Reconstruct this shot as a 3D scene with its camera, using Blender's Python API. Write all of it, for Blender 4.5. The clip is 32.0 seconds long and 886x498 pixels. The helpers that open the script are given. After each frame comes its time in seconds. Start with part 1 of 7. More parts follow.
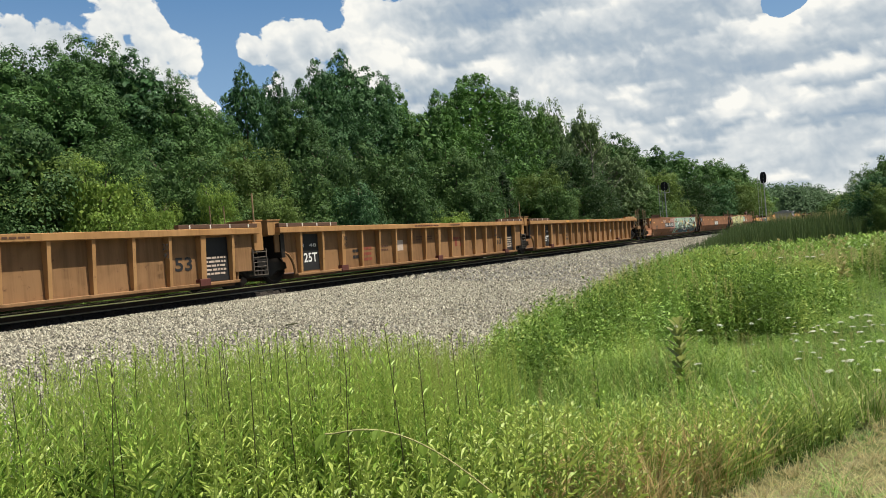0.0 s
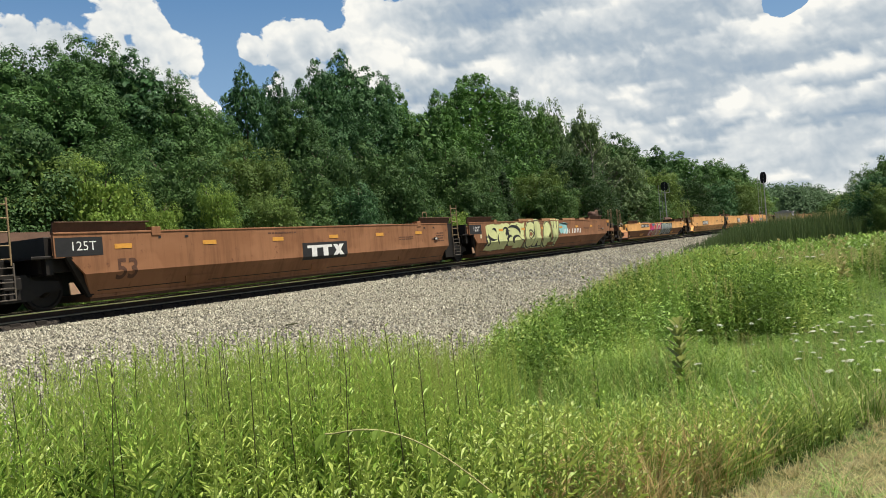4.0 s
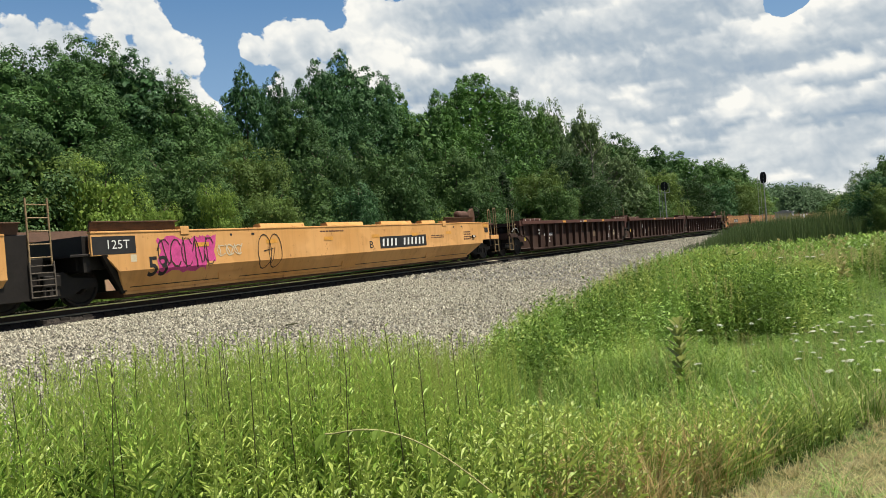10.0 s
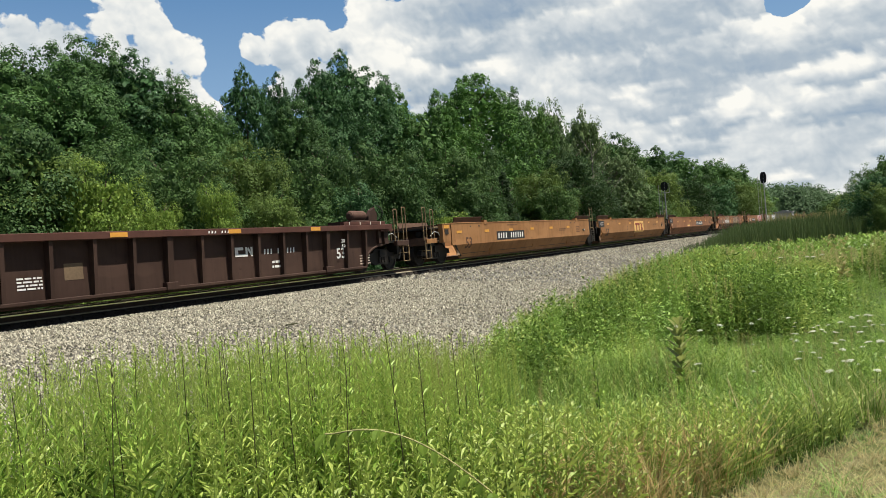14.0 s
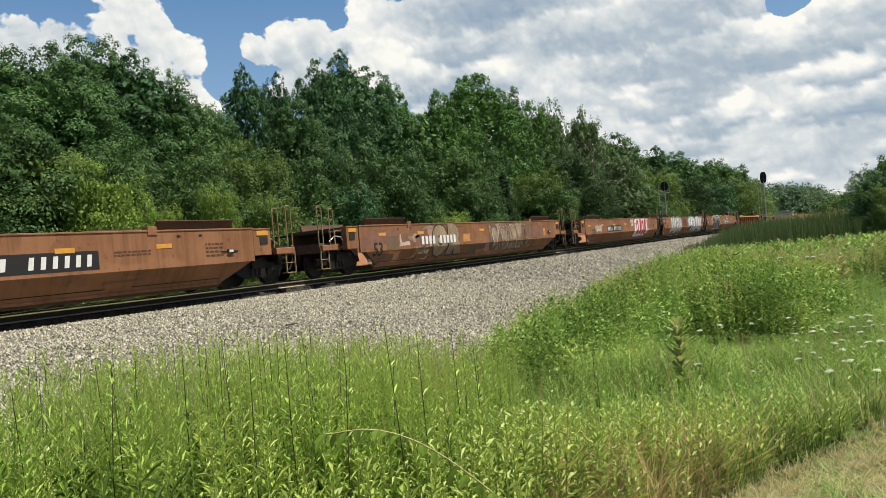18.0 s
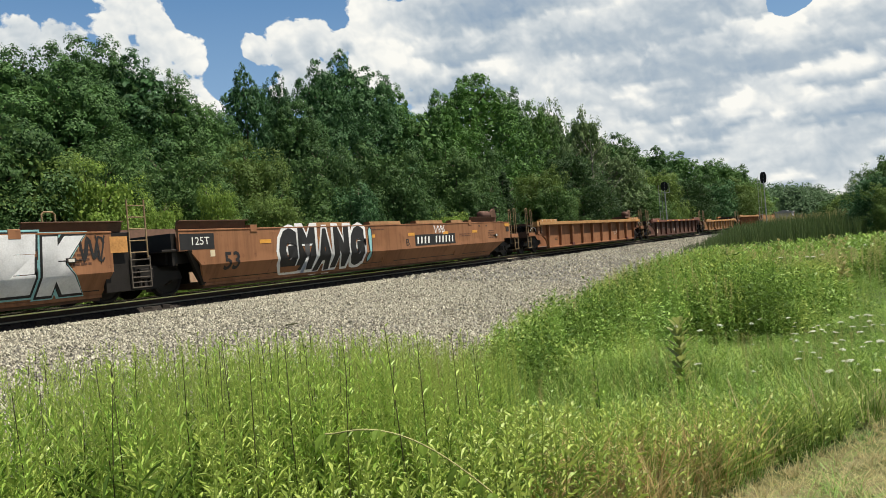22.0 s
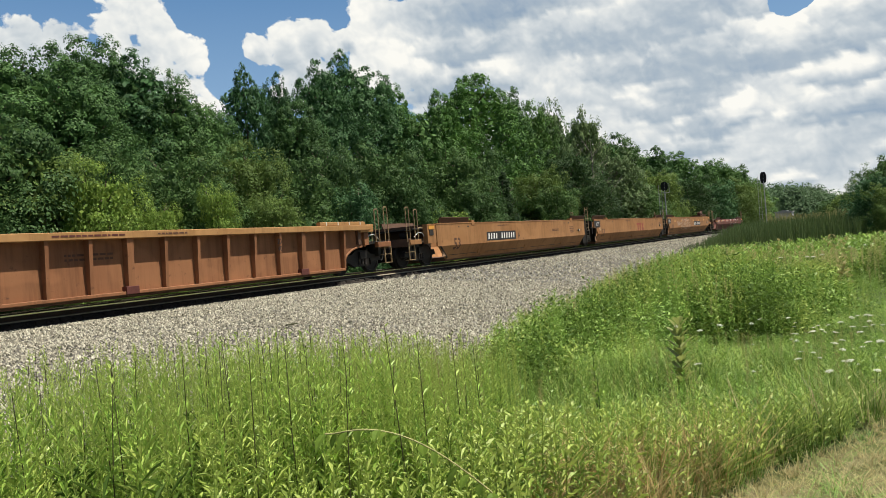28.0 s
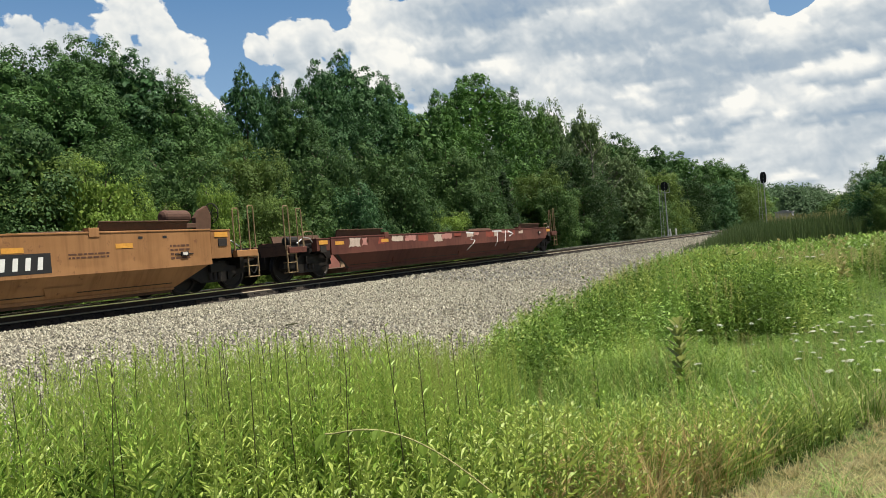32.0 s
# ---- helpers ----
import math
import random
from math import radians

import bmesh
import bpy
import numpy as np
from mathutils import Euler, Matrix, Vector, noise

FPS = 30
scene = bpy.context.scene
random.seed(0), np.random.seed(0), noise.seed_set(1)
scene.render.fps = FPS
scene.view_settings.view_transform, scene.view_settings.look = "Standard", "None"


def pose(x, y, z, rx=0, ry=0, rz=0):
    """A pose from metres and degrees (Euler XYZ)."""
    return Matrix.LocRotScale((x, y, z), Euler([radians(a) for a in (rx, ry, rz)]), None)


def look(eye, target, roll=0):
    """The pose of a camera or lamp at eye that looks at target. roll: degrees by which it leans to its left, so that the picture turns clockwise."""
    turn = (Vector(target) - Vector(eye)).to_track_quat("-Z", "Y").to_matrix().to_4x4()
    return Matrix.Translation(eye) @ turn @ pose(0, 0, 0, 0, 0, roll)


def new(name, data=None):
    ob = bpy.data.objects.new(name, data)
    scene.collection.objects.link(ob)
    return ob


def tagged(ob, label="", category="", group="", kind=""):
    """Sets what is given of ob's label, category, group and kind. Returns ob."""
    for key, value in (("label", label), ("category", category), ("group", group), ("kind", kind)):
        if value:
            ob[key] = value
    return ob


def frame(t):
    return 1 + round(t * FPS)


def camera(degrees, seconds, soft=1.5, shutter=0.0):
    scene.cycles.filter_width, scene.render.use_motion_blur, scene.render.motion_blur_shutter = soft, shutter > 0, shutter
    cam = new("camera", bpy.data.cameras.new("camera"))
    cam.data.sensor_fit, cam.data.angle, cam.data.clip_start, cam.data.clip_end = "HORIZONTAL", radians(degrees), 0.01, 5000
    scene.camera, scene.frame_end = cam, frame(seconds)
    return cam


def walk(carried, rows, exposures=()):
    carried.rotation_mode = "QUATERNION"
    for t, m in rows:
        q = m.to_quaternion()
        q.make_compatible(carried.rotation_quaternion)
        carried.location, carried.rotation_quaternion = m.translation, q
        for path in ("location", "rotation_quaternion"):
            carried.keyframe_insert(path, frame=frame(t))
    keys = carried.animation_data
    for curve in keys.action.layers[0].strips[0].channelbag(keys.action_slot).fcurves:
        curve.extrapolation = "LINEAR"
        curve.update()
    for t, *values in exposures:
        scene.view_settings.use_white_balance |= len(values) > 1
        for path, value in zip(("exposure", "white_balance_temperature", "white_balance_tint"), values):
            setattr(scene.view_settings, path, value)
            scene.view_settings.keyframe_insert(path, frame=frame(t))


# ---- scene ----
# World: x runs along the track (train travels towards -x), y away from the viewer, z up; z = 0 at rail top.
EYE = Vector((0.0, -16.42, 0.60))
SPEED = 17.3
cam = camera(61.0, 32.0, soft=0.5, shutter=0.0)
VIEW = radians(29.69)
POSE = look(EYE, EYE + Vector((math.cos(VIEW), math.sin(VIEW), 0.0)), -4.9)
walk(cam, [(0.0, POSE), (32.0, POSE)])

# ---- light ----
SUN_EL, SUN_AZ = 67.0, 288.0          # azimuth measured from +x, counter-clockwise
world = bpy.data.worlds.new("summer_sky")
scene.world = world
world.use_nodes = True
wn = world.node_tree.nodes
sky = wn.new("ShaderNodeTexSky")
sky.sky_type = 'NISHITA'
sky.sun_disc = False
sky.sun_elevation = radians(SUN_EL)
sky.sun_rotation = radians(90.0 - SUN_AZ)
world.node_tree.links.new(sky.outputs[0], wn["Background"].inputs[0])
wn["Background"].inputs[1].default_value = 0.052
sun = new("sun", bpy.data.lights.new("sun", 'SUN'))
sun.data.energy, sun.data.angle, sun.data.color = 5.0, radians(0.5), (1.0, 0.93, 0.80)
sd = Vector((math.cos(radians(SUN_AZ)) * math.cos(radians(SUN_EL)), math.sin(radians(SUN_AZ)) * math.cos(radians(SUN_EL)), math.sin(radians(SUN_EL))))
sun.matrix_world = look(sd * 100.0, (0, 0, 0))
scene.view_settings.exposure = 0.54


# ---- material helpers ----
class Mat:
    """A small builder for node materials."""

    def __init__(self, name, rough=0.8, metal=0.0, spec=0.3):
        self.m = bpy.data.materials.new(name)
        self.m.use_nodes = True
        self.t = self.m.node_tree
        self.b = self.t.nodes["Principled BSDF"]
        self.set(self.b, "Roughness", rough)
        self.set(self.b, "Metallic", metal)
        self.set(self.b, "Specular IOR Level", spec)
        self.co = self.node("ShaderNodeTexCoord")

    def node(self, kind, **kw):
        n = self.t.nodes.new(kind)
        for k, v in kw.items():
            self.set(n, k, v)
        return n

    def set(self, n, k, v):
        s = n.inputs[k]
        if isinstance(v, bpy.types.NodeSocket):
            self.t.links.new(v, s)
        else:
            s.default_value = (*v, 1.0) if isinstance(v, tuple) and len(v) == 3 and s.type == 'RGBA' else v

    def noise(self, scale, detail=4.0, coords="Object", stretch=None, rough=0.6):
        n = self.node("ShaderNodeTexNoise", Scale=scale, Detail=detail, Roughness=rough)
        src = self.co.outputs[coords]
        if stretch:
            mp = self.node("ShaderNodeMapping", Scale=stretch)
            self.t.links.new(src, mp.inputs[0])
            src = mp.outputs[0]
        self.t.links.new(src, n.inputs["Vector"])
        return n.outputs["Fac"]

    def ramp(self, fac, stops):
        r = self.t.nodes.new("ShaderNodeValToRGB")
        e = r.color_ramp.elements
        while len(e) < len(stops):
            e.new(0.5)
        for el, (p, c) in zip(e, stops):
            el.position, el.color = p, (*c, 1.0)
        self.t.links.new(fac, r.inputs[0])
        return r.outputs[0]

    def mix(self, fac, a, b, mode='MIX'):
        n = self.t.nodes.new("ShaderNodeMix")
        n.data_type, n.blend_type = 'RGBA', mode
        for i, v in ((0, fac), (6, a), (7, b)):
            if isinstance(v, bpy.types.NodeSocket):
                self.t.links.new(v, n.inputs[i])
            else:
                n.inputs[i].default_value = v if i == 0 else (*v, 1.0)
        return n.outputs[2]

    def math(self, op, a, b=0.0, c=0.0):
        n = self.t.nodes.new("ShaderNodeMath")
        n.operation = op
        for i, v in enumerate((a, b, c)):
            if isinstance(v, bpy.types.NodeSocket):
                self.t.links.new(v, n.inputs[i])
            else:
                n.inputs[i].default_value = v
        return n.outputs[0]

    def bump(self, height, strength=0.3, dist=0.02):
        n = self.node("ShaderNodeBump", Strength=strength, Distance=dist)
        self.t.links.new(height, n.inputs["Height"])
        self.t.links.new(n.outputs[0], self.b.inputs["Normal"])
        return self

    def colour(self, c):
        self.set(self.b, "Base Color", c)
        return self


def plain(name, col, rough=0.7, metal=0.0, vary=0.25, scale=6.0):
    """A worn single-coloured surface with fine and coarse variation."""
    k = Mat(name, rough, metal)
    dark = tuple(v * (1 - vary) for v in col)
    light = tuple(min(1, v * (1 + vary)) for v in col)
    f = k.noise(scale, 5)
    g = k.noise(scale * 9, 3)
    c = k.ramp(f, [(0.3, dark), (0.7, light)])
    c = k.mix(0.35, c, k.ramp(g, [(0.35, dark), (0.65, light)]))
    k.colour(c)
    k.bump(g, 0.15, 0.01)
    return k.m


def car_paint(name, col, fade, rust, grime=0.5):
    """Sun-faded freight-car paint: broad fading, rust patches, vertical streaks."""
    k = Mat(name, 0.72, 0.0, 0.22)
    info = k.t.nodes.new("ShaderNodeObjectInfo")
    big = k.noise(0.55, 4, stretch=(0.6, 1, 1.6))
    c = k.mix(k.ramp(big, [(0.35, (0, 0, 0)), (0.68, (1, 1, 1))]), col, fade)
    streak = k.noise(1.0, 6, stretch=(5.5, 1.0, 0.35), rough=0.7)
    c = k.mix(k.math('MULTIPLY', k.ramp(streak, [(0.46, (0, 0, 0)), (0.72, (1, 1, 1))]), grime), c, tuple(v * 0.42 for v in col))
    blot = k.noise(0.9, 2, stretch=(0.7, 1, 1.1), rough=0.4)
    c = k.mix(k.math('MULTIPLY', k.ramp(blot, [(0.56, (0, 0, 0)), (0.60, (1, 1, 1))]), 0.35), c, tuple(min(1, v * 1.25) for v in fade))
    spot = k.noise(4.5, 8, rough=0.72)
    c = k.mix(k.ramp(spot, [(0.60, (0, 0, 0)), (0.70, (1, 1, 1))]), c, rust)
    c = k.mix(k.math('MULTIPLY_ADD', info.outputs["Random"], 0.25, -0.05), c, tuple(v * 0.6 for v in fade))
    k.colour(c)
    k.bump(k.noise(3.0, 5, stretch=(1, 1, 1)), 0.12, 0.03)
    return k.m


def leaf(name, a, b, c, transl=0.35, rough=0.55, spec=0.12, own=0.0):
    """Foliage: random colour leaf by leaf, light passing through. own: how far each plant has a tone of its own."""
    k = Mat(name, rough, 0.0, spec)
    g = k.t.nodes.new("ShaderNodeNewGeometry")
    col = k.ramp(g.outputs["Random Per Island"], [(0.0, a), (0.5, b), (1.0, c)])
    big = k.noise(0.8, 3)
    col = k.mix(k.math('MULTIPLY', k.ramp(big, [(0.35, (0, 0, 0)), (0.7, (1, 1, 1))]), 0.5), col, tuple(v * 0.62 for v in b))
    if own:
        info = k.t.nodes.new("ShaderNodeObjectInfo")
        tone = k.ramp(info.outputs["Random"], [(0.0, (1 - own, 1 - own, 1 - 0.8 * own)), (0.5, (1, 1, 1)), (1.0, (1 + 0.9 * own, 1 + 0.65 * own, 1 + 0.3 * own))])
        col = k.mix(1.0, col, tone, 'MULTIPLY')
    k.colour(col)
    tr = k.t.nodes.new("ShaderNodeBsdfTranslucent")
    k.t.links.new(k.mix(0.5, col, tuple(min(1, v * 1.5) for v in c)), tr.inputs[0])
    mx = k.t.nodes.new("ShaderNodeMixShader")
    mx.inputs[0].default_value = transl
    k.t.links.new(k.b.outputs[0], mx.inputs[1])
    k.t.links.new(tr.outputs[0], mx.inputs[2])
    k.t.links.new(mx.outputs[0], k.t.nodes["Material Output"].inputs[0])
    return k.m


# ---- materials ----
M_STEEL = plain("dark_steel", (0.035, 0.030, 0.027), 0.65, 0.2)
M_GREASE = plain("greasy_iron", (0.022, 0.019, 0.017), 0.55, 0.3)
M_RAILSIDE = plain("rusty_rail", (0.040, 0.026, 0.019), 0.8)
M_RAILHEAD = plain("polished_rail", (0.72, 0.66, 0.52), 0.16, 0.95)
M_RAILFOOT = plain("pale_rail_foot", (0.34, 0.29, 0.21), 0.85)
M_TIE = plain("creosoted_timber", (0.020, 0.016, 0.013), 0.9)
M_WHITE = plain("white_marking_paint", (0.72, 0.72, 0.70), 0.6, 0.0, 0.12)
M_BLACK = plain("black_marking_paint", (0.022, 0.022, 0.023), 0.6)
M_YELLOWREF = plain("faded_orange_reflector", (0.62, 0.30, 0.055), 0.45, 0.0, 0.2)
M_GALV = plain("galvanised_steel", (0.42, 0.43, 0.43), 0.5, 0.5)
M_STEPS = plain("dusty_step_steel", (0.10, 0.085, 0.07), 0.7, 0.2)
M_GRAB = plain("worn_tan_handrail", (0.26, 0.185, 0.10), 0.6, 0.1)
# Shield plates paler than the car paint, with sunlight put into the colour.
M_SHIELD = plain("sunlit_pale_plate", (0.36, 0.23, 0.145), 0.75, 0.0, 0.2)
M_RUST = plain("rusty_tank_steel", (0.095, 0.050, 0.036), 0.8)
M_BARK = plain("grey_bark", (0.11, 0.085, 0.065), 0.95, 0.0, 0.4, 3.0)
G_CLIP = plain("white_clip_paint", (0.60, 0.58, 0.52), 0.6, 0, 0.12)
P_GOLD = car_paint("faded_golden_paint", (0.64, 0.325, 0.10), (0.70, 0.39, 0.155), (0.30, 0.12, 0.05), 0.3)
P_ORANGE = car_paint("weathered_orange_paint", (0.235, 0.106, 0.050), (0.295, 0.142, 0.072), (0.115, 0.05, 0.03), 0.6)
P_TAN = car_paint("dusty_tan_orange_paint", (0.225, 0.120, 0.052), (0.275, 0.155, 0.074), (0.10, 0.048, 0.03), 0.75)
P_BROWN = car_paint("dark_brown_paint", (0.044, 0.024, 0.018), (0.062, 0.036, 0.027), (0.032, 0.018, 0.014), 0.5)
P_MAROON = car_paint("rusted_maroon_paint", (0.10, 0.036, 0.027), (0.14, 0.052, 0.038), (0.06, 0.026, 0.02), 0.5)
P_RUSTY = car_paint("rust_orange_paint", (0.22, 0.095, 0.045), (0.27, 0.125, 0.06), (0.10, 0.045, 0.028), 0.6)
P_AMBER = car_paint("sun_bleached_amber_paint", (0.285, 0.138, 0.054), (0.345, 0.178, 0.076), (0.13, 0.058, 0.034), 0.5)
P_REDBROWN = car_paint("faded_red_brown_paint", (0.088, 0.045, 0.032), (0.112, 0.060, 0.043), (0.055, 0.03, 0.022), 0.5)
P_FLAP = plain("dark_guide_steel", (0.10, 0.055, 0.035), 0.7)


# ---- geometry helpers ----
class Geo:
    """Collects vertices and faces for one mesh."""

    def __init__(self):
        self.v, self.f, self.n = [], [], 0

    def add(self, verts, faces):
        self.v.extend(verts)
        self.f.extend(tuple(i + self.n for i in f) for f in faces)
        self.n += len(verts)
        return self

    def box(self, x0, x1, y0, y1, z0, z1):
        """A box with its corners slightly chamfered along x."""
        c = min(0.012, 0.2 * min(abs(y1 - y0), abs(z1 - z0)))
        prof = [(y0 + c, z0), (y1 - c, z0), (y1, z0 + c), (y1, z1 - c), (y1 - c, z1), (y0 + c, z1), (y0, z1 - c), (y0, z0 + c)]
        return self.prism(prof, x0, x1)

    def prism(self, prof, x0, x1):
        """A yz outline drawn along x."""
        n = len(prof)
        vs = [(x0, y, z) for y, z in prof] + [(x1, y, z) for y, z in prof]
        fs = [tuple(range(n))[::-1], tuple(range(n, 2 * n))] + [(i, (i + 1) % n, n + (i + 1) % n, n + i) for i in range(n)]
        return self.add(vs, fs)

    def plate(self, outline, y0, y1):
        """An xz outline drawn along y; y may be a function of z."""
        n = len(outline)
        a = y0 if callable(y0) else (lambda z: y0)
        b = y1 if callable(y1) else (lambda z: y1)
        vs = [(x, a(z), z) for x, z in outline] + [(x, b(z), z) for x, z in outline]
        fs = [tuple(range(n)), tuple(range(n, 2 * n))[::-1]] + [(i, n + i, n + (i + 1) % n, (i + 1) % n) for i in range(n)]
        return self.add(vs, fs)

    def tube(self, p, q, r, seg=8, r2=None):
        p, q = Vector(p), Vector(q)
        d = (q - p).normalized()
        a = d.orthogonal().normalized()
        b = d.cross(a)
        r2 = r if r2 is None else r2
        ring = [math.tau * i / seg for i in range(seg)]
        vs = [tuple(p + (a * math.cos(t) + b * math.sin(t)) * r) for t in ring] + [tuple(q + (a * math.cos(t) + b * math.sin(t)) * r2) for t in ring]
        fs = [tuple(range(seg))[::-1], tuple(range(seg, 2 * seg))] + [(i, (i + 1) % seg, seg + (i + 1) % seg, seg + i) for i in range(seg)]
        return self.add(vs, fs)

    def lathe(self, centre, axis, prof, seg=20):
        """Rings of (along, radius) round an axis through centre."""
        c, d = Vector(centre), Vector(axis).normalized()
        a = d.orthogonal().normalized()
        b = d.cross(a)
        vs, fs = [], []
        for s, r in prof:
            for i in range(seg):
                t = math.tau * i / seg
                vs.append(tuple(c + d * s + (a * math.cos(t) + b * math.sin(t)) * r))
        for k in range(len(prof) - 1):
            for i in range(seg):
                fs.append((k * seg + i, k * seg + (i + 1) % seg, (k + 1) * seg + (i + 1) % seg, (k + 1) * seg + i))
        fs.append(tuple(range(seg))[::-1])
        fs.append(tuple(range((len(prof) - 1) * seg, len(prof) * seg)))
        return self.add(vs, fs)

    def sweep(self, pts, r, seg=6, closed=False):
        """One unbroken tube along a line of points."""
        P = [Vector(p) for p in pts]
        n = len(P)
        vs, fs = [], []
        up = None
        for i, p in enumerate(P):
            a, b = (P[(i - 1) % n], P[(i + 1) % n]) if closed else (P[max(0, i - 1)], P[min(n - 1, i + 1)])
            d = (b - a).normalized()
            up = d.orthogonal().normalized() if up is None else (up - d * up.dot(d)).normalized()
            s = d.cross(up)
            vs += [tuple(p + (up * math.cos(math.tau * k / seg) + s * math.sin(math.tau * k / seg)) * r) for k in range(seg)]
        for i in range(n if closed else n - 1):
            j = (i + 1) % n
            fs += [(i * seg + k, i * seg + (k + 1) % seg, j * seg + (k + 1) % seg, j * seg + k) for k in range(seg)]
        if not closed:
            fs += [tuple(range(seg))[::-1], tuple(range((n - 1) * seg, n * seg))]
        return self.add(vs, fs)

    def mesh(self, name, material):
        me = bpy.data.meshes.new(name)
        me.from_pydata(self.v, [], self.f)
        me.materials.append(material)
        bm = bmesh.new()
        bm.from_mesh(me)
        bmesh.ops.recalc_face_normals(bm, faces=bm.faces)
        bm.to_mesh(me)
        bm.free()
        return me


def part(name, geo, material, parent, label=""):
    """Links a geometry as one mesh object under a thing or a part."""
    ob = new(name, geo if isinstance(geo, bpy.types.Mesh) else geo.mesh(name, material))
    ob.parent = parent
    return tagged(ob, label)


def big_mesh(name, verts, faces, material, smooth=False):
    """A large mesh from arrays: verts (n, 3), faces (m, k)."""
    verts, faces = np.asarray(verts, dtype=np.float32), np.asarray(faces, dtype=np.int32)
    me = bpy.data.meshes.new(name)
    k = faces.shape[1]
    me.vertices.add(len(verts))
    me.vertices.foreach_set("co", verts.ravel())
    me.loops.add(faces.size)
    me.loops.foreach_set("vertex_index", faces.ravel())
    me.polygons.add(len(faces))
    me.polygons.foreach_set("loop_start", np.arange(0, faces.size, k, dtype=np.int32))
    me.polygons.foreach_set("loop_total", np.full(len(faces), k, dtype=np.int32))
    me.polygons.foreach_set("use_smooth", np.full(len(faces), smooth))
    me.update(calc_edges=True)
    me.materials.append(material)
    return me


def scatter(proto_v, proto_f, pos, scale, spin, tilt=None):
    """Copies of a small prototype joined into arrays."""
    n, m = len(pos), len(proto_v)
    c, s = np.cos(spin)[:, None], np.sin(spin)[:, None]
    sc = scale if scale.ndim == 2 else np.repeat(scale[:, None], 3, 1)
    p = proto_v[None] * sc[:, None, :]
    x, y, z = p[..., 0], p[..., 1], p[..., 2]
    X, Y = x * c - y * s, x * s + y * c
    if tilt is not None:
        X, Y = X + z * tilt[:, :1], Y + z * tilt[:, 1:]
    v = np.stack([X, Y, z], -1) + pos[:, None, :]
    f = proto_f[None] + (np.arange(n) * m)[:, None, None]
    return v.reshape(-1, 3), f.reshape(-1, proto_f.shape[1])


rng = np.random.default_rng(7)


def smooth_step(a, b, x):
    t = np.clip((x - a) / (b - a), 0, 1)
    return t * t * (3 - 2 * t)


def ground_z(x, y):
    """Height of the earth: track bed, shoulder, trackside low ground, gentle rise under the woods."""
    x, y = np.asarray(x, dtype=float), np.asarray(y, dtype=float)
    z = -0.38 - 0.72 * np.clip((-2.2 - y) / 9.2, 0, 1)
    z = np.where(y > 1.9, -0.26 - 0.7 * smooth_step(1.9, 4.5, y) + 1.2 * smooth_step(6, 30, y), z)
    bumps = 0.05 * np.sin(x * 0.9 + y * 0.5) * np.sin(y * 1.1 - x * 0.3)
    return z + bumps * smooth_step(2.2, 9.5, np.abs(y))


def value_noise(u, v, seed):
    """Smooth lattice noise at points u, v."""
    g = np.random.default_rng(seed).random((256, 256))
    iu, iv = np.floor(u).astype(int), np.floor(v).astype(int)
    fu, fv = u - iu, v - iv
    fu, fv = fu * fu * (3 - 2 * fu), fv * fv * (3 - 2 * fv)
    a, b, c, d = g[iu % 256, iv % 256], g[(iu + 1) % 256, iv % 256], g[iu % 256, (iv + 1) % 256], g[(iu + 1) % 256, (iv + 1) % 256]
    return (a * (1 - fu) + b * fu) * (1 - fv) + (c * (1 - fu) + d * fu) * fv


def fbm(u, v, seed, octaves=5):
    s, a, t = 0.0, 1.0, 0.0
    for k in range(octaves):
        s = s + a * value_noise(u * 2 ** k, v * 2 ** k, seed + k)
        t += a
        a *= 0.5
    return s / t


# ---- ground, ballast, track ----
gk = Mat("grassy_earth", 0.95)
gk.colour(gk.mix(gk.noise(9.0, 6, coords="Object"), gk.ramp(gk.noise(0.35, 5), [(0.35, (0.035, 0.055, 0.014)), (0.65, (0.085, 0.095, 0.03))]), (0.05, 0.07, 0.02)))
gk.bump(gk.noise(30, 4), 0.5, 0.05)


def sheet(name, xs, ys, zf, material, smooth=True):
    X, Y = np.meshgrid(xs, ys, indexing="ij")
    V = np.stack([X, Y, zf(X, Y)], -1).reshape(-1, 3)
    n, m = len(xs), len(ys)
    i, j = np.meshgrid(np.arange(n - 1), np.arange(m - 1), indexing="ij")
    a = (i * m + j).ravel()
    return new(name, big_mesh(name, V, np.stack([a, a + m, a + m + 1, a + 1], 1), material, smooth))


gx = np.unique(np.concatenate([np.linspace(-3000, -60, 12), np.arange(-60, 140, 1.6), np.linspace(140, 4500, 24)]))
gy = np.unique(np.concatenate([np.linspace(-3000, -50, 12), np.arange(-50, 40, 0.7), np.linspace(40, 4500, 24)]))
tagged(sheet("ground", gx, gy, ground_z, gk.m), "grassy earth beside the railway line", "ground", kind="structure")

bk = Mat("grey_ballast_gravel", 0.9)
vor = bk.node("ShaderNodeTexVoronoi", Scale=15.0)
bk.t.links.new(bk.co.outputs["Object"], vor.inputs["Vector"])
stone_col = bk.ramp(vor.outputs["Color"], [(0.1, (0.07, 0.066, 0.054)), (0.5, (0.20, 0.19, 0.152)), (0.9, (0.40, 0.382, 0.31))])
# rims between stones are darkened in the colour, in place of their shade
bk.colour(bk.mix(bk.ramp(vor.outputs["Distance"], [(0.25, (0, 0, 0)), (0.6, (1, 1, 1))]), stone_col, (0.07, 0.065, 0.06)))
bk.bump(bk.math('SUBTRACT', 1.0, vor.outputs["Distance"]), 0.8, 0.04)


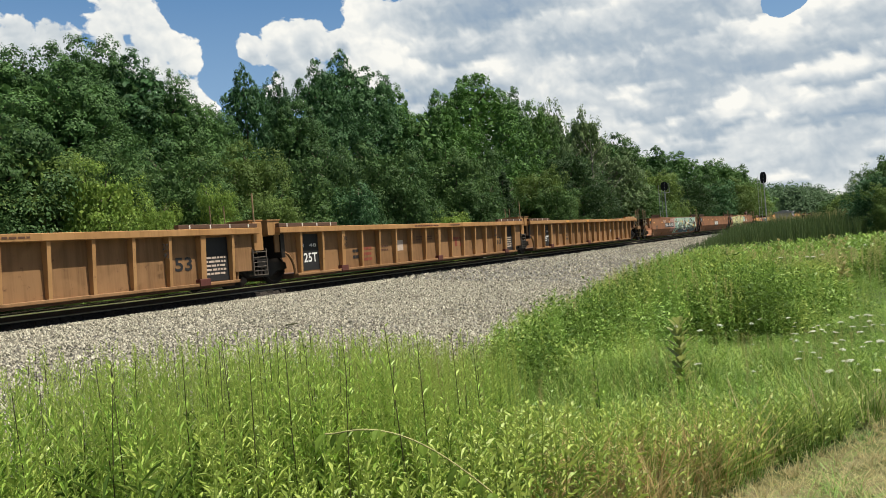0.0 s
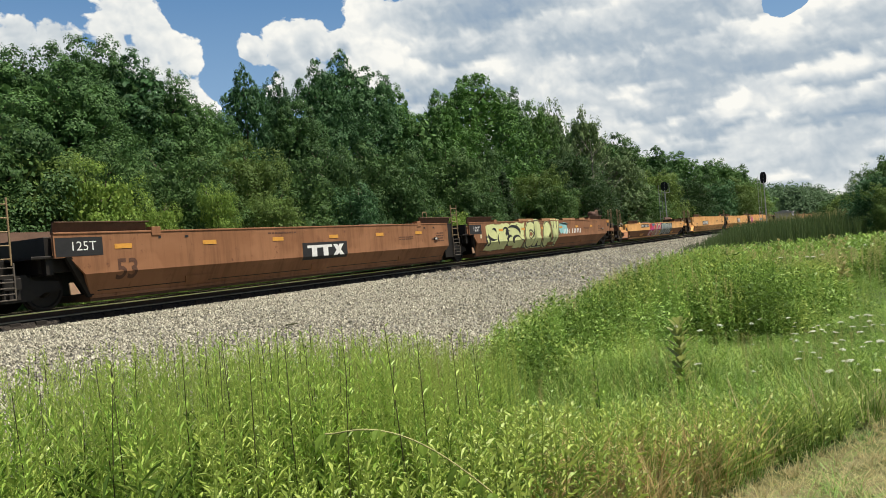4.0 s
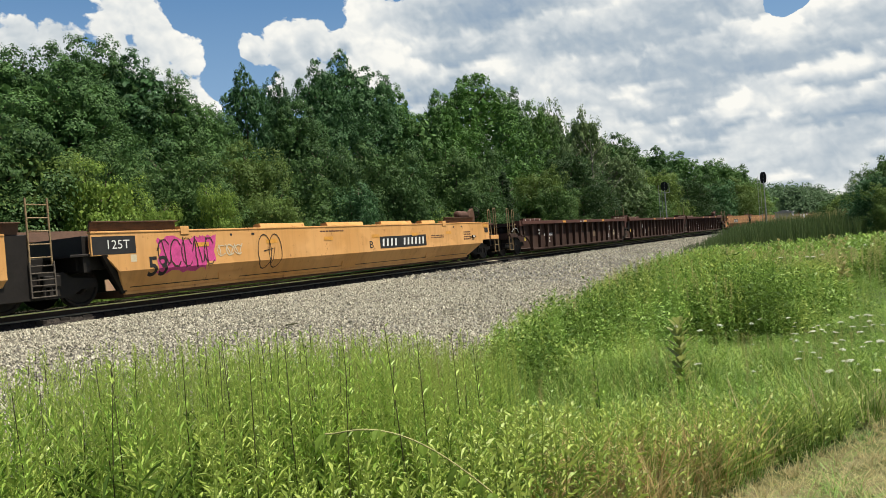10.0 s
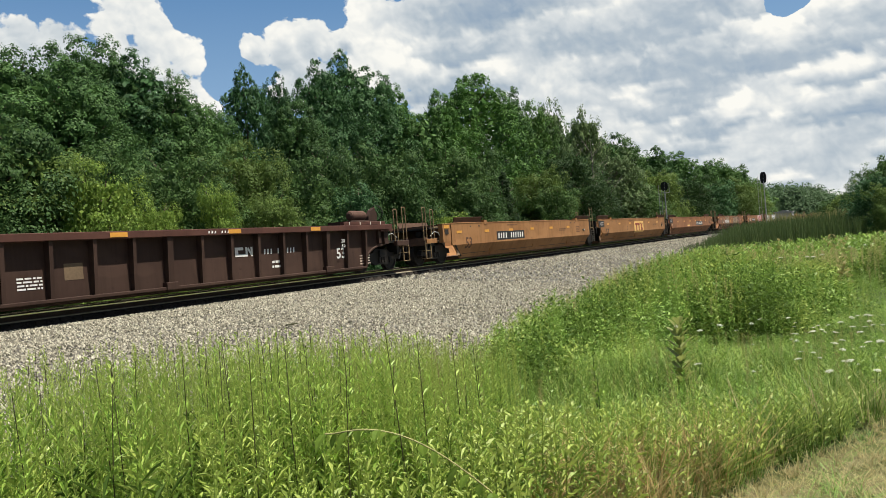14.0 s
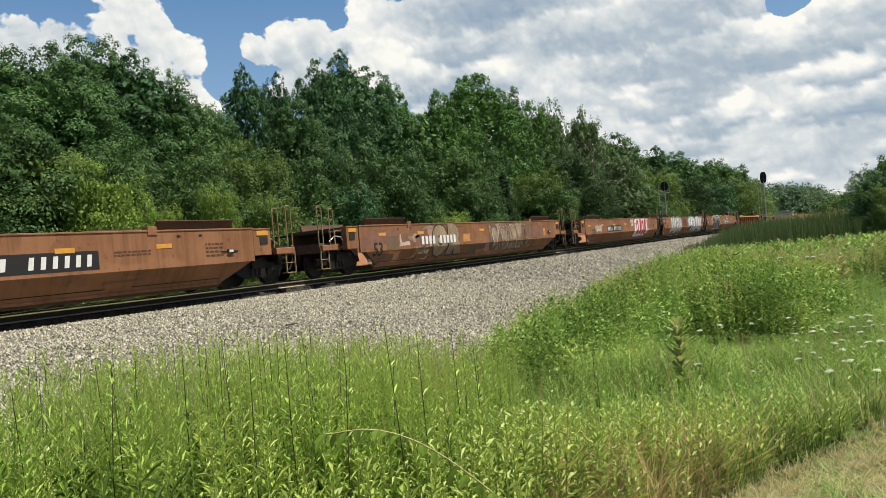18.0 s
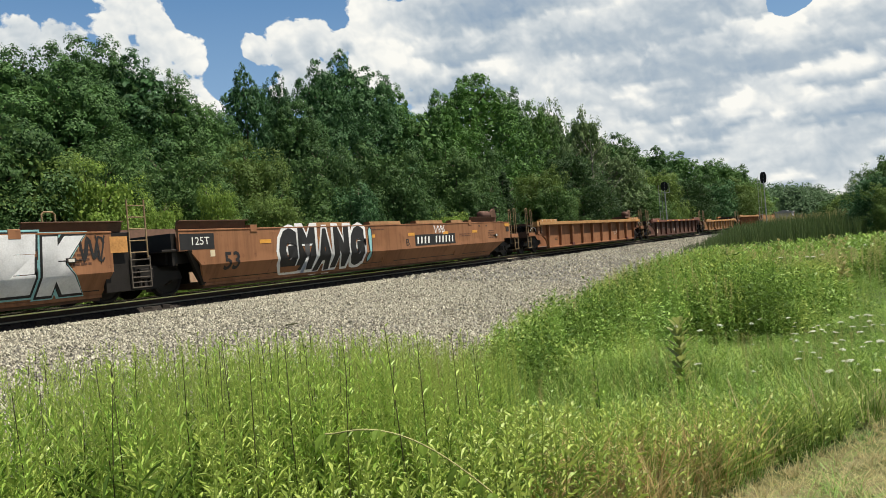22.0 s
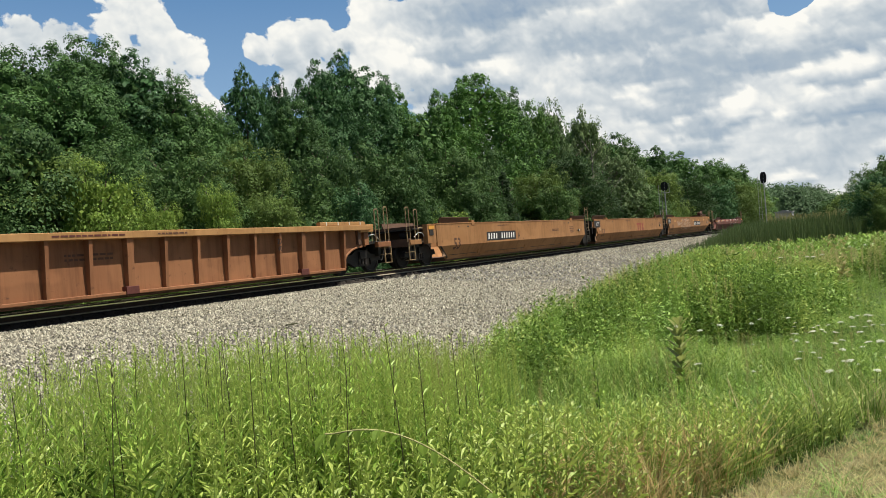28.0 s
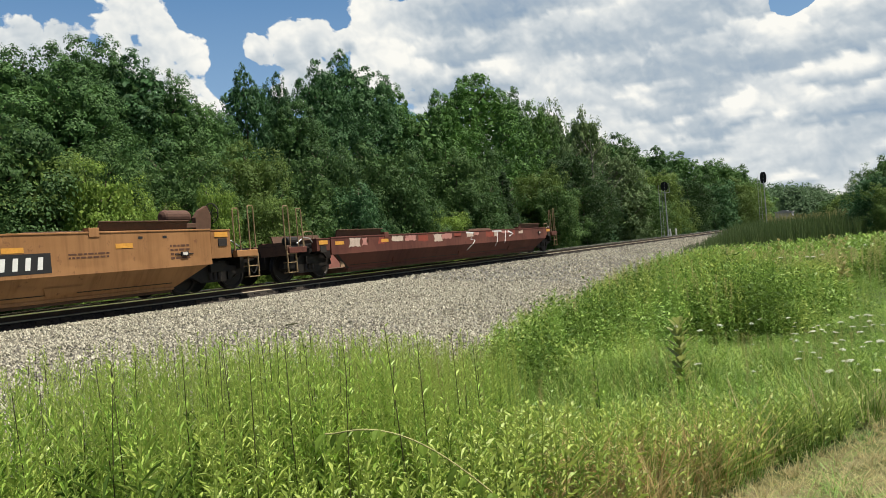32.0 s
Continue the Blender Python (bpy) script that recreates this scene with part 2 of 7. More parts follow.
def ballast_z(x, y):
    edge = np.minimum(smooth_step(-12.4, -11.3, y + 0.35 * np.sin(x * 0.8) + 0.2 * np.sin(x * 2.3)), smooth_step(4.4, 3.6, y))
    return ground_z(x, y) + 0.055 * edge - 0.12 * (1 - edge)


bx = np.unique(np.concatenate([np.arange(-40, 130, 0.6), np.linspace(130, 700, 30)]))
by = np.concatenate([np.arange(-12.6, -1.5, 0.3), [-1.42, -1.12, 1.4, 1.9], np.arange(2.2, 4.41, 0.3)])
tagged(sheet("ballast", bx, by, ballast_z, bk.m), "grey crushed-stone ballast sloping down from the track", "ballast", kind="structure")

# loose stones over the near shoulder
sk = Mat("crushed_limestone", 0.9)
sg = sk.t.nodes.new("ShaderNodeNewGeometry")
sk.colour(sk.mix(sk.math('MULTIPLY', sk.noise(14, 4), 0.35), sk.ramp(sg.outputs["Random Per Island"], [(0.0, (0.078, 0.070, 0.052)), (0.2, (0.222, 0.208, 0.159)), (0.65, (0.41, 0.39, 0.30)), (1.0, (0.60, 0.575, 0.46))]), (0.31, 0.287, 0.227)))


def stones(count, x0, x1, y0, y1, size):
    octa = np.array([(1, 0.1, -0.45), (-0.1, 0.95, -0.3), (-0.95, -0.1, -0.4), (0.15, -0.9, -0.35), (0.5, 0.42, 0.62), (-0.45, 0.2, 0.8), (0.1, -0.5, 0.7)])
    tri = np.array([(4, 5, 6), (0, 4, 6), (3, 0, 6), (2, 3, 6), (2, 6, 5), (1, 2, 5), (1, 5, 4), (0, 1, 4)])
    x, y = rng.uniform(x0, x1, count), rng.uniform(y0, y1, count)
    keep = x > 0.5 * (y + 16.42) - 0.4
    x, y = x[keep], y[keep]
    count = len(x)
    s = size * (0.62 + 0.8 * rng.random((count, 1)) ** 2) * rng.uniform(0.65, 1.25, (count, 3))
    pos = np.stack([x, y, ballast_z(x, y) + s[:, 2] * 0.35], 1)
    v, f = scatter(octa, tri, pos, s, rng.uniform(0, 6.28, count), rng.normal(0, 0.35, (count, 2)))
    return big_mesh("ballast_stones", v + rng.normal(0, 0.004, v.shape), f, sk.m)


tagged(new("ballast_stones", stones(92000, 1, 22, -11.9, -1.12, 0.0235)), "loose angular pale grey ballast stones", "stones", kind="stuff")
tagged(new("ballast_stones", stones(14000, 22, 75, -9.5, -1.12, 0.042)), "loose angular pale grey ballast stones", "stones", kind="stuff")

# fouled gravel between and beside the rails, blackened further to hold the train's shade
fk = Mat("fouled_shade_black_gravel", 0.9)
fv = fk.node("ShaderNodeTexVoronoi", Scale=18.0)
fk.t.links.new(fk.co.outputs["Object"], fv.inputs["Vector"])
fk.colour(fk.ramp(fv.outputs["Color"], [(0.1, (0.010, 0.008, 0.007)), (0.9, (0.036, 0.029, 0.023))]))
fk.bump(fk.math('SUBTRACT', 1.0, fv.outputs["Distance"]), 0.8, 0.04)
tagged(sheet("track_bed", np.concatenate([np.arange(-40, 130, 1.0), np.linspace(130, 700, 20)]), np.array([-1.26, -1.10, -0.96, -0.6, 0.0, 0.6, 1.0, 1.38, 1.9]), lambda x, y: -0.40 + 0.205 * ((y > -1.0) & (y < 1.4)) + 0.055 * ((y > -1.2) & (y < -1.0)) + 0.06 * (y > 1.4) + 0.0 * x + 0.012 * np.sin(x * 3.1 + y * 4), fk.m), "dark fouled gravel under the rails, shade of the train in its colour", "track bed", kind="structure")

# track: rails, ties
rail_prof = [(-0.07, -0.17), (0.07, -0.17), (0.07, -0.155), (0.012, -0.135), (0.012, -0.045), (0.035, -0.035), (0.037, -0.006), (0.030, 0.0), (-0.030, 0.0), (-0.037, -0.006), (-0.035, -0.035), (-0.012, -0.045), (-0.012, -0.135), (-0.07, -0.155)]
track = tagged(new("railway_track"), "single railway track with rusty steel rails on dark ties", "railway track", kind="structure")
for yc in (-0.7525, 0.7525):
    r = part("rail", Geo().prism([(y + yc, z) for y, z in rail_prof], -60, 700), M_RAILSIDE, track, "rusty steel rail")
    part("rail_head", Geo().prism([(yc - 0.040, -0.036), (yc + 0.040, -0.036), (yc + 0.040, -0.006), (yc + 0.033, 0.003), (yc - 0.033, 0.003), (yc - 0.040, -0.006)], -60, 700), M_RAILHEAD, r, "bright worn running surface")
    part("rail_foot", Geo().prism([(yc - 0.074, -0.172), (yc + 0.074, -0.172), (yc + 0.074, -0.152), (yc + 0.03, -0.140), (yc - 0.03, -0.140), (yc - 0.074, -0.152)], -60, 700), M_RAILFOOT, r, "pale rail foot")
tie = Geo().box(-0.11, 0.11, -1.02, 1.3, -0.34, -0.185)
tie_mesh = tie.mesh("tie", M_TIE)
for i in range(170):
    t = part("tie", tie_mesh, None, track)
    t.location = (-12 + i * 0.54, 0.02 * math.sin(i * 2.3), 0.0)
    t.rotation_euler[2] = 0.012 * math.sin(i * 1.7)
far_ties = Geo()
for i in range(400):
    far_ties.box(80 + i * 0.54 - 0.11, 80 + i * 0.54 + 0.11, -1.02, 1.3, -0.34, -0.175)
tagged(part("distant_ties", far_ties, M_TIE, track), kind="stuff")


# ---- the train ----
def truck(parent, x):
    """A two-axle freight truck: cast side frames, bolster, spring nests, wheelsets."""
    k = part("truck", Geo().box(-0.2, 0.2, -1.15, 1.15, 0.50, 0.74), M_GREASE, parent, "grimy cast-steel wheel truck")
    k.location = (x, 0, 0)
    for s in (-1, 1):
        o = [(-1.15, 0.42), (-1.1, 0.62), (-0.55, 0.66), (-0.35, 0.80), (0.35, 0.80), (0.55, 0.66), (1.1, 0.62), (1.15, 0.42), (0.75, 0.40), (0.45, 0.24), (-0.45, 0.24), (-0.75, 0.40)]
        part("side_frame", Geo().plate(o, s * 0.98 - 0.07, s * 0.98 + 0.07), M_GREASE, k)
    for s in (-1, 1):
        g = Geo()
        for dx in (-0.16, 0.0, 0.16):
            g.tube((dx, s * 1.06, 0.30), (dx, s * 1.06, 0.52), 0.055, 8)
        part("spring_nest", g, M_STEEL, k)
    for dx in (-0.88, 0.88):
        w = part("wheelset", wheel_mesh, None, k, "steel wheelset with bright worn treads")
        w.location = (dx, 0, 0.46)
        WHEELS.append((w, parent, x + dx))
    return k


wg = Geo()
for s in (-1, 1):
    wg.lathe((0, s * 0.70, 0), (0, s, 0), [(-0.03, 0.485), (0.0, 0.485), (0.012, 0.462), (0.10, 0.455), (0.105, 0.40), (0.075, 0.37), (0.07, 0.18), (0.12, 0.15), (0.28, 0.085), (0.34, 0.08)], 24)
wg.tube((0, -0.7, 0), (0, 0.7, 0), 0.085, 10)
wheel_mesh = wg.mesh("wheelset", M_GREASE)
WHEELS, UNITS = [], []


def ladder(parent, x0, x1, y, z0, z1, rungs, mat):
    rail = part("ladder", Geo().tube((x0, y, z0), (x0, y, z1), 0.022, 6), mat, parent, "rusty steel ladder")
    part("ladder_rail", Geo().tube((x1, y, z0), (x1, y, z1), 0.022, 6), mat, rail)
    for i in range(rungs):
        z = z0 + (z1 - z0) * (i + 0.5) / rungs
        part("rung", Geo().tube((x0, y, z), (x1, y, z), 0.014, 6), mat, rail)
    return rail


def steps(parent, x0, x1, y0, y1, zs, mat):
    """A hanging step: two side bars and its treads."""
    x0, x1 = sorted((x0, x1))
    top = part("step", Geo().box(x0, x0 + 0.03, y0, y0 + 0.04, zs[0], zs[-1] + 0.1), mat, parent)
    part("step_bar", Geo().box(x1 - 0.03, x1, y0, y0 + 0.04, zs[0], zs[-1] + 0.1), mat, top)
    for z in zs:
        part("tread", Geo().box(x0 + 0.03, x1 - 0.03, y0, y1, z, z + 0.025), mat, top)
    return top


def handrail(parent, x, y, z0, z1, w, mat):
    pts = [(x, y, z0), (x, y, z1 - 0.05), (x + w * 0.15, y, z1), (x + w * 0.85, y, z1), (x + w, y, z1 - 0.05), (x + w, y, z0)]
    return part("handrail", Geo().sweep(pts, 0.02), mat, parent)


def end_gear(unit, sgn, xe, kind, ribbed, paint, brake, top):
    """What stands at one end of a unit. sgn: -1 at the leading end, 1 at the trailing end; xe: the joint."""
    def X(d):
        return xe - sgn * d
    def bx(g, d0, d1, *r):
        a, b = sorted((X(d0), X(d1)))
        return g.box(a, b, *r)
    if kind == 'c':
        part("end_platform", bx(Geo(), 0.75, 2.9, -1.25, 1.25, 0.98, 1.08), M_STEEL, unit)
        part("centre_sill", bx(Geo(), 0.6, 4.0, -0.35, 0.35, 0.62, 0.98), M_GREASE, unit)
        cg = bx(Geo(), 0.25, 0.7, -0.11, 0.11, 0.74, 0.98)
        bx(cg, 0.0, 0.3, -0.19, 0.12, 0.70, 1.02)
        part("coupler", cg, M_GREASE, unit, "grimy knuckle coupler")
        part("end_sill", bx(Geo(), 0.62, 0.76, -1.4, 1.4, 0.80, 1.10), M_FRAME[paint.name], unit)
        part("draft_gear", bx(Geo(), 0.55, 1.5, -0.55, 0.55, 0.42, 0.80), M_GREASE, unit, "grimy draft gear under the platform")
        part("brake_beam", bx(Geo(), 1.35, 1.5, -1.1, 1.1, 0.28, 0.5), M_GREASE, unit)
        for d in (0.62, 1.2):
            handrail(unit, X(d), -1.36, 0.98, 2.28 if d < 1 else 2.2, -sgn * 0.22, M_GRAB)
        handrail(unit, X(1.55), -1.28, 1.05, 1.5, -sgn * 0.45, M_GRAB)
        steps(unit, X(0.60), X(1.02), -1.42, -1.2, (0.28, 0.58, 0.84), M_GRAB)
        part("sill_step", bx(Geo(), 0.66, 1.45, -1.46, -1.30, 0.86, 1.04), paint, unit)
        lo, hi = (1.9, 2.55) if sgn < 0 else (1.7, 2.38)
        if ribbed:
            part("corner_post_box", bx(Geo(), 1.75, 2.5, -1.50, -1.22, top - 0.24, top + 0.02), M_CHORD[paint.name], unit)
            part("corner_bracket", bx(Geo(), 1.95, 2.2, -1.42, -1.30, 0.95, top - 0.24), paint, unit)
        else:
            box = part("corner_post_box", bx(Geo(), lo, hi, -1.49, -1.28, 0.86, top - 0.06), paint, unit)
            part("box_lip", bx(Geo(), lo - 0.02, hi + 0.02, -1.505, -1.27, top - 0.06, top - 0.02), paint, box)
            part("placard_holder", bx(Geo(), lo + 0.14, lo + 0.44, -1.51, -1.492, top - 0.46, top - 0.26), M_STEEL, box)
            part("reflector", bx(Geo(), lo + 0.10, hi - 0.12, -1.506, -1.492, top - 0.22, top - 0.09), M_YELLOWREF, box)
        part("end_bulkhead", bx(Geo(), 2.4, 2.55, -1.42, 1.42, 0.98, top - 0.02), M_FRAME[paint.name], unit)
        part("crossover_grating", bx(Geo(), 1.4, 2.4, -1.15, 1.15, top - 0.20, top - 0.15), M_STEEL, unit)
        part("brake_cylinder", Geo().lathe((X(1.5), -0.55, 1.25), (-sgn, 0, 0), [(0, 0.06), (0.03, 0.14), (0.5, 0.14), (0.55, 0.05)], 12), M_GREASE, unit)
        part("brake_pipe", Geo().sweep([(X(1.2), -1.3, 1.15), (X(1.5), -1.32, 1.32), (X(1.8), -1.32, 1.28), (X(2.05), -1.32, 1.0)], 0.018), M_GALV, unit)
        part("cross_beam", bx(Geo(), 0.95, 1.12, -1.2, 1.2, 0.55, 0.95), M_GREASE, unit)
        truck(unit, X(1.95))
        part("brake_hose", Geo().sweep([(X(0.55 - 0.35 * a / 8), -0.3, 0.75 - 0.38 * math.sin(a / 8 * 2.4)) for a in range(9)], 0.02), M_BLACK, unit)
        if brake:
            tank = Geo().lathe((X(3.3), -0.75, 2.02), (sgn, 0, 0), [(0, 0.08), (0.04, 0.15), (0.10, 0.18), (0.80, 0.18), (0.86, 0.15), (0.90, 0.08)], 16)
            part("air_reservoir", tank, M_RUST, unit, "rusty cylindrical air reservoir")
            part("reservoir_bracket", bx(Geo(), 2.3, 3.4, -0.9, 0.1, 1.72, 1.85), M_FRAME[paint.name], unit)
            xc = X(1.95)
            br = Geo().plate([(xc - 0.30, 1.6), (xc + 0.22, 1.6), (xc + 0.28, 2.05), (xc + 0.16, 2.32), (xc - 0.08, 2.2), (xc - 0.26, 2.0)], -0.82, -0.66)
            part("brake_stand", br, M_FRAME[paint.name], unit)
            ring = [(X(1.6), -0.75 + 0.27 * math.cos(math.tau * k / 20), 2.12 + 0.27 * math.sin(math.tau * k / 20)) for k in range(20)]
            wheel = part("brake_wheel", Geo().sweep(ring, 0.018, 5, True), M_STEEL, unit)
            for k in range(3):
                a = math.tau * k / 6
                part("spoke", Geo().tube((X(1.6), -0.75 - 0.26 * math.cos(a), 2.12 - 0.26 * math.sin(a)), (X(1.6), -0.75 + 0.26 * math.cos(a), 2.12 + 0.26 * math.sin(a)), 0.012, 5), M_STEEL, wheel)
    else:
        part("end_bulkhead", bx(Geo(), 0.62, 0.78, -1.36, 1.36, 0.75, 1.56), M_GREASE, unit)
        part("articulation_arm", bx(Geo(), 0.0, 0.9, -0.45, 0.45, 0.72, 1.15), M_GREASE, unit)
        if sgn > 0:
            part("side_panel_end", bx(Geo(), 0.62, 1.3, -1.40, -1.30, 0.45 if ribbed else 0.25, 1.62), paint if ribbed else M_GREASE, unit)
            steps(unit, X(0.10), X(0.66), -1.46, -1.22, (0.30, 0.42, 0.54, 0.66, 0.80, 0.95), M_STEPS)
            if ribbed:
                part("grab_pole", Geo().tube((X(0.45), -1.4, 0.9), (X(0.45), -1.4, 2.62), 0.024, 7), M_GRAB, unit)
                for d in (1.45, 1.95):
                    part("grab_pole", Geo().tube((X(d), -1.3, top), (X(d), -1.3, top + 0.62), 0.018, 6), M_GRAB, unit)
                part("hitch_frame", bx(Geo(), 0.2, 0.55, -1.44, -1.2, 1.0, top + 0.16), M_CHORD[paint.name], unit)
            else:
                ladder(unit, X(0.62), X(0.14), -1.42, 1.0, 2.38, 5, M_GRAB)
                handrail(unit, X(2.6), -1.25, 1.6, 2.1, 0.3, M_GRAB)
        else:
            truck(unit, X(0.0))


def side_y(z):
    """The near side's face at height z: upright above the fold, drawn in below it."""
    return -1.5 + (0.34 * (FOLD - z) / 0.52 if z < FOLD else 0.0)


def drape(me, lift, flat=None):
    """Lays a flat xz drawing onto the near side, lift metres proud. flat: the face of a rib-sided car."""
    bm = bmesh.new()
    bm.from_mesh(me)
    if flat is None:
        bmesh.ops.bisect_plane(bm, geom=bm.verts[:] + bm.edges[:] + bm.faces[:], plane_co=(0, 0, FOLD), plane_no=(0, 0, 1), dist=1e-5)
    for v in bm.verts:
        v.co.y = (side_y(v.co.z) if flat is None else flat) - lift
    bm.to_mesh(me)
    bm.free()
    return me


def lay(unit, name, me, mat, lift, flat=None, label=""):
    me.materials.clear()
    me.materials.append(mat)
    ob = new(name, drape(me, lift, flat))
    ob.parent = unit
    return tagged(ob, label)


def flat_text(text, x0, x1, z0, z1, bold=0.0, lean=0.0, spacing=1.0, grow=0.0):
    """Lettering fitted into a box, as a flat xz mesh."""
    cu = bpy.data.curves.new("lettering", 'FONT')
    cu.body, cu.size, cu.offset, cu.resolution_u, cu.space_character, cu.shear = text, 1.0, bold, 3, spacing, lean
    tmp = bpy.data.objects.new("lettering", cu)
    scene.collection.objects.link(tmp)
    me = bpy.data.meshes.new_from_object(tmp)
    bpy.data.objects.remove(tmp)
    n = len(me.vertices)
    co = np.zeros(n * 3)
    me.vertices.foreach_get("co", co)
    co = co.reshape(n, 3)
    lo, hi = co.min(0), co.max(0)
    out = np.zeros_like(co)
    out[:, 0] = x0 - grow + (co[:, 0] - lo[0]) / (hi[0] - lo[0]) * (x1 - x0 + 2 * grow)
    out[:, 2] = z0 - grow + (co[:, 1] - lo[1]) / (hi[1] - lo[1]) * (z1 - z0 + 2 * grow)
    me.vertices.foreach_set("co", out.ravel())
    me.update()
    return me


def stencil(unit, text, x0, x1, z0, z1, mat, flat=None, bold=0.0):
    return lay(unit, "lettering", flat_text(text, x0, x1, z0, z1, bold), mat, 0.006, flat)


def shape(unit, name, outlines, mat, lift=0.004, flat=None, label=""):
    """Flat painted shapes given as xz outlines."""
    vs, fs = [], []
    for o in outlines:
        fs.append(tuple(range(len(vs), len(vs) + len(o))))
        vs += [(x, 0.0, z) for x, z in o]
    me = bpy.data.meshes.new(name)
    me.from_pydata(vs, [], fs)
    return lay(unit, name, me, mat, lift, flat, label)


def rect(x0, x1, z0, z1):
    return [(x0, z0), (x1, z0), (x1, z1), (x0, z1)]


def number_panel(unit, x0, x1, z0, z1, back=None, ink=None, n=10, gap_at=4, flat=None):
    """A fleet-number panel: its characters stand as plain bars."""
    if back:
        shape(unit, "number_panel", [rect(x0, x1, z0, z1)], back, 0.003, flat)
    w = (x1 - x0) * 0.94 / (n + (1.2 if gap_at < n else 0))
    h = z1 - z0
    px = x0 + (x1 - x0) * 0.03
    bars = []
    for i in range(n):
        if i == gap_at:
            px += w * 1.2
        bars.append([(px + w * 0.18, z0 + h * 0.19), (px + w * 0.60, z0 + h * 0.19), (px + w * 0.74, z1 - h * 0.19), (px + w * 0.32, z1 - h * 0.19)])
        px += w
    for b in bars:
        shape(unit, "number_bar", [b], ink or M_WHITE, 0.006, flat)


def small_print(unit, x0, x1, z0, z1, rows, ink, flat=None):
    """Lines of print too small to read."""
    r2 = random.Random(int((x0 + 20) * 100))
    h = (z1 - z0) / rows
    o = []
    for i in range(rows):
        a = x0
        while a < x1 - 0.03:
            b = min(x1, a + r2.uniform(0.05, 0.2))
            o.append(rect(a, b, z1 - (i + 0.8) * h, z1 - (i + 0.3) * h))
            a = b + 0.03
    tagged(shape(unit, "small_print", o, ink, 0.005, flat), kind="stuff")


def reflectors(unit, xs, z, flat=None, mat=None):
    for x in xs:
        shape(unit, "reflector", [rect(x - 0.23, x + 0.23, z - 0.055, z + 0.055)], mat or M_YELLOWREF, 0.008, flat)


def swirl(r2, x0, x1, z0, z1):
    """A curved, tapering brush stroke inside a box."""
    cx, cz = r2.uniform(x0, x1), r2.uniform(z0 + 0.2, z1 - 0.2)
    rad, a0, span, w = r2.uniform(0.15, 0.45), r2.uniform(0, 6.28), r2.uniform(1.6, 4.2), r2.uniform(0.03, 0.09)
    st = r2.uniform(1.0, 2.0)
    inner, outer = [], []
    for i in range(11):
        t = i / 10
        a, q = a0 + span * t, w * math.sin(math.pi * min(0.97, max(0.03, t)))
        for lst, rr in ((inner, rad - q), (outer, rad + q)):
            lst.append((min(x1, max(x0, cx + st * rr * math.cos(a))), min(z1, max(z0, cz + rr * math.sin(a) * 0.8))))
    return inner + outer[::-1]


def swirls(unit, x0, x1, z0, z1, n, mat, seed, lift=0.008):
    r2 = random.Random(seed)
    for i in range(n):
        shape(unit, "graffiti_stroke", [swirl(r2, x0, x1, z0, z1)], mat, lift + 0.0004 * i)


def stroke(unit, pts, w, mat, lift=0.008, flat=None):
    """A sprayed line of even width along points."""
    left, right = [], []
    n = len(pts)
    for i, (x, z) in enumerate(pts):
        a, b = pts[max(0, i - 1)], pts[min(n - 1, i + 1)]
        dx, dz = b[0] - a[0], b[1] - a[1]
        l = math.hypot(dx, dz) + 1e-6
        left.append((x - dz / l * w / 2, z + dx / l * w / 2))
        right.append((x + dz / l * w / 2, z - dx / l * w / 2))
    quads = [[left[i], right[i], right[i + 1], left[i + 1]] for i in range(n - 1)]
    shape(unit, "graffiti_stroke", quads, mat, lift, flat)


def tag_line(unit, x0, x1, z0, z1, letters, mat, seed, w=0.03, lift=0.009, flat=None):
    """A quick hand-sprayed tag that cannot be read: loops, hooks and bars letter by letter."""
    r2 = random.Random(seed)
    lw = (x1 - x0) / letters
    for k in range(letters):
        a, b = x0 + k * lw, x0 + (k + 1) * lw + 0.1 * lw
        for q in range(2):
            kind = r2.randrange(4)
            pts = []
            for i in range(9):
                t = i / 8
                if kind == 0:
                    p = (a + (b - a) * (0.5 + 0.45 * math.cos(0.6 + 5.0 * t)), z0 + (z1 - z0) * (0.5 + 0.45 * math.sin(0.6 + 5.0 * t)))
                elif kind == 1:
                    p = (a + (b - a) * (0.2 + 0.15 * t), z1 - (z1 - z0) * t)
                elif kind == 2:
                    p = (a + (b - a) * t, z0 + (z1 - z0) * abs(1 - 2 * t) ** 0.8)
                else:
                    p = (a + (b - a) * t, z0 + (z1 - z0) * (0.55 + 0.4 * math.sin(6.0 * t + q)))
                pts.append((p[0] + r2.gauss(0, 0.008), p[1] + r2.gauss(0, 0.012)))
            stroke(unit, pts, w * r2.uniform(0.7, 1.2), mat, lift + 0.0003 * (2 * k + q), flat)


def ragged(x0, x1, z0, z1, seed, amp=0.08, n=14):
    """A box with uneven, sprayed edges."""
    r2 = random.Random(seed)
    o = []
    for i in range(n):
        o.append((x0 + (x1 - x0) * i / n, z0 + r2.uniform(0, amp)))
    for i in range(4):
        o.append((x1 - r2.uniform(0, amp * 2), z0 + (z1 - z0) * (i + 0.5) / 4))
    for i in range(n):
        o.append((x1 - (x1 - x0) * i / n, z1 - r2.uniform(0, amp)))
    for i in range(4):
        o.append((x0 + r2.uniform(0, amp * 2), z1 - (z1 - z0) * (i + 0.5) / 4))
    return o


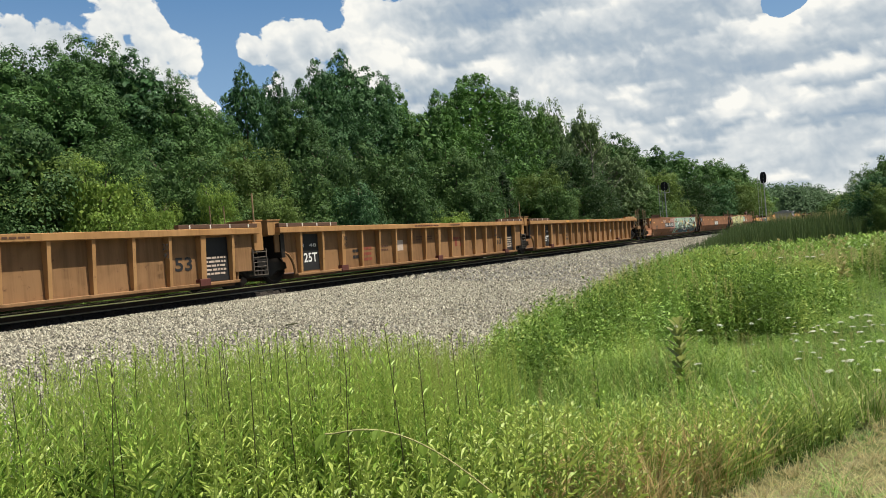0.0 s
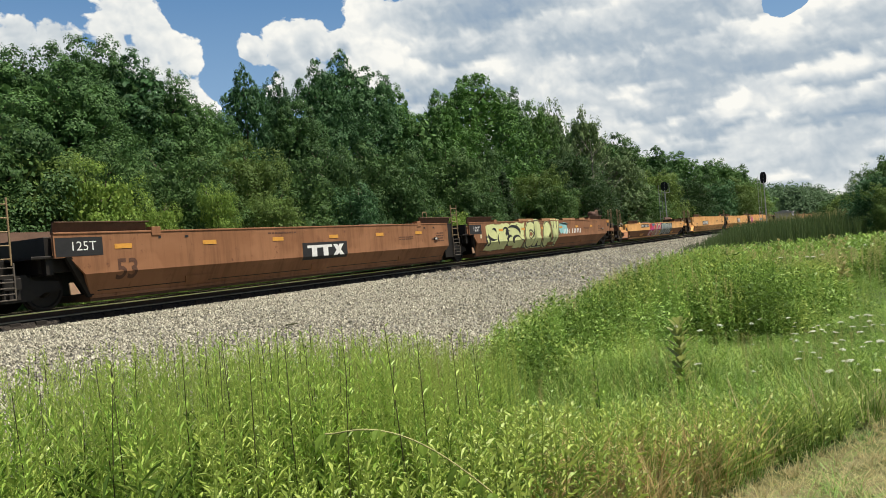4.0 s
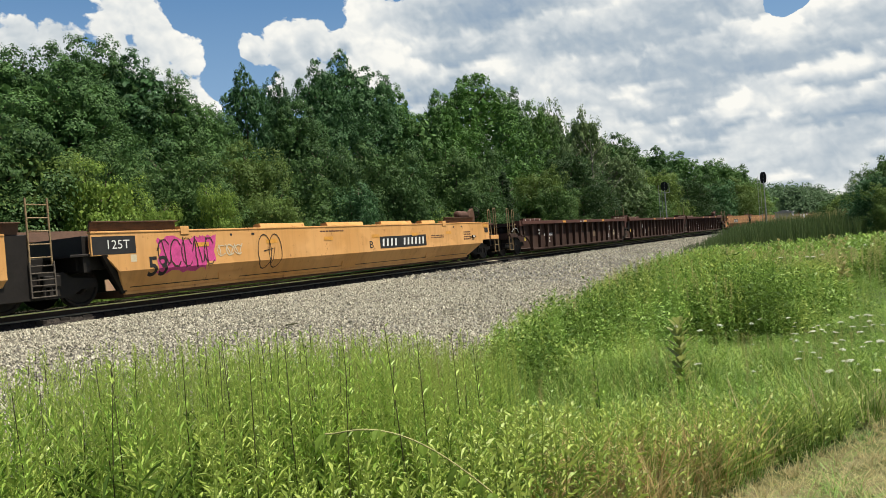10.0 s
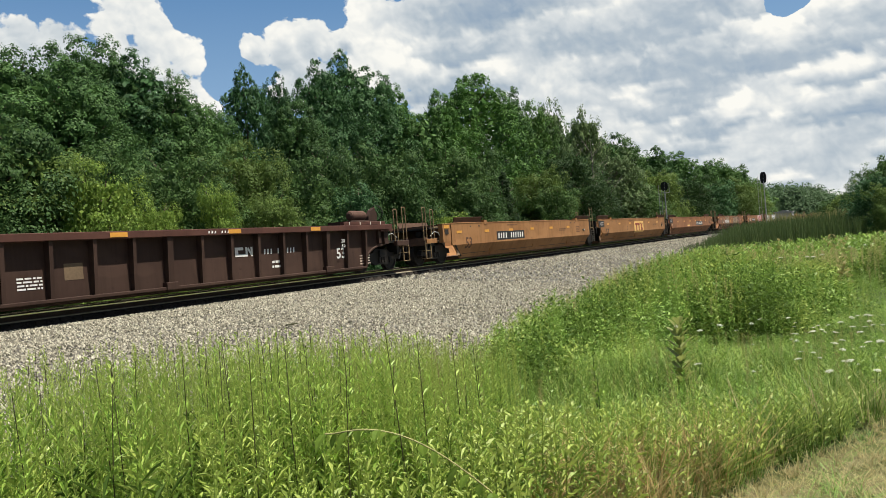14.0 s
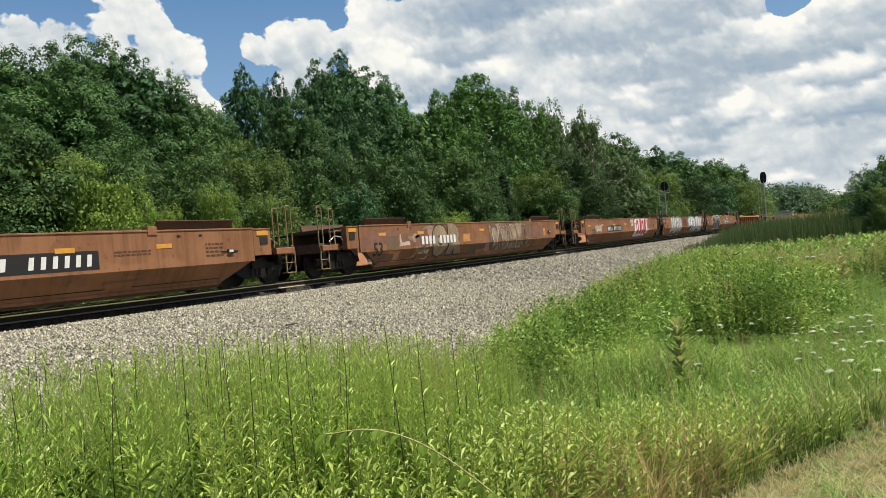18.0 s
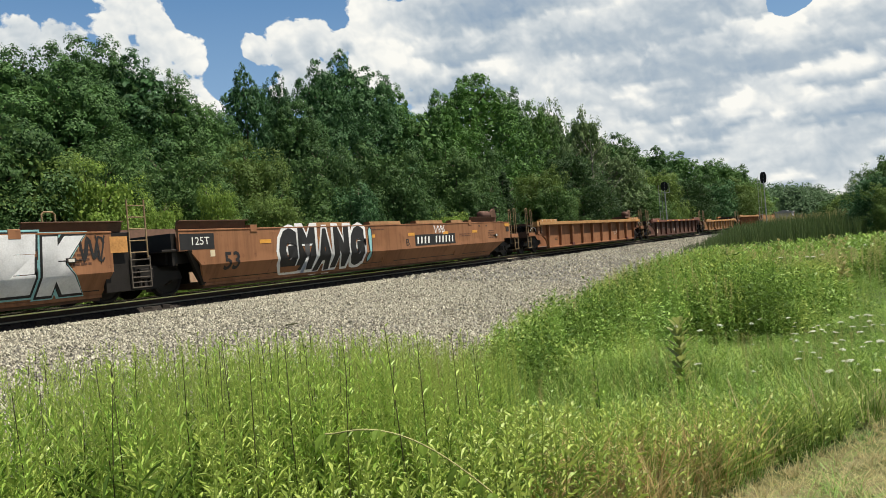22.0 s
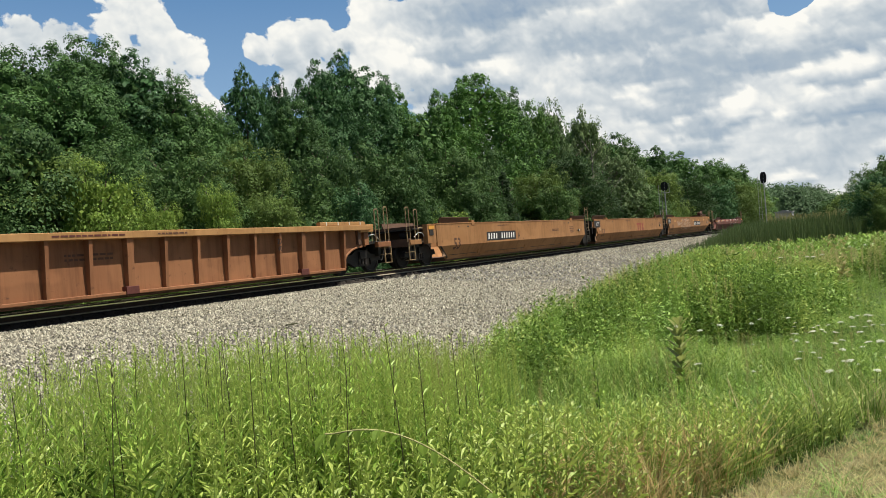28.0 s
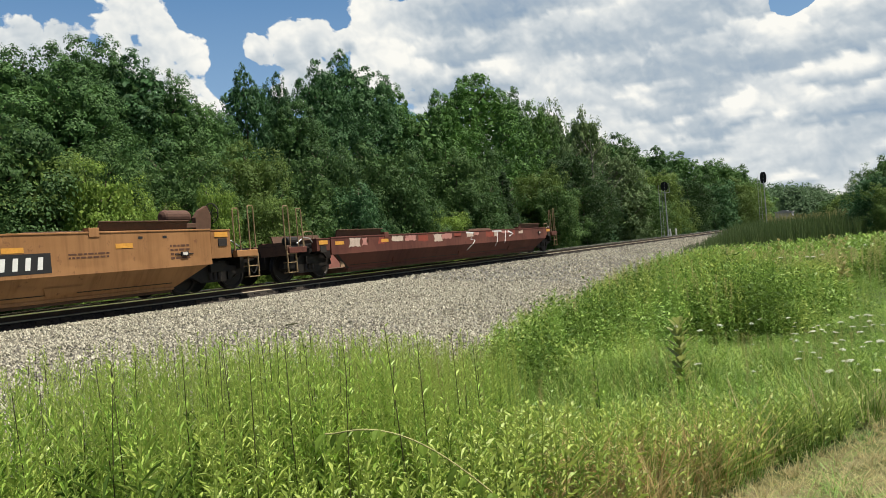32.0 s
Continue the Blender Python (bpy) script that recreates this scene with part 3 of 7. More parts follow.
def graffiti(unit, text, x0, x1, z0, z1, fill, line, halo=None, bold=0.05, edge=0.07, lean=0.0):
    """Fat sprayed letters one by one, each on its outline and, where there is one, a halo."""
    n = len(text)
    w = (x1 - x0) / n
    for i, ch in enumerate(text):
        a, b = x0 + i * w + 0.03, x0 + (i + 1) * w - 0.03
        dz = 0.035 * math.sin(i * 2.2)
        if ch in "!1I":
            a, b = a + w * 0.28, b - w * 0.28
        if halo:
            lay(unit, "graffiti_halo", flat_text(ch, a, b, z0 + dz, z1 + dz, bold + 0.09, lean, grow=edge * 1.7), halo, 0.006 + 0.0003 * i)
        if line:
            lay(unit, "graffiti_outline", flat_text(ch, a, b, z0 + dz, z1 + dz, bold + 0.045, lean, grow=edge), line, 0.010 + 0.0003 * i)
        lay(unit, "graffiti_letter", flat_text(ch, a, b, z0 + dz, z1 + dz, bold, lean), fill, 0.014 + 0.0003 * i)


def emblem(unit, x0, x1, z0, z1, ink, back=None, flat=None):
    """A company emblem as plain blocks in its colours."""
    if back:
        shape(unit, "emblem_panel", [rect(x0, x1, z0, z1)], back, 0.003, flat)
    w, h = x1 - x0, z1 - z0
    def q(a, b, c, d):
        return rect(x0 + w * a, x0 + w * b, z0 + h * c, z0 + h * d)
    o = [q(0.10, 0.64, 0.68, 0.84), q(0.19, 0.30, 0.16, 0.68), q(0.44, 0.55, 0.16, 0.68)]
    o.append([(x0 + w * 0.66, z0 + h * 0.16), (x0 + w * 0.76, z0 + h * 0.16), (x0 + w * 0.92, z0 + h * 0.84), (x0 + w * 0.82, z0 + h * 0.84)])
    shape(unit, "emblem_block", o, ink, 0.006, flat)
    shape(unit, "emblem_block", [[(x0 + w * 0.82, z0 + h * 0.16), (x0 + w * 0.92, z0 + h * 0.16), (x0 + w * 0.76, z0 + h * 0.84), (x0 + w * 0.66, z0 + h * 0.84)]], ink, 0.008, flat)


FOLD = 0.72


def smooth_car(unit, x0, x1, el, er, paint, frame_mat, top=1.64, lower=None):
    """A smooth-sided well car: upright upper side, lower side folded inwards, guide flaps."""
    def ends(e, right):
        if e == 'c':
            return (2.4, 3.45) if right else (2.6, 3.75)
        return (1.15, 1.3) if right else (0.74, 1.75)
    lt, lb = ends(el, False)
    rt, rb = ends(er, True)
    for s in (-1, 1):
        up = [(x0 + lt, FOLD), (x1 - rt, FOLD), (x1 - rt, top - 0.04), (x0 + lt, top - 0.04)]
        if el == 'a':
            up = [(x0 + 1.42, FOLD), (x1 - rt, FOLD), (x1 - rt, top - 0.04), (x0 + lt, top - 0.04), (x0 + lt, 1.10), (x0 + 1.08, 1.10)]
        name = "side_wall"
        w = part(name, Geo().plate(up, s * 1.5, s * 1.44), paint, unit)
        zf = FOLD
        lo = [(x0 + lb, 0.20), (x1 - rb, 0.20), (x1 - rt - 0.12 * (rb - rt), zf), (x0 + (1.42 if el == 'a' else lt + 0.12 * (lb - lt)), zf)]
        part("lower_side", Geo().plate(lo, lambda z, s=s: s * (1.5 - 0.34 * (zf - z) / 0.52), lambda z, s=s: s * (1.43 - 0.34 * (zf - z) / 0.52)), lower or paint, unit)
        part("top_chord", Geo().box(x0 + lt, x1 - rt, min(s * 1.515, s * 1.40), max(s * 1.515, s * 1.40), top - 0.04, top + 0.005), paint, unit)
        part("bottom_sill", Geo().box(x0 + lb, x1 - rb, min(s * 1.20, s * 1.10), max(s * 1.20, s * 1.10), 0.17, 0.25), paint, unit)
        for e, xe, sg in ((el, x0, 1), (er, x1, -1)):
            a, b = (3.05, 5.6) if e == 'c' else (0.8, 3.2)
            f = Geo()
            xa, xb = sorted((xe + sg * a, xe + sg * b))
            f.plate([(xa, top - 0.02), (xb, top - 0.02), (xb - (0.06 if sg > 0 else 0), top + 0.22), (xa + (0.06 if sg < 0 else 0), top + 0.22)], lambda z, s=s: s * (1.38 + 0.3 * (z - top - 0.02)), lambda z, s=s: s * (1.33 + 0.3 * (z - top - 0.02)))
            f.box(xa, xb, min(s * 1.40, s * 1.50), max(s * 1.40, s * 1.50), top + 0.21, top + 0.235)
            part("guide_flap", f, frame_mat, unit, "dark angled container guide")
            part("guide_block", Geo().box(min(xe + sg * (b + 0.04), xe + sg * (b + 0.3)), max(xe + sg * (b + 0.04), xe + sg * (b + 0.3)), min(s * 1.32, s * 1.52), max(s * 1.32, s * 1.52), top - 0.12, top + 0.09), paint, unit)
    part("well_floor", Geo().box(x0 + lb, x1 - rb, -1.12, 1.12, 0.10, 0.26), frame_mat, unit)
    n = int((x1 - x0 - lb - rb) / 4.5)
    for i in range(n):
        xc = x0 + lb + (i + 0.6) * (x1 - x0 - lb - rb) / (n + 0.2)
        g = Geo().plate([(xc - 0.35, 0.31), (xc + 0.35, 0.31), (xc + 0.44, 0.48), (xc - 0.44, 0.48)], lambda z: -(1.5 - 0.34 * (0.72 - z) / 0.52) - 0.035, lambda z: -(1.5 - 0.34 * (0.72 - z) / 0.52) + 0.01)
        part("tie_down_bracket", g, paint, unit)
    # thin dark strip along the crease; the fold's shade is in its colour
    part("crease", Geo().plate([(x0 + lb + 0.1, 0.325), (x1 - rb - 0.1, 0.325), (x1 - rb - 0.1, 0.345), (x0 + lb + 0.1, 0.345)], lambda z: side_y(z) - 0.006, lambda z: side_y(z) + 0.01), M_GREASE, unit)
    part("sill_lip", Geo().plate([(x0 + lb, 0.20), (x1 - rb, 0.20), (x1 - rb, 0.235), (x0 + lb, 0.235)], lambda z: side_y(z) - 0.022, lambda z: side_y(z) + 0.01), paint, unit)
    xl = x1 - (3.3 if er == 'c' else 2.2)
    latch = part("latch", Geo().box(xl - 0.11, xl + 0.11, -1.545, -1.502, 0.98, 1.09), M_STEEL, unit, "small dark steel latch")
    part("latch_plate", Geo().box(xl - 0.07, xl + 0.07, -1.552, -1.546, 1.0, 1.07), G_CLIP, latch)
    part("latch_bar", Geo().box(xl - 0.28, xl + 0.28, -1.52, -1.502, 1.02, 1.045), M_STEEL, latch)
    if el == 'c':
        part("truck_shield", Geo().plate([(x0 + 3.18, 0.30), (x0 + 3.42, 0.30), (x0 + 3.32, 0.46), (x0 + 3.18, 0.50)], -1.36, -1.33), M_SHIELD, unit, "plate by the wheels, sunlight put into its pale colour")
        part("diagonal_brace", Geo().plate([(x0 + 2.75, FOLD), (x0 + 2.87, FOLD), (x0 + 3.92, 0.20), (x0 + 3.78, 0.20)], lambda z: side_y(z) - 0.02, lambda z: side_y(z) + 0.08), M_GREASE, unit)
    if el == 'a':
        part("truck_shield", Geo().plate([(x0 + 1.12, 0.30), (x0 + 1.36, 0.30), (x0 + 1.20, 0.56), (x0 + 1.10, 0.56)], -1.38, -1.35), M_SHIELD, unit, "plate by the wheels, sunlight put into its pale colour")
        part("diagonal_brace", Geo().plate([(x0 + 0.98, 1.11), (x0 + 1.12, 1.11), (x0 + 1.84, 0.20), (x0 + 1.68, 0.20)], lambda z: side_y(z) - 0.02, lambda z: side_y(z) + 0.08), M_GREASE, unit)
        # near-black deck, end wall and bolster close off the wheel opening
        part("end_deck", Geo().box(x0 + 0.28, x0 + 2.0, -1.42, 1.42, 1.10, 1.16), M_GREASE, unit, "black deck over the wheel truck")
        part("well_end", Geo().box(x0 + 1.86, x0 + 1.96, -1.15, 1.15, 0.26, 1.10), M_GREASE, unit, "black end wall of the well")
        part("body_bolster", Geo().box(x0 + 0.55, x0 + 1.3, -1.2, 1.2, 0.80, 1.10), M_GREASE, unit)


def ribbed_car(unit, x0, x1, el, er, paint, frame_mat, top=1.64, pitch=1.05, wide=6):
    """A rib-sided well car: heavy top chord, recessed panels between posts, arched truck openings."""
    lt, lb = (2.0, 3.4) if el == 'c' else (0.42, 1.2)
    rt, rb = (2.0, 3.4) if er == 'c' else (0.42, 1.2)
    ra, rz = x0 + (lb if el == 'c' else 1.4), x1 - (rb if er == 'c' else 1.4)

    def arch(a, b):
        pts = [(a, 0.92)]
        for i in range(1, 8):
            t = i / 7 * math.pi / 2
            pts.append((a + (b - a) * math.sin(t), 0.92 - 0.70 * (1 - math.cos(t))))
        return pts
    for s in (-1, 1):
        o = [(x0 + lt, top - 0.14)] + arch(x0 + lt + 0.25, x0 + lb) + arch(x1 - rt - 0.25, x1 - rb)[::-1] + [(x1 - rt, top - 0.14)]
        o = [o[0], (x0 + lt, 0.92)] + o[1:-1] + [(x1 - rt, 0.92), o[-1]]
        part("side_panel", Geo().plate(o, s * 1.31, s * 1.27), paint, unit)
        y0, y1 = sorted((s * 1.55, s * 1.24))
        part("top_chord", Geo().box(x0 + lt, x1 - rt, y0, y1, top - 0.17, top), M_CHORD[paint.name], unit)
        y0, y1 = sorted((s * 1.44, s * 1.25))
        part("bottom_sill", Geo().box(x0 + lb, x1 - rb, y0, y1, 0.17, 0.25), paint, unit)
        span = rz - ra
        n = max(2, round(span / pitch))
        for i in range(n + 1):
            xr = ra + span * i / n
            ww = 0.085 if i % wide == 2 else 0.045
            y0, y1 = sorted((s * 1.50, s * 1.365))
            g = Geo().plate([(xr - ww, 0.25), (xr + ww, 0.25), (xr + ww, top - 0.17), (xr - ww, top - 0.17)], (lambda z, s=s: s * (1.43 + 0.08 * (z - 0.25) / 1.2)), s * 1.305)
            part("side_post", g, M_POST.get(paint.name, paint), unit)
            if i % wide == 2:
                part("post_foot", Geo().box(xr - 0.17, xr + 0.17, *sorted((s * 1.47, s * 1.30)), 0.17, 0.36), M_MAROONFOOT if paint is not P_BROWN else P_BROWN, unit)
        for e, xe, sg in ((el, x0, 1), (er, x1, -1)):
            a, b = (2.2, 4.6) if e == 'c' else (0.45, 3.2)
            xa, xb = sorted((xe + sg * a, xe + sg * b))
            y0, y1 = sorted((s * 1.50, s * 1.34))
            part("guide_flap", Geo().box(xa, xb, y0, y1, top + 0.005, top + 0.12), P_FLAP if e == 'a' else M_CHORD[paint.name], unit)
            if s < 0:
                for k in range(4):
                    xk = xa + (xb - xa) * (k + 0.5) / 4
                    part("clip", Geo().box(xk - 0.02, xk + 0.02, -1.512, -1.502, top + 0.01, top + 0.11), G_CLIP, unit)
                lead = xe + sg * (lt + 0.25 if sg > 0 else rt + 0.25)
                rim = arch(lead, xe + sg * (lb if sg > 0 else rb))
                part("arch_flange", Geo().sweep([(px, -1.33, pz) for px, pz in rim], 0.035, 5), paint, unit)
            if s < 0 and e == 'a':
                xa, xb = sorted((xe + sg * 0.12, xe + sg * 0.62))
                part("hitch_box", Geo().box(xa, xb, -1.36, -0.55, top - 0.22, top + 0.2), M_CHORD[paint.name], unit)
                part("hitch_box_lid", Geo().box(xa - 0.03, xb + 0.03, -1.38, -0.53, top + 0.2, top + 0.235), M_CHORD[paint.name], unit)
    part("well_floor", Geo().box(x0 + lb, x1 - rb, -1.24, 1.24, 0.10, 0.25), frame_mat, unit)


M_MAROONFOOT = plain("maroon_bracket_paint", (0.10, 0.032, 0.026), 0.7)
# lighter golden tone than the panels, for top chords and tan cars' posts
M_GOLDCHORD = car_paint("lighter_golden_chord", (0.36, 0.19, 0.072), (0.41, 0.235, 0.10), (0.20, 0.10, 0.055), 0.5)
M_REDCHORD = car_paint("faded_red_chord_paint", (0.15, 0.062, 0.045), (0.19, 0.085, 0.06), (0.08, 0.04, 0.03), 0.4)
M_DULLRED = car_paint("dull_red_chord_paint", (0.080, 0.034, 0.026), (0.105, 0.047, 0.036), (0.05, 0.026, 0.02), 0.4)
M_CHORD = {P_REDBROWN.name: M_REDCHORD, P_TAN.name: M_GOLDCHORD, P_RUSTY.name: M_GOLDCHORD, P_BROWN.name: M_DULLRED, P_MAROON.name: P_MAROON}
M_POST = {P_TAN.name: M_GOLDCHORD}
M_FRAME = {m.name: P_FLAP for m in (P_GOLD, P_ORANGE, P_TAN, P_RUSTY, P_MAROON, P_AMBER, P_REDBROWN)}
M_FRAME[P_BROWN.name] = P_BROWN


def well_car(style, t0, t1, ends, paint, label, brake="", top=1.64, pitch=1.05, lower=None):
    """One platform of the train. t0, t1: the seconds at which its two joints pass abreast of the viewer's lens plane."""
    length = SPEED * (t1 - t0)
    unit = tagged(new("well_car"), label, "railway wagon", "wagons of the container train")
    mid = -8.51 + SPEED * (t0 + t1) / 2
    x0 = -length / 2 + (0.55 if ends[0] == 'c' else 0.0)
    x1 = length / 2 + (0.55 if ends[1] == 'c' else 0.0)
    build = smooth_car if style == 's' else ribbed_car
    kw = {"lower": lower} if style == 's' else {"pitch": pitch}
    build(unit, x0, x1, ends[0], ends[1], paint, M_FRAME[paint.name], top, **kw)
    end_gear(unit, -1, x0, ends[0], style == 'r', paint, 'l' in brake, top)
    end_gear(unit, 1, x1, ends[1], style == 'r', paint, 'r' in brake, top)
    UNITS.append((unit, mid))
    unit.location = (mid, 0, 0)
    return unit, x0, x1


O_ = "weathered orange smooth-sided container well car"
R_ = "empty tan-orange rib-sided container well car"
B_ = "empty dark brown rib-sided container well car"
TRAIN = [
    well_car('r', 0.36, 1.43, 'aa', P_TAN, R_),
    well_car('r', 1.43, 2.50, 'aa', P_TAN, R_ + " with faded stencils"),
    well_car('r', 2.50, 3.75, 'ac', P_TAN, R_ + " with yellow markings"),
    well_car('s', 3.75, 5.01, 'ca', P_ORANGE, O_ + " covered in teal graffiti"),
    well_car('s', 5.01, 6.10, 'aa', P_ORANGE, O_ + " with a black emblem panel"),
    well_car('s', 6.10, 7.36, 'ac', P_ORANGE, O_ + " with pale yellow CREW graffiti", 'r'),
    well_car('s', 7.36, 8.69, 'cc', P_GOLD, "golden single well car with magenta and grey graffiti", "", 1.24, 1.05, P_RUSTY),
    well_car('s', 8.69, 9.94, 'ca', P_GOLD, "golden-yellow smooth-sided container well car"),
    well_car('s', 9.94, 11.06, 'aa', P_GOLD, "golden-yellow well car with a large black emblem panel"),
    well_car('s', 11.06, 12.32, 'ac', P_GOLD, "golden-yellow well car with magenta and black graffiti", 'r'),
    well_car('r', 12.32, 13.54, 'ca', P_BROWN, B_),
    well_car('r', 13.54, 14.67, 'aa', P_BROWN, B_),
    well_car('r', 14.67, 15.87, 'ac', P_BROWN, B_ + " with a white emblem", 'r'),
    well_car('s', 15.87, 17.12, 'ca', P_AMBER, O_),
    well_car('s', 17.12, 18.24, 'aa', P_AMBER, O_ + " with a yellow emblem panel"),
    well_car('s', 18.24, 19.50, 'ac', P_ORANGE, O_),
    well_car('s', 19.50, 20.83, 'cc', P_ORANGE, O_ + " with grey and brown graffiti"),
    well_car('s', 20.83, 22.09, 'ca', P_ORANGE, O_ + " with red and white OJOS graffiti"),
    well_car('s', 22.09, 23.20, 'aa', P_ORANGE, O_ + " with silver graffiti"),
    well_car('s', 23.20, 24.45, 'ac', P_ORANGE, O_ + " with black and white graffiti", 'r'),
    well_car('r', 24.45, 25.80, 'cc', P_RUSTY, "empty rust-orange rib-sided single well car", 'r', 1.58, 1.85),
    well_car('r', 25.80, 27.11, 'cc', P_REDBROWN, "empty faded red-brown single well car with orange reflectors", "", 1.46, 1.75),
    well_car('r', 27.11, 28.46, 'cc', P_TAN, "empty golden-tan rib-sided single well car", "", 1.24, 1.75),
    well_car('r', 28.46, 29.80, 'cc', P_RUSTY, "empty rust-orange rib-sided single well car"),
    well_car('s', 29.80, 31.07, 'ca', P_AMBER, O_),
    well_car('s', 31.07, 32.20, 'aa', P_AMBER, O_ + " with a faded maroon emblem"),
    well_car('s', 32.20, 33.41, 'ac', P_AMBER, O_ + " with chalky white graffiti", 'r'),
    well_car('s', 33.41, 34.75, 'cc', P_MAROON, "rusted maroon single well car at the train's rear", "", 1.28),
]


# ---- markings and graffiti ----
G_TEAL = plain("pale_teal_spray", (0.36, 0.52, 0.43), 0.6, 0, 0.45, 1.3)
G_BLUE = plain("deep_blue_spray", (0.06, 0.16, 0.22), 0.6, 0, 0.4, 1.5)
G_DARK = plain("dark_brown_spray", (0.045, 0.032, 0.02), 0.6)
G_PINK = plain("dusty_pink_spray", (0.42, 0.20, 0.17), 0.6, 0, 0.35, 2.0)
G_CREAM = plain("pale_yellow_spray", (0.58, 0.61, 0.29), 0.6, 0, 0.18, 2.0)
G_MOSS = plain("grey_green_spray", (0.17, 0.19, 0.11), 0.6, 0, 0.3, 2.0)
G_CYAN = plain("cyan_spray", (0.25, 0.50, 0.52), 0.6)
G_MAGENTA = plain("magenta_spray", (0.40, 0.045, 0.15), 0.6, 0, 0.35, 2.0)
G_HOT = plain("bright_magenta_spray", (0.55, 0.07, 0.25), 0.6, 0, 0.3, 3.0)
G_YEL = plain("yellow_spray", (0.68, 0.52, 0.10), 0.6)
G_GREY = plain("grey_spray", (0.24, 0.25, 0.25), 0.6, 0, 0.35, 2.5)
G_STEEL = plain("pale_steel_spray", (0.33, 0.37, 0.365), 0.6, 0, 0.3, 2.5)
G_OLIVE = plain("olive_brown_spray", (0.12, 0.09, 0.03), 0.6, 0, 0.3, 2.5)
G_SILVER = plain("silver_spray", (0.62, 0.63, 0.64), 0.45, 0.0, 0.2, 3.0)
G_RED = plain("red_spray", (0.42, 0.03, 0.035), 0.6, 0, 0.25, 2.0)
G_WHITE = plain("white_spray", (0.74, 0.74, 0.74), 0.6, 0, 0.1)
G_ORANGE = plain("patchy_ochre_paint", (0.50, 0.25, 0.08), 0.7, 0, 0.4, 2.0)
G_BROWN = plain("patchy_brown_paint", (0.20, 0.10, 0.07), 0.7, 0, 0.4, 2.0)
G_CREAMY = plain("yellowed_white_paint", (0.60, 0.52, 0.36), 0.6, 0, 0.15)
G_TAUPE = plain("greyish_tan_spray", (0.30, 0.22, 0.145), 0.7, 0, 0.5, 1.6)
G_DUST = plain("dusty_brown_label", (0.15, 0.105, 0.065), 0.8, 0, 0.25, 3.0)
G_CHALK = plain("chalky_white_spray", (0.50, 0.40, 0.33), 0.8, 0, 0.3, 4.0)
M_FADED = plain("faded_maroon_paint", (0.24, 0.055, 0.035), 0.7, 0, 0.35, 2.0)
M_BUFF = plain("buff_panel_paint", (0.72, 0.46, 0.16), 0.6, 0, 0.15)
M_GREYINK = plain("faint_stencil_paint", (0.10, 0.048, 0.03), 0.7)
U = [t[0] for t in TRAIN]
F1 = -1.312        # face of the rib-sided panels
C1 = -1.552        # face of their top chords

# rib-sided tan cars
for u in (U[0], U[1]):
    shape(u, "black_panel", [rect(6.88, 7.80, 0.27, 1.42)], M_BLACK, 0.003, F1)
    small_print(u, 7.0, 7.7, 0.42, 0.95, 5, G_CHALK, F1)
    stencil(u, "53", 6.0, 6.55, 0.60, 0.95, M_BLACK, F1, 0.02)
    shape(u, "faded_label", [rect(-2.45, -1.95, 0.68, 1.06)], G_CHALK, 0.003, F1)
    small_print(u, -4.5, -4.0, 0.4, 0.95, 3, M_FADED, F1)
    small_print(u, -3.55, -2.95, 0.7, 0.95, 2, M_GREYINK, F1)
for u, dx in ((U[1], 0.12), (U[2], -0.4)):
    shape(u, "black_panel", [rect(-7.9 + dx, -7.0 + dx, 0.3, 1.42)], M_BLACK, 0.003, F1)
    stencil(u, "125T", -7.85 + dx, -7.08 + dx, 0.55, 0.84, M_WHITE, F1, 0.02)
    stencil(u, "3  48", -7.8 + dx, -7.1 + dx, 1.02, 1.12, M_WHITE, F1)
emblem(U[1], 1.3, 3.0, 0.58, 1.14, M_FADED, None, F1)
shape(U[2], "faded_label", [rect(-3.2, -2.8, 0.70, 0.97)], G_CHALK, 0.003, F1)
number_panel(U[2], 2.85, 4.4, 0.76, 1.04, None, M_WHITE, flat=F1)
stencil(U[2], "53", 7.0, 7.5, 0.55, 0.9, M_BLACK, F1, 0.02)
for u in (U[0], U[1], U[2], U[22], U[23]):
    for x in (-5.7, 5.6):
        stencil(u, "20\n40", x - 0.09, x + 0.09, 0.95, 1.3, M_BLACK, -1.50)
    if u in (U[2], U[22]):
        reflectors(u, (-5.0, -1.5, 2.0, 5.2), 1.555 if u is U[2] else 1.155, C1, M_YELLOWREF)
    else:
        small_print(u, -1.4, 0.4, 1.52, 1.60, 1, M_MAROONFOOT, C1)
        small_print(u, 1.3, 2.2, 1.52, 1.60, 1, M_GREYINK, C1)
    small_print(u, -1.0, 0.2, 1.0, 1.2, 2, M_GREYINK, F1)
    small_print(u, -5.1, -4.6, 0.5, 0.9, 2, M_BLACK, F1)

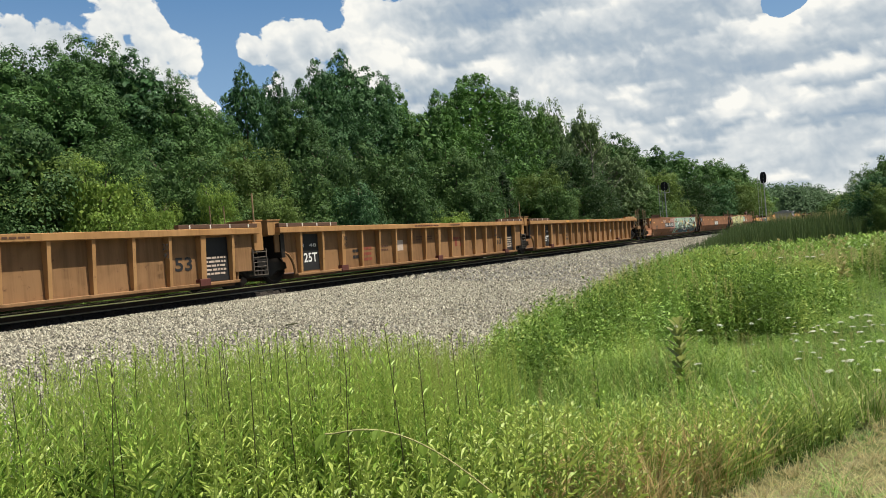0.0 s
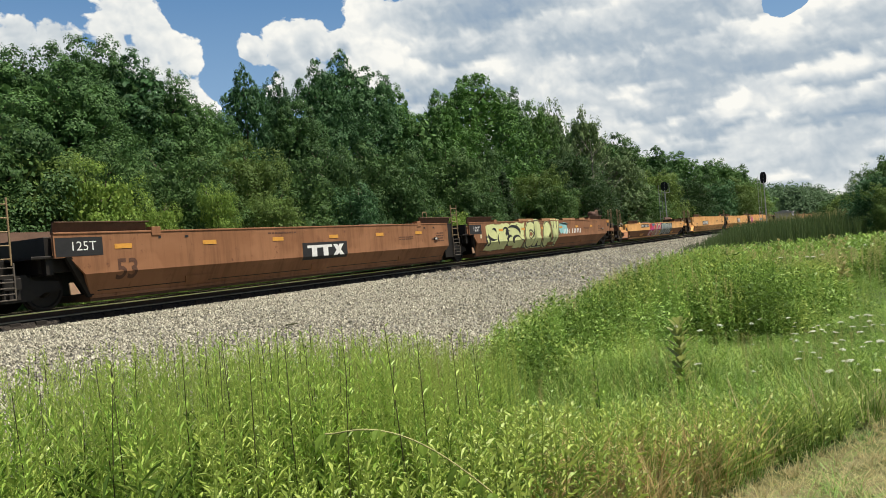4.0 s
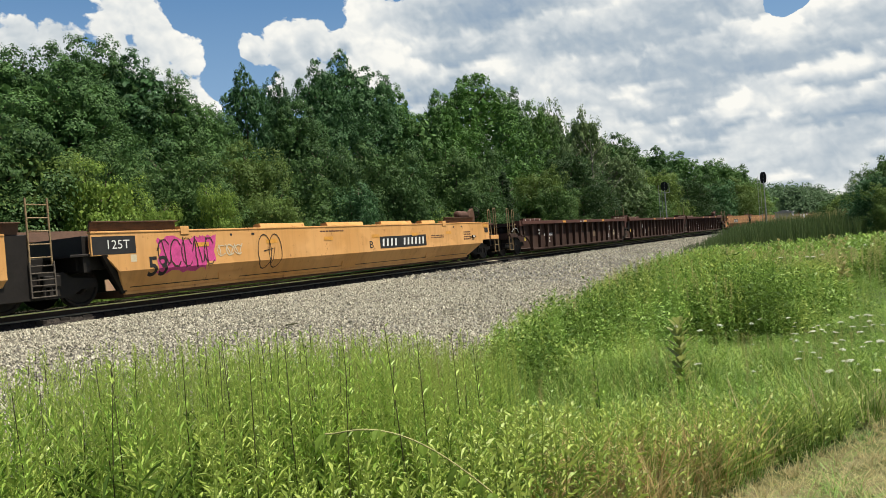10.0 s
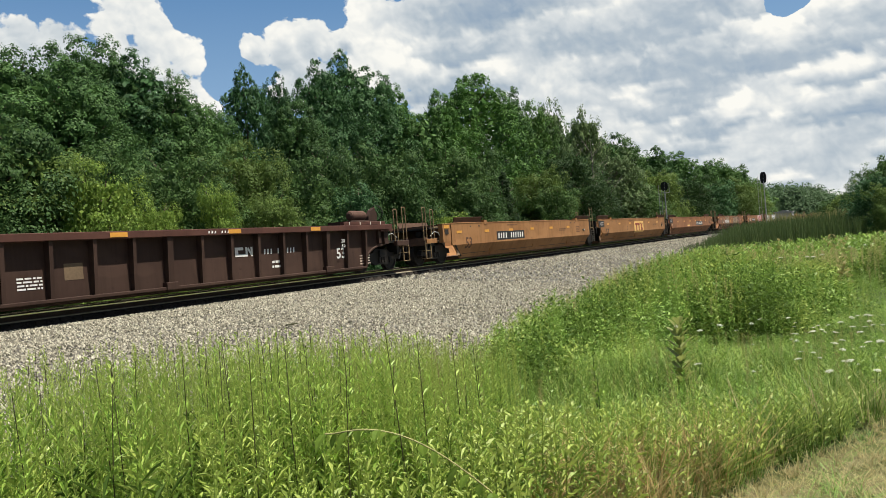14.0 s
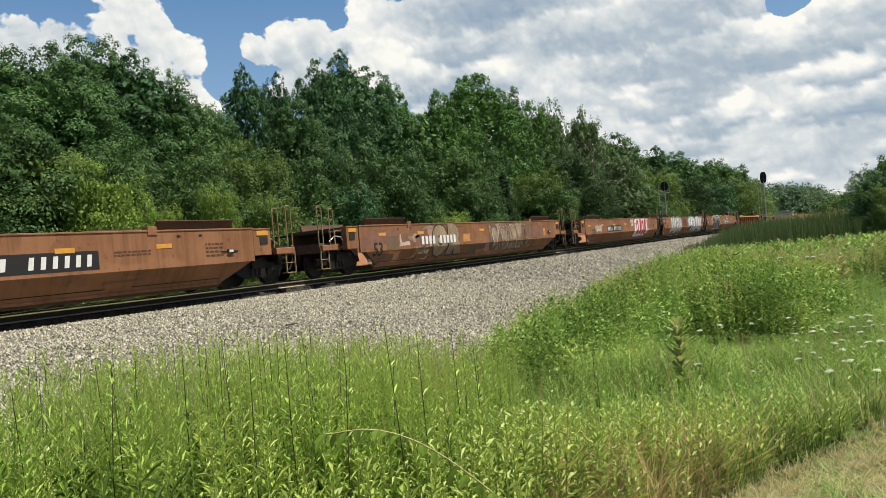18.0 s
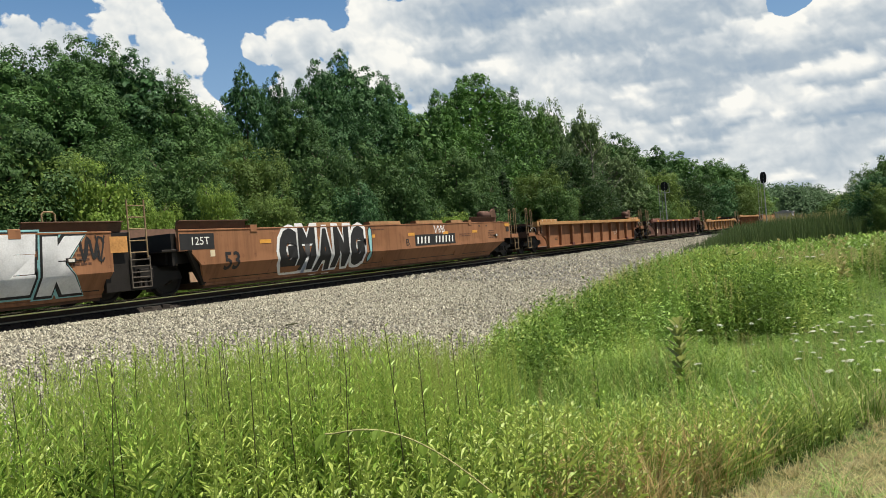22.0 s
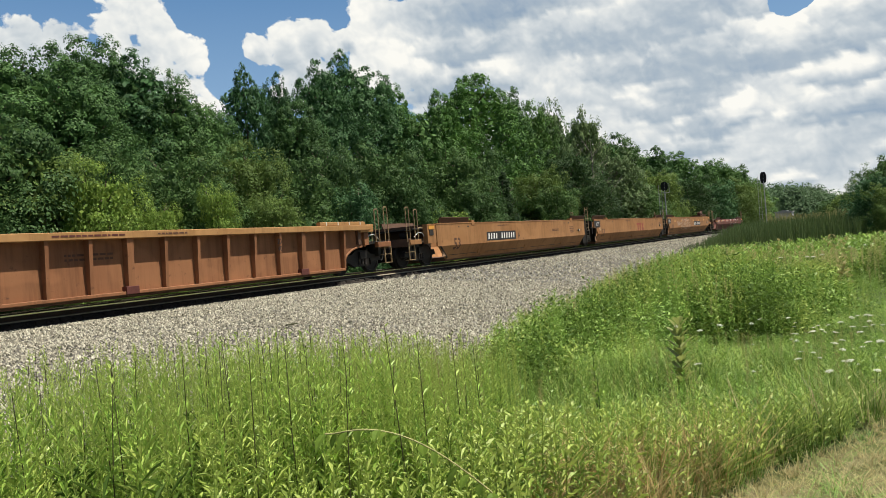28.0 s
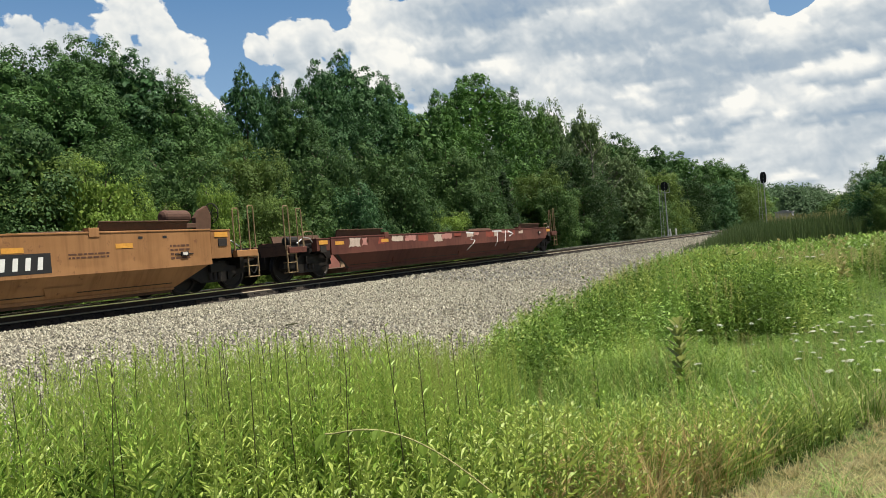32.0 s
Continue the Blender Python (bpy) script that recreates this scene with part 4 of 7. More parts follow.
# rib-sided brown cars
for u in (U[10], U[11], U[12]):
    reflectors(u, (-2.2, 1.4, 4.8), 1.555, C1)
    small_print(u, -4.5, -3.95, 0.47, 0.76, 4, M_WHITE, F1)
    shape(u, "faded_label", [rect(-3.45, -3.0, 0.62, 0.98) if u is not U[10] else rect(3.34, 3.79, 0.62, 0.98)], G_DUST, 0.003, F1)
    small_print(u, 6.15 if u is U[10] else 3.0, 6.65 if u is U[10] else 3.5, 0.45, 0.72, 2, M_WHITE, F1)
    small_print(u, 8.15 if u is U[10] else 7.3, 8.85 if u is U[10] else 7.9, 0.3, 0.66, 4, G_CHALK, F1)
    stencil(u, "20\n40", -5.95, -5.77, 0.92, 1.2, M_WHITE, -1.50)
    stencil(u, "20\n40", 6.1, 6.3, 0.93, 1.2, M_WHITE, -1.50)
    number_panel(u, 0.4, 1.7, 1.50, 1.60, None, M_WHITE, n=10, gap_at=3, flat=C1)
for u, x in ((U[11], -8.2), (U[12], -8.8)):
    stencil(u, "125T", x, x + 0.66, 0.46, 0.75, G_CHALK, F1, 0.02)
for u, x in ((U[10], 7.39), (U[11], 6.5), (U[12], 6.05)):
    stencil(u, "53", x, x + 0.46, 0.58, 0.93, M_WHITE if u is not U[10] else G_CREAMY, F1, 0.02)
for u, x in ((U[10], -7.4), (U[11], -8.62)):
    shape(u, "yellow_tag", [rect(x, x + 0.16, 0.66, 0.88)], G_YEL, 0.01, F1)
number_panel(U[10], -4.78, -3.3, 0.80, 1.02, None, M_WHITE, 9, 3, F1)
number_panel(U[12], 2.63, 4.1, 0.84, 1.08, None, M_WHITE, 9, 3, F1)
for o in ([(1.58, 0.86), (1.70, 0.86), (1.70, 1.12), (1.58, 1.12)], [(1.70, 1.04), (1.90, 1.04), (1.90, 1.12), (1.70, 1.12)], [(1.70, 0.86), (1.98, 0.86), (1.98, 0.93), (1.70, 0.93)], [(1.98, 0.86), (2.06, 0.86), (2.06, 1.12), (1.98, 1.12)], [(2.06, 1.06), (2.20, 0.86), (2.26, 0.86), (2.10, 1.12)], [(2.18, 0.9), (2.26, 0.9), (2.26, 1.12), (2.18, 1.12)]):
    shape(U[12], "emblem_block", [o], M_WHITE, 0.004, F1)
shape(U[11], "oil_stain", [[(-1.78, 1.0), (-1.30, 0.42), (-0.92, 1.0), (-0.98, 1.24), (-1.74, 1.2)]], G_DARK, 0.003, F1)
stroke(U[11], [(-0.90, 1.20), (-0.98, 0.98), (-1.14, 0.84), (-1.34, 0.84), (-1.55, 0.98), (-1.72, 1.2)], 0.022, G_CHALK, 0.008, F1)
stencil(U[21], "53", -7.2, -6.5, 0.43, 0.88, G_CREAMY, F1, 0.02)
number_panel(U[21], -5.35, -3.15, 0.70, 0.88, None, G_CHALK, 9, 4, F1)
reflectors(U[21], (-7.2, -3.8, -1.8, 0.4, 2.55, 4.6, 6.6), 1.375, C1)
small_print(U[21], -0.75, -0.35, 0.48, 0.70, 2, M_WHITE, F1)
shape(U[21], "square_mark", [rect(0.91, 0.93, 0.72, 0.97), rect(1.12, 1.14, 0.72, 0.97), rect(0.93, 1.12, 0.72, 0.74), rect(0.93, 1.12, 0.95, 0.97)], M_WHITE, 0.004, F1)
shape(U[20], "yellow_patch", [rect(9.36, 9.9, 1.42, 1.55)], M_YELLOWREF, 0.004, C1)
small_print(U[20], -6.6, -6.2, 0.55, 0.72, 2, M_BLACK, F1)

# smooth cars: common stencils
for i in (3, 4, 5, 7, 8, 9, 13, 14, 15, 16, 17, 18, 19, 24, 25, 26):
    u, x0, x1 = TRAIN[i]
    faded = i in (24, 25, 26, 4, 13, 15)
    lead = i in (3, 7, 13, 16, 17, 24)
    x53 = -6.2 if lead and i != 16 else (-7.3 if i == 16 else x0 + 2.5)
    stencil(u, "53", x53 - 0.28, x53 + 0.28, 0.54, 1.02, M_GREYINK if faded else M_BLACK, None, 0.02)
    if i in (4, 5, 8, 9, 14, 15, 18, 19, 25, 26):
        shape(u, "black_panel", [rect(x0 + 0.77, x0 + 1.90, 1.12, 1.53)], M_BLACK, 0.004)
        stencil(u, "125T", x0 + 1.16, x0 + 1.74, 1.24, 1.44, M_WHITE)
        if i % 2:
            shape(u, "pale_tag", [rect(x0 + 1.74, x0 + 1.90, 0.92, 1.09)], G_CREAMY, 0.004)
    if i not in (24, 25):
        reflectors(u, [x for x in np.arange(-7.0, 8.1, 2.6)], 1.25 if i % 2 else 1.30)
    for x in (-6.0, -5.2, 6.4, 7.1):
        small_print(u, x, x + 0.12, 1.42, 1.54, 1, M_BLACK)
    small_print(u, 4.6, 5.6, 1.05, 1.2, 2, M_GREYINK)
    small_print(u, -2.2, -1.0, 1.44, 1.52, 1, M_GREYINK)
    small_print(u, 7.3, 7.9, 0.9, 1.3, 4, M_GREYINK)
for i in (3, 7, 13, 17, 24):
    number_panel(U[i], -3.4, -0.25, 0.80, 1.20, M_BLACK)
for i in (5, 9, 15, 19, 26):
    number_panel(U[i], 1.05, 4.2, 0.80, 1.22, M_BLACK if i != 5 else None)
    stencil(U[i], "B" if i != 15 else "A", 0.42, 0.64, 0.84, 1.08, M_BLACK)
for i in (17, 24):
    stencil(U[i], "A", 0.0, 0.24, 0.84, 1.10, M_BLACK)
for i in (8, 14, 25):
    stencil(U[i], "C", -2.65 if i != 25 else -1.06, -2.43 if i != 25 else -0.86, 0.84, 1.1, M_BLACK)
emblem(U[4], -0.75, 1.47, 0.62, 1.14, M_WHITE, M_BLACK)
emblem(U[8], -0.75, 1.69, 0.76, 1.35, M_WHITE, M_BLACK)
emblem(U[14], -0.73, 1.81, 0.60, 1.42, M_FADED, M_BUFF)
emblem(U[25], 0.45, 2.85, 0.60, 1.42, M_FADED)
# golden lids along the top edge of two cars
for i in (9, 19, 5):
    for a, b in ((-4.8, -2.9), (-1.8, 0.15), (1.25, 3.25), (4.0, 5.0)):
        part("top_lid", Geo().prism([(-1.50, 1.65), (-1.2, 1.65), (-1.22, 1.74), (-1.46, 1.76)], a, b), P_GOLD if i == 9 else P_TAN, U[i])

# graffiti
shape(U[3], "graffiti_ground", [ragged(-1.5, 0.9, 0.45, 1.60, 3)], G_PINK, 0.002)
shape(U[3], "graffiti_ground", [ragged(0.1, 9.3, 0.24, 1.62, 4, 0.05, 30)], G_TEAL, 0.004)
shape(U[3], "graffiti_ground", [ragged(0.9, 9.2, 0.24, 0.62, 9, 0.12, 30)], G_BLUE, 0.005)
swirls(U[3], 0.3, 9.1, 0.3, 1.58, 50, G_DARK, 11)
swirls(U[3], 0.4, 9.0, 0.6, 1.5, 8, G_YEL, 15, 0.018)
swirls(U[3], 0.4, 9.0, 0.3, 0.9, 10, G_BLUE, 16, 0.020)
swirls(U[3], 0.3, 9.1, 0.3, 1.55, 12, G_WHITE, 12, 0.022)
lay(U[3], "graffiti_tag", flat_text("NAIVE", -3.95, -2.95, 1.2, 1.46, 0.01, 0.25), G_CHALK, 0.008)
tag_line(U[3], -1.4, 0.2, 1.2, 1.55, 6, G_CHALK, 13, 0.035)
tag_line(U[3], -0.6, 0.6, 0.5, 0.75, 5, G_CHALK, 14, 0.03)
shape(U[5], "graffiti_ground", [ragged(-4.3, 0.3, 0.26, 0.62, 5, 0.1, 20)], G_MOSS, 0.0025)
graffiti(U[5], "CReW", -4.2, 0.5, 0.34, 1.60, G_CREAM, M_BLACK, G_CREAM, 0.085, 0.055)
shape(U[5], "graffiti_ground", [ragged(-8.6, -4.2, 0.3, 1.6, 6, 0.1, 20)], G_CREAM, 0.003)
swirls(U[5], -8.4, -4.4, 0.4, 1.5, 14, M_BLACK, 21)
shape(U[5], "graffiti_ground", [ragged(0.5, 2.0, 0.85, 1.56, 7, 0.2)], G_CYAN, 0.002)
shape(U[6], "graffiti_ground", [ragged(-2.4, 1.5, 0.15, 1.235, 8, 0.02)], G_MAGENTA, 0.003)
shape(U[6], "graffiti_ground", [ragged(1.3, 5.25, 0.15, 1.235, 9, 0.03)], M_BLACK, 0.0035)


def spot(cx, cz, rx, rz, a0=0.0, a1=math.tau, hole=0.0):
    """An oval, or with a hole an arc of one, as sprayed outlines."""
    n = 18
    ring = [(math.cos(a0 + (a1 - a0) * i / n), math.sin(a0 + (a1 - a0) * i / n)) for i in range(n + 1)]
    if not hole:
        return [[(cx + rx * c, cz + rz * q) for c, q in ring[:n]]]
    return [[(cx + rx * k * c, cz + rz * k * q) for k, (c, q) in ((1, ring[i]), (hole, ring[i]), (hole, ring[i + 1]), (1, ring[i + 1]))] for i in range(n)]


for outlines, paint, lift in (
    ([ragged(-2.4, 1.4, 0.16, 0.66, 31, 0.06)], G_PINK, 0.0045),
    (spot(-1.15, 1.10, 0.42, 0.11), G_BLUE, 0.006),
    (spot(-2.05, 0.98, 0.34, 0.22), G_RED, 0.006),
    (spot(-0.45, 0.90, 0.54, 0.29), G_YEL, 0.0055),
    (spot(-0.50, 0.88, 0.46, 0.26), G_PINK, 0.0065),
    (spot(-0.55, 0.93, 0.30, 0.17), G_RED, 0.0075),
    (spot(0.67, 0.72, 0.64, 0.50, 0.0, math.pi), M_BLACK, 0.0055),
    (spot(0.67, 0.72, 0.59, 0.45, 0.0, math.pi), G_CREAM, 0.0065),
    (spot(0.67, 0.72, 0.46, 0.36, 0.0, math.pi), G_MAGENTA, 0.0075),
    (spot(0.67, 0.70, 0.30, 0.20, 0.0, math.pi), G_RED, 0.0085),
    (spot(0.76, 0.74, 0.12, 0.14), G_WHITE, 0.0095),
    (spot(0.76, 0.74, 0.08, 0.11), M_BLACK, 0.0105),
    (spot(-0.52, 0.74, 0.07, 0.10), M_BLACK, 0.0105),
    (spot(0.02, 0.98, 0.07, 0.24), G_BLUE, 0.0095),
    (spot(-1.70, 0.42, 0.34, 0.24, 0.4, 5.6, 0.78), G_WHITE, 0.0085),
    (spot(-0.80, 0.40, 0.30, 0.24, 1.2, 6.0, 0.78), G_CREAMY, 0.0085),
    (spot(-0.05, 0.44, 0.32, 0.25, -2.4, 2.0, 0.76), G_WHITE, 0.0085),
    (spot(0.58, 0.40, 0.26, 0.24, -1.2, 3.6, 0.76), G_CREAMY, 0.0085),
    (spot(-1.30, 0.36, 0.20, 0.18), G_RED, 0.0075),
    (spot(0.22, 0.36, 0.17, 0.20), G_TEAL, 0.0075),
    (spot(1.30, 0.42, 0.43, 0.27), G_CREAM, 0.0115),
    (spot(1.30, 0.42, 0.39, 0.24), G_OLIVE, 0.0125),
    (spot(1.10, 0.42, 0.12, 0.17, 0.0, math.tau, 0.6), G_YEL, 0.0135),
    (spot(1.33, 0.42, 0.11, 0.17, 0.0, math.tau, 0.6), G_YEL, 0.0135),
    (spot(1.54, 0.44, 0.10, 0.16, -2.6, 2.2, 0.55), G_YEL, 0.0135),
    (spot(2.10, 1.02, 0.60, 0.20), G_CYAN, 0.0055),
    (spot(3.05, 1.00, 0.42, 0.19), G_CYAN, 0.0058),
    ([[(2.55, 1.23), (3.2, 1.23), (3.0, 1.08), (2.7, 0.98)]], G_CREAM, 0.0065),
    ([[(3.6, 1.23), (4.1, 1.23), (3.9, 1.02)]], G_CREAM, 0.0065),
):
    shape(U[6], "graffiti_stroke", outlines, paint, lift)
# the spray runs over the brackets too
for piece in U[6].children:
    if piece.name.startswith("tie_down_bracket") and -2.6 < piece.data.vertices[0].co.x < 1.3:
        piece.data.materials[0] = G_PINK
graffiti(U[6], "BUENO", 1.45, 5.1, 0.25, 1.13, G_STEEL, M_BLACK, None, 0.075, 0.06, 0.12)
number_panel(U[6], -4.8, -2.6, 0.92, 1.16, M_BLACK)
shape(U[9], "graffiti_ground", [ragged(-8.5, -6.7, 0.55, 1.5, 10, 0.12)], G_HOT, 0.003)
shape(U[9], "graffiti_ground", [ragged(-7.2, -6.5, 0.78, 1.52, 19, 0.1)], G_HOT, 0.0035)
tag_line(U[9], -8.4, -6.6, 0.68, 1.46, 5, G_DARK, 41, 0.028)
tag_line(U[9], -6.5, -5.6, 0.92, 1.22, 3, G_CREAMY, 43, 0.03)
for cx in (-4.72, -4.28):
    stroke(U[9], [(cx + 0.27 * math.cos(a / 16 * math.tau), 0.95 + (0.50 if a < 8 else 0.46) * math.sin(a / 16 * math.tau)) for a in range(17)], 0.03, G_DARK)
stroke(U[9], [(-4.75, 0.98), (-4.3, 1.05), (-4.45, 0.6)], 0.03, G_DARK, 0.009)
shape(U[15], "pale_patch", [ragged(-3.2, -2.0, 0.77, 0.94, 13, 0.06)], M_BUFF, 0.003)
r7 = random.Random(16)
for k in range(30):
    xx, zz = r7.uniform(-8.4, 7.4), r7.choice((0.26, 0.74, 0.82, 0.95))
    shape(U[16], "paint_patch", [ragged(xx, xx + r7.uniform(0.7, 1.8), zz, min(1.58 if zz > 0.5 else 0.70, zz + r7.uniform(0.35, 0.6)), 60 + k, 0.05)], (G_ORANGE, G_BROWN, G_DUST, G_PINK, G_CHALK, G_BROWN)[k % 6], 0.002 + 0.0002 * k)
graffiti(U[16], "OR", -3.6, -1.0, 0.34, 1.58, G_TAUPE, G_DARK, G_DUST, 0.10, 0.06)
swirls(U[16], -5.3, -3.4, 0.36, 1.55, 10, G_TAUPE, 50, 0.007)
shape(U[16], "graffiti_ground", [ragged(1.5, 5.2, 0.76, 1.57, 71, 0.10)], G_TAUPE, 0.009)
shape(U[16], "graffiti_ground", [ragged(1.9, 6.4, 0.30, 0.68, 72, 0.08)], G_TAUPE, 0.009)
shape(U[16], "graffiti_ground", [ragged(5.0, 8.1, 0.78, 1.5, 73, 0.14)], G_BROWN, 0.009)
for q, (mat, sd) in enumerate(((G_DUST, 51), (G_CHALK, 52), (G_DARK, 53))):
    tag_line(U[16], 1.5, 6.2, 0.36, 1.52, 5, mat, sd, (0.16, 0.07, 0.03)[q], 0.011 + 0.004 * q)
for q in range(10):
    if q != 4:
        xq = -4.38 + 0.28 * q
        shape(U[16], "number_bar", [rect(xq, xq + 0.17, 0.84, 1.16)], G_WHITE, 0.024)
shape(U[17], "graffiti_ground", [ragged(3.05, 7.0, 0.28, 1.62, 15, 0.06)], G_WHITE, 0.004)
graffiti(U[17], "OJOS!", 3.55, 7.05, 0.42, 1.58, G_RED, G_WHITE, None, 0.07, 0.05)
tag_line(U[17], 2.15, 2.85, 1.05, 1.58, 3, G_WHITE, 61, 0.04)
tag_line(U[17], -5.84, -4.6, 0.85, 1.24, 5, G_WHITE, 62, 0.035)
tag_line(U[17], -5.8, -4.7, 0.9, 1.3, 5, G_CHALK, 66, 0.03, 0.013)
shape(U[18], "graffiti_ground", [ragged(-6.0, -1.3, 0.42, 1.60, 16, 0.16)], G_PINK, 0.003)
tag_line(U[18], -5.9, -1.4, 0.4, 1.55, 7, G_RED, 63, 0.05, 0.0045)
graffiti(U[18], "BEKEON", -5.75, -1.7, 0.42, 1.58, G_SILVER, M_BLACK, G_WHITE, 0.08, 0.05, 0.06)
swirls(U[18], -5.6, -1.9, 0.5, 1.5, 5, G_GREY, 64, 0.018)
shape(U[18], "graffiti_ground", [ragged(-1.75, -1.2, 0.3, 1.55, 17, 0.15)], G_PINK, 0.003)
shape(U[18], "dark_panel", [rect(-0.98, 0.6, 0.80, 1.44)], M_GREYINK, 0.002)
graffiti(U[18], "STREEK", 1.2, 7.8, 0.36, 1.60, G_SILVER, M_BLACK, G_CYAN, 0.10, 0.055, 0.08)
graffiti(U[19], "GMANG", -6.5, -2.2, 0.30, 1.60, M_BLACK, G_WHITE, None, 0.10, 0.115)
graffiti(U[19], "!", -2.15, -1.6, 0.42, 1.55, G_CYAN, M_BLACK, None, 0.05, 0.05)
tag_line(U[19], 2.5, 3.3, 1.25, 1.55, 3, G_WHITE, 71, 0.035)
tag_line(U[26], -6.2, -4.8, 0.85, 1.3, 4, G_CHALK, 72, 0.03)
tag_line(U[26], -4.6, -0.6, 0.5, 1.5, 7, G_CHALK, 73, 0.045)
tag_line(U[20], 4.3, 5.6, 0.5, 1.0, 4, G_CHALK, 75, 0.022, 0.008, F1)
shape(U[18], "orange_patch", [rect(8.40, 8.86, 1.15, 1.52)], G_ORANGE, 0.003)
tag_line(U[18], 7.6, 8.25, 0.95, 1.55, 3, M_BLACK, 76, 0.05)
# the rear car
u = U[27]
for pts in ([(0.75, 1.22), (1.45, 1.18), (1.15, 0.92), (1.55, 0.88), (0.95, 0.42)], [(3.3, 1.23), (4.3, 1.21)], [(3.85, 1.22), (3.72, 0.55)], [(4.75, 1.24), (4.6, 0.66)], [(5.0, 1.2), (5.6, 1.05), (5.1, 0.95)]):
    stroke(u, pts, 0.07, G_WHITE, 0.009)
r8 = random.Random(27)
for k in range(16):
    xx = -7.6 + 0.92 * k + r8.uniform(-0.2, 0.2)
    shape(u, "faded_smear", [ragged(xx, xx + r8.uniform(0.35, 0.9), 1.20 - r8.uniform(0.08, 0.3), 1.235, 90 + k, 0.05)], (G_CHALK, G_PINK, M_FADED)[k % 3], 0.003 + 0.0003 * k)
reflectors(u, (-8.0, -5.4), 1.08)


# ---- foliage ----
def leaf_quads(p, n, size, slim=0.55, fold=0.0):
    """Diamond leaves at points p with normals n."""
    k = len(p)
    r = rng.normal(size=(k, 3))
    a = np.cross(n, r)
    a /= np.linalg.norm(a, axis=1, keepdims=True) + 1e-9
    b = np.cross(n, a)
    s = size[:, None]
    v = np.stack([p - a * s, p + b * s * slim, p + a * s, p - b * s * slim], 1)
    f = np.arange(k * 4).reshape(k, 4)
    return v.reshape(-1, 3), f


def crown(height, width, base, shape, lobes, leaves, leaf_size, heart=1.9, spray=1.1):
    """Boughs over an uneven crown, each a heap of leaf sprays. shape(t) gives the radius share at height share t."""
    P, N, S = [], [], []
    ga = math.pi * (3 - 5 ** 0.5)
    ph = rng.uniform(0, 6.28, 4)
    subs = 12
    for i in range(lobes):
        t = (i + rng.uniform(0, 1)) / lobes
        az = i * ga + rng.normal(0, 0.3)
        lob = 1 + 0.16 * math.sin(2 * az + ph[0] + 3 * t) + 0.10 * math.sin(9 * t + ph[2])
        cr = width * rng.uniform(0.13, 0.215) * (1.25 if lobes < 20 else 1.0) * (0.45 + 0.55 * shape(t))
        r = max(0.0, width / 2 * shape(t) * lob - cr * 0.8) * rng.uniform(0.72, 1.0)
        z = base + (height - base) * t - cr * 0.7 * t
        c = np.array([r * math.cos(az), r * math.sin(az), z])
        out = np.array([math.cos(az), math.sin(az), 0.75])
        d = rng.normal(size=(subs, 3))
        d = d / np.linalg.norm(d, axis=1, keepdims=True) + out * 0.6
        d /= np.linalg.norm(d, axis=1, keepdims=True)
        sc = c + d * (cr * rng.uniform(0.62, 1.08, (subs, 1))) * np.array([1, 1, 0.85])
        sr = cr * rng.uniform(0.24, 0.42, subs)
        k = rng.integers(0, subs, leaves)
        e = rng.normal(size=(leaves, 3))
        e = e / np.linalg.norm(e, axis=1, keepdims=True) + d[k] * 0.5 + np.array([0, 0, 0.3])
        e /= np.linalg.norm(e, axis=1, keepdims=True)
        P.append(sc[k] + e * (sr[k] * rng.uniform(0.55, 1.12, leaves))[:, None] * np.array([1, 1, spray]))
        nn = e * 0.85 + d[k] * 0.4 + rng.normal(0, 0.2, e.shape) + np.array([0, 0, 0.1])
        N.append(nn / np.linalg.norm(nn, axis=1, keepdims=True))
        S.append(leaf_size * rng.uniform(0.6, 1.35, leaves))
    # large inner leaves that close the crown
    k = leaves * 9
    t = rng.uniform(0.02, 0.88, k)
    a, r = rng.uniform(0, 6.28, k), np.sqrt(rng.uniform(0, 1, k)) * width * 0.33 * np.array([shape(x) for x in t])
    P.append(np.stack([r * np.cos(a), r * np.sin(a), base + (height - base) * t], 1))
    nn = rng.normal(size=(k, 3))
    N.append(nn / np.linalg.norm(nn, axis=1, keepdims=True))
    S.append(leaf_size * heart * rng.uniform(0.8, 1.3, k))
    return leaf_quads(np.concatenate(P), np.concatenate(N), np.concatenate(S))


L_OAK = leaf("oak_leaves", (0.042, 0.096, 0.030), (0.068, 0.148, 0.045), (0.120, 0.228, 0.072), 0.18, own=0.22)
L_TALL = leaf("dark_poplar_leaves", (0.034, 0.082, 0.035), (0.055, 0.128, 0.052), (0.088, 0.188, 0.071), 0.18, own=0.2)
L_CONE = leaf("maple_leaves", (0.044, 0.110, 0.025), (0.075, 0.175, 0.039), (0.126, 0.245, 0.058), 0.18, own=0.2)
L_SHRUB = leaf("shrub_leaves", (0.030, 0.070, 0.023), (0.053, 0.112, 0.036), (0.096, 0.170, 0.054), 0.24, own=0.5)
L_PALE = leaf("pale_shrub_leaves", (0.065, 0.112, 0.026), (0.109, 0.180, 0.045), (0.172, 0.246, 0.066), 0.28, own=0.3)
L_BRIGHT = leaf("sunlit_sumac_leaves", (0.085, 0.15, 0.028), (0.165, 0.27, 0.050), (0.27, 0.37, 0.078), 0.3)
# Lighter leaves for the far line; distance haze is partly in the colour.
L_LIGHT = leaf("hazed_light_leaves", (0.055, 0.117, 0.031), (0.092, 0.188, 0.050), (0.146, 0.260, 0.072), 0.18, own=0.28)
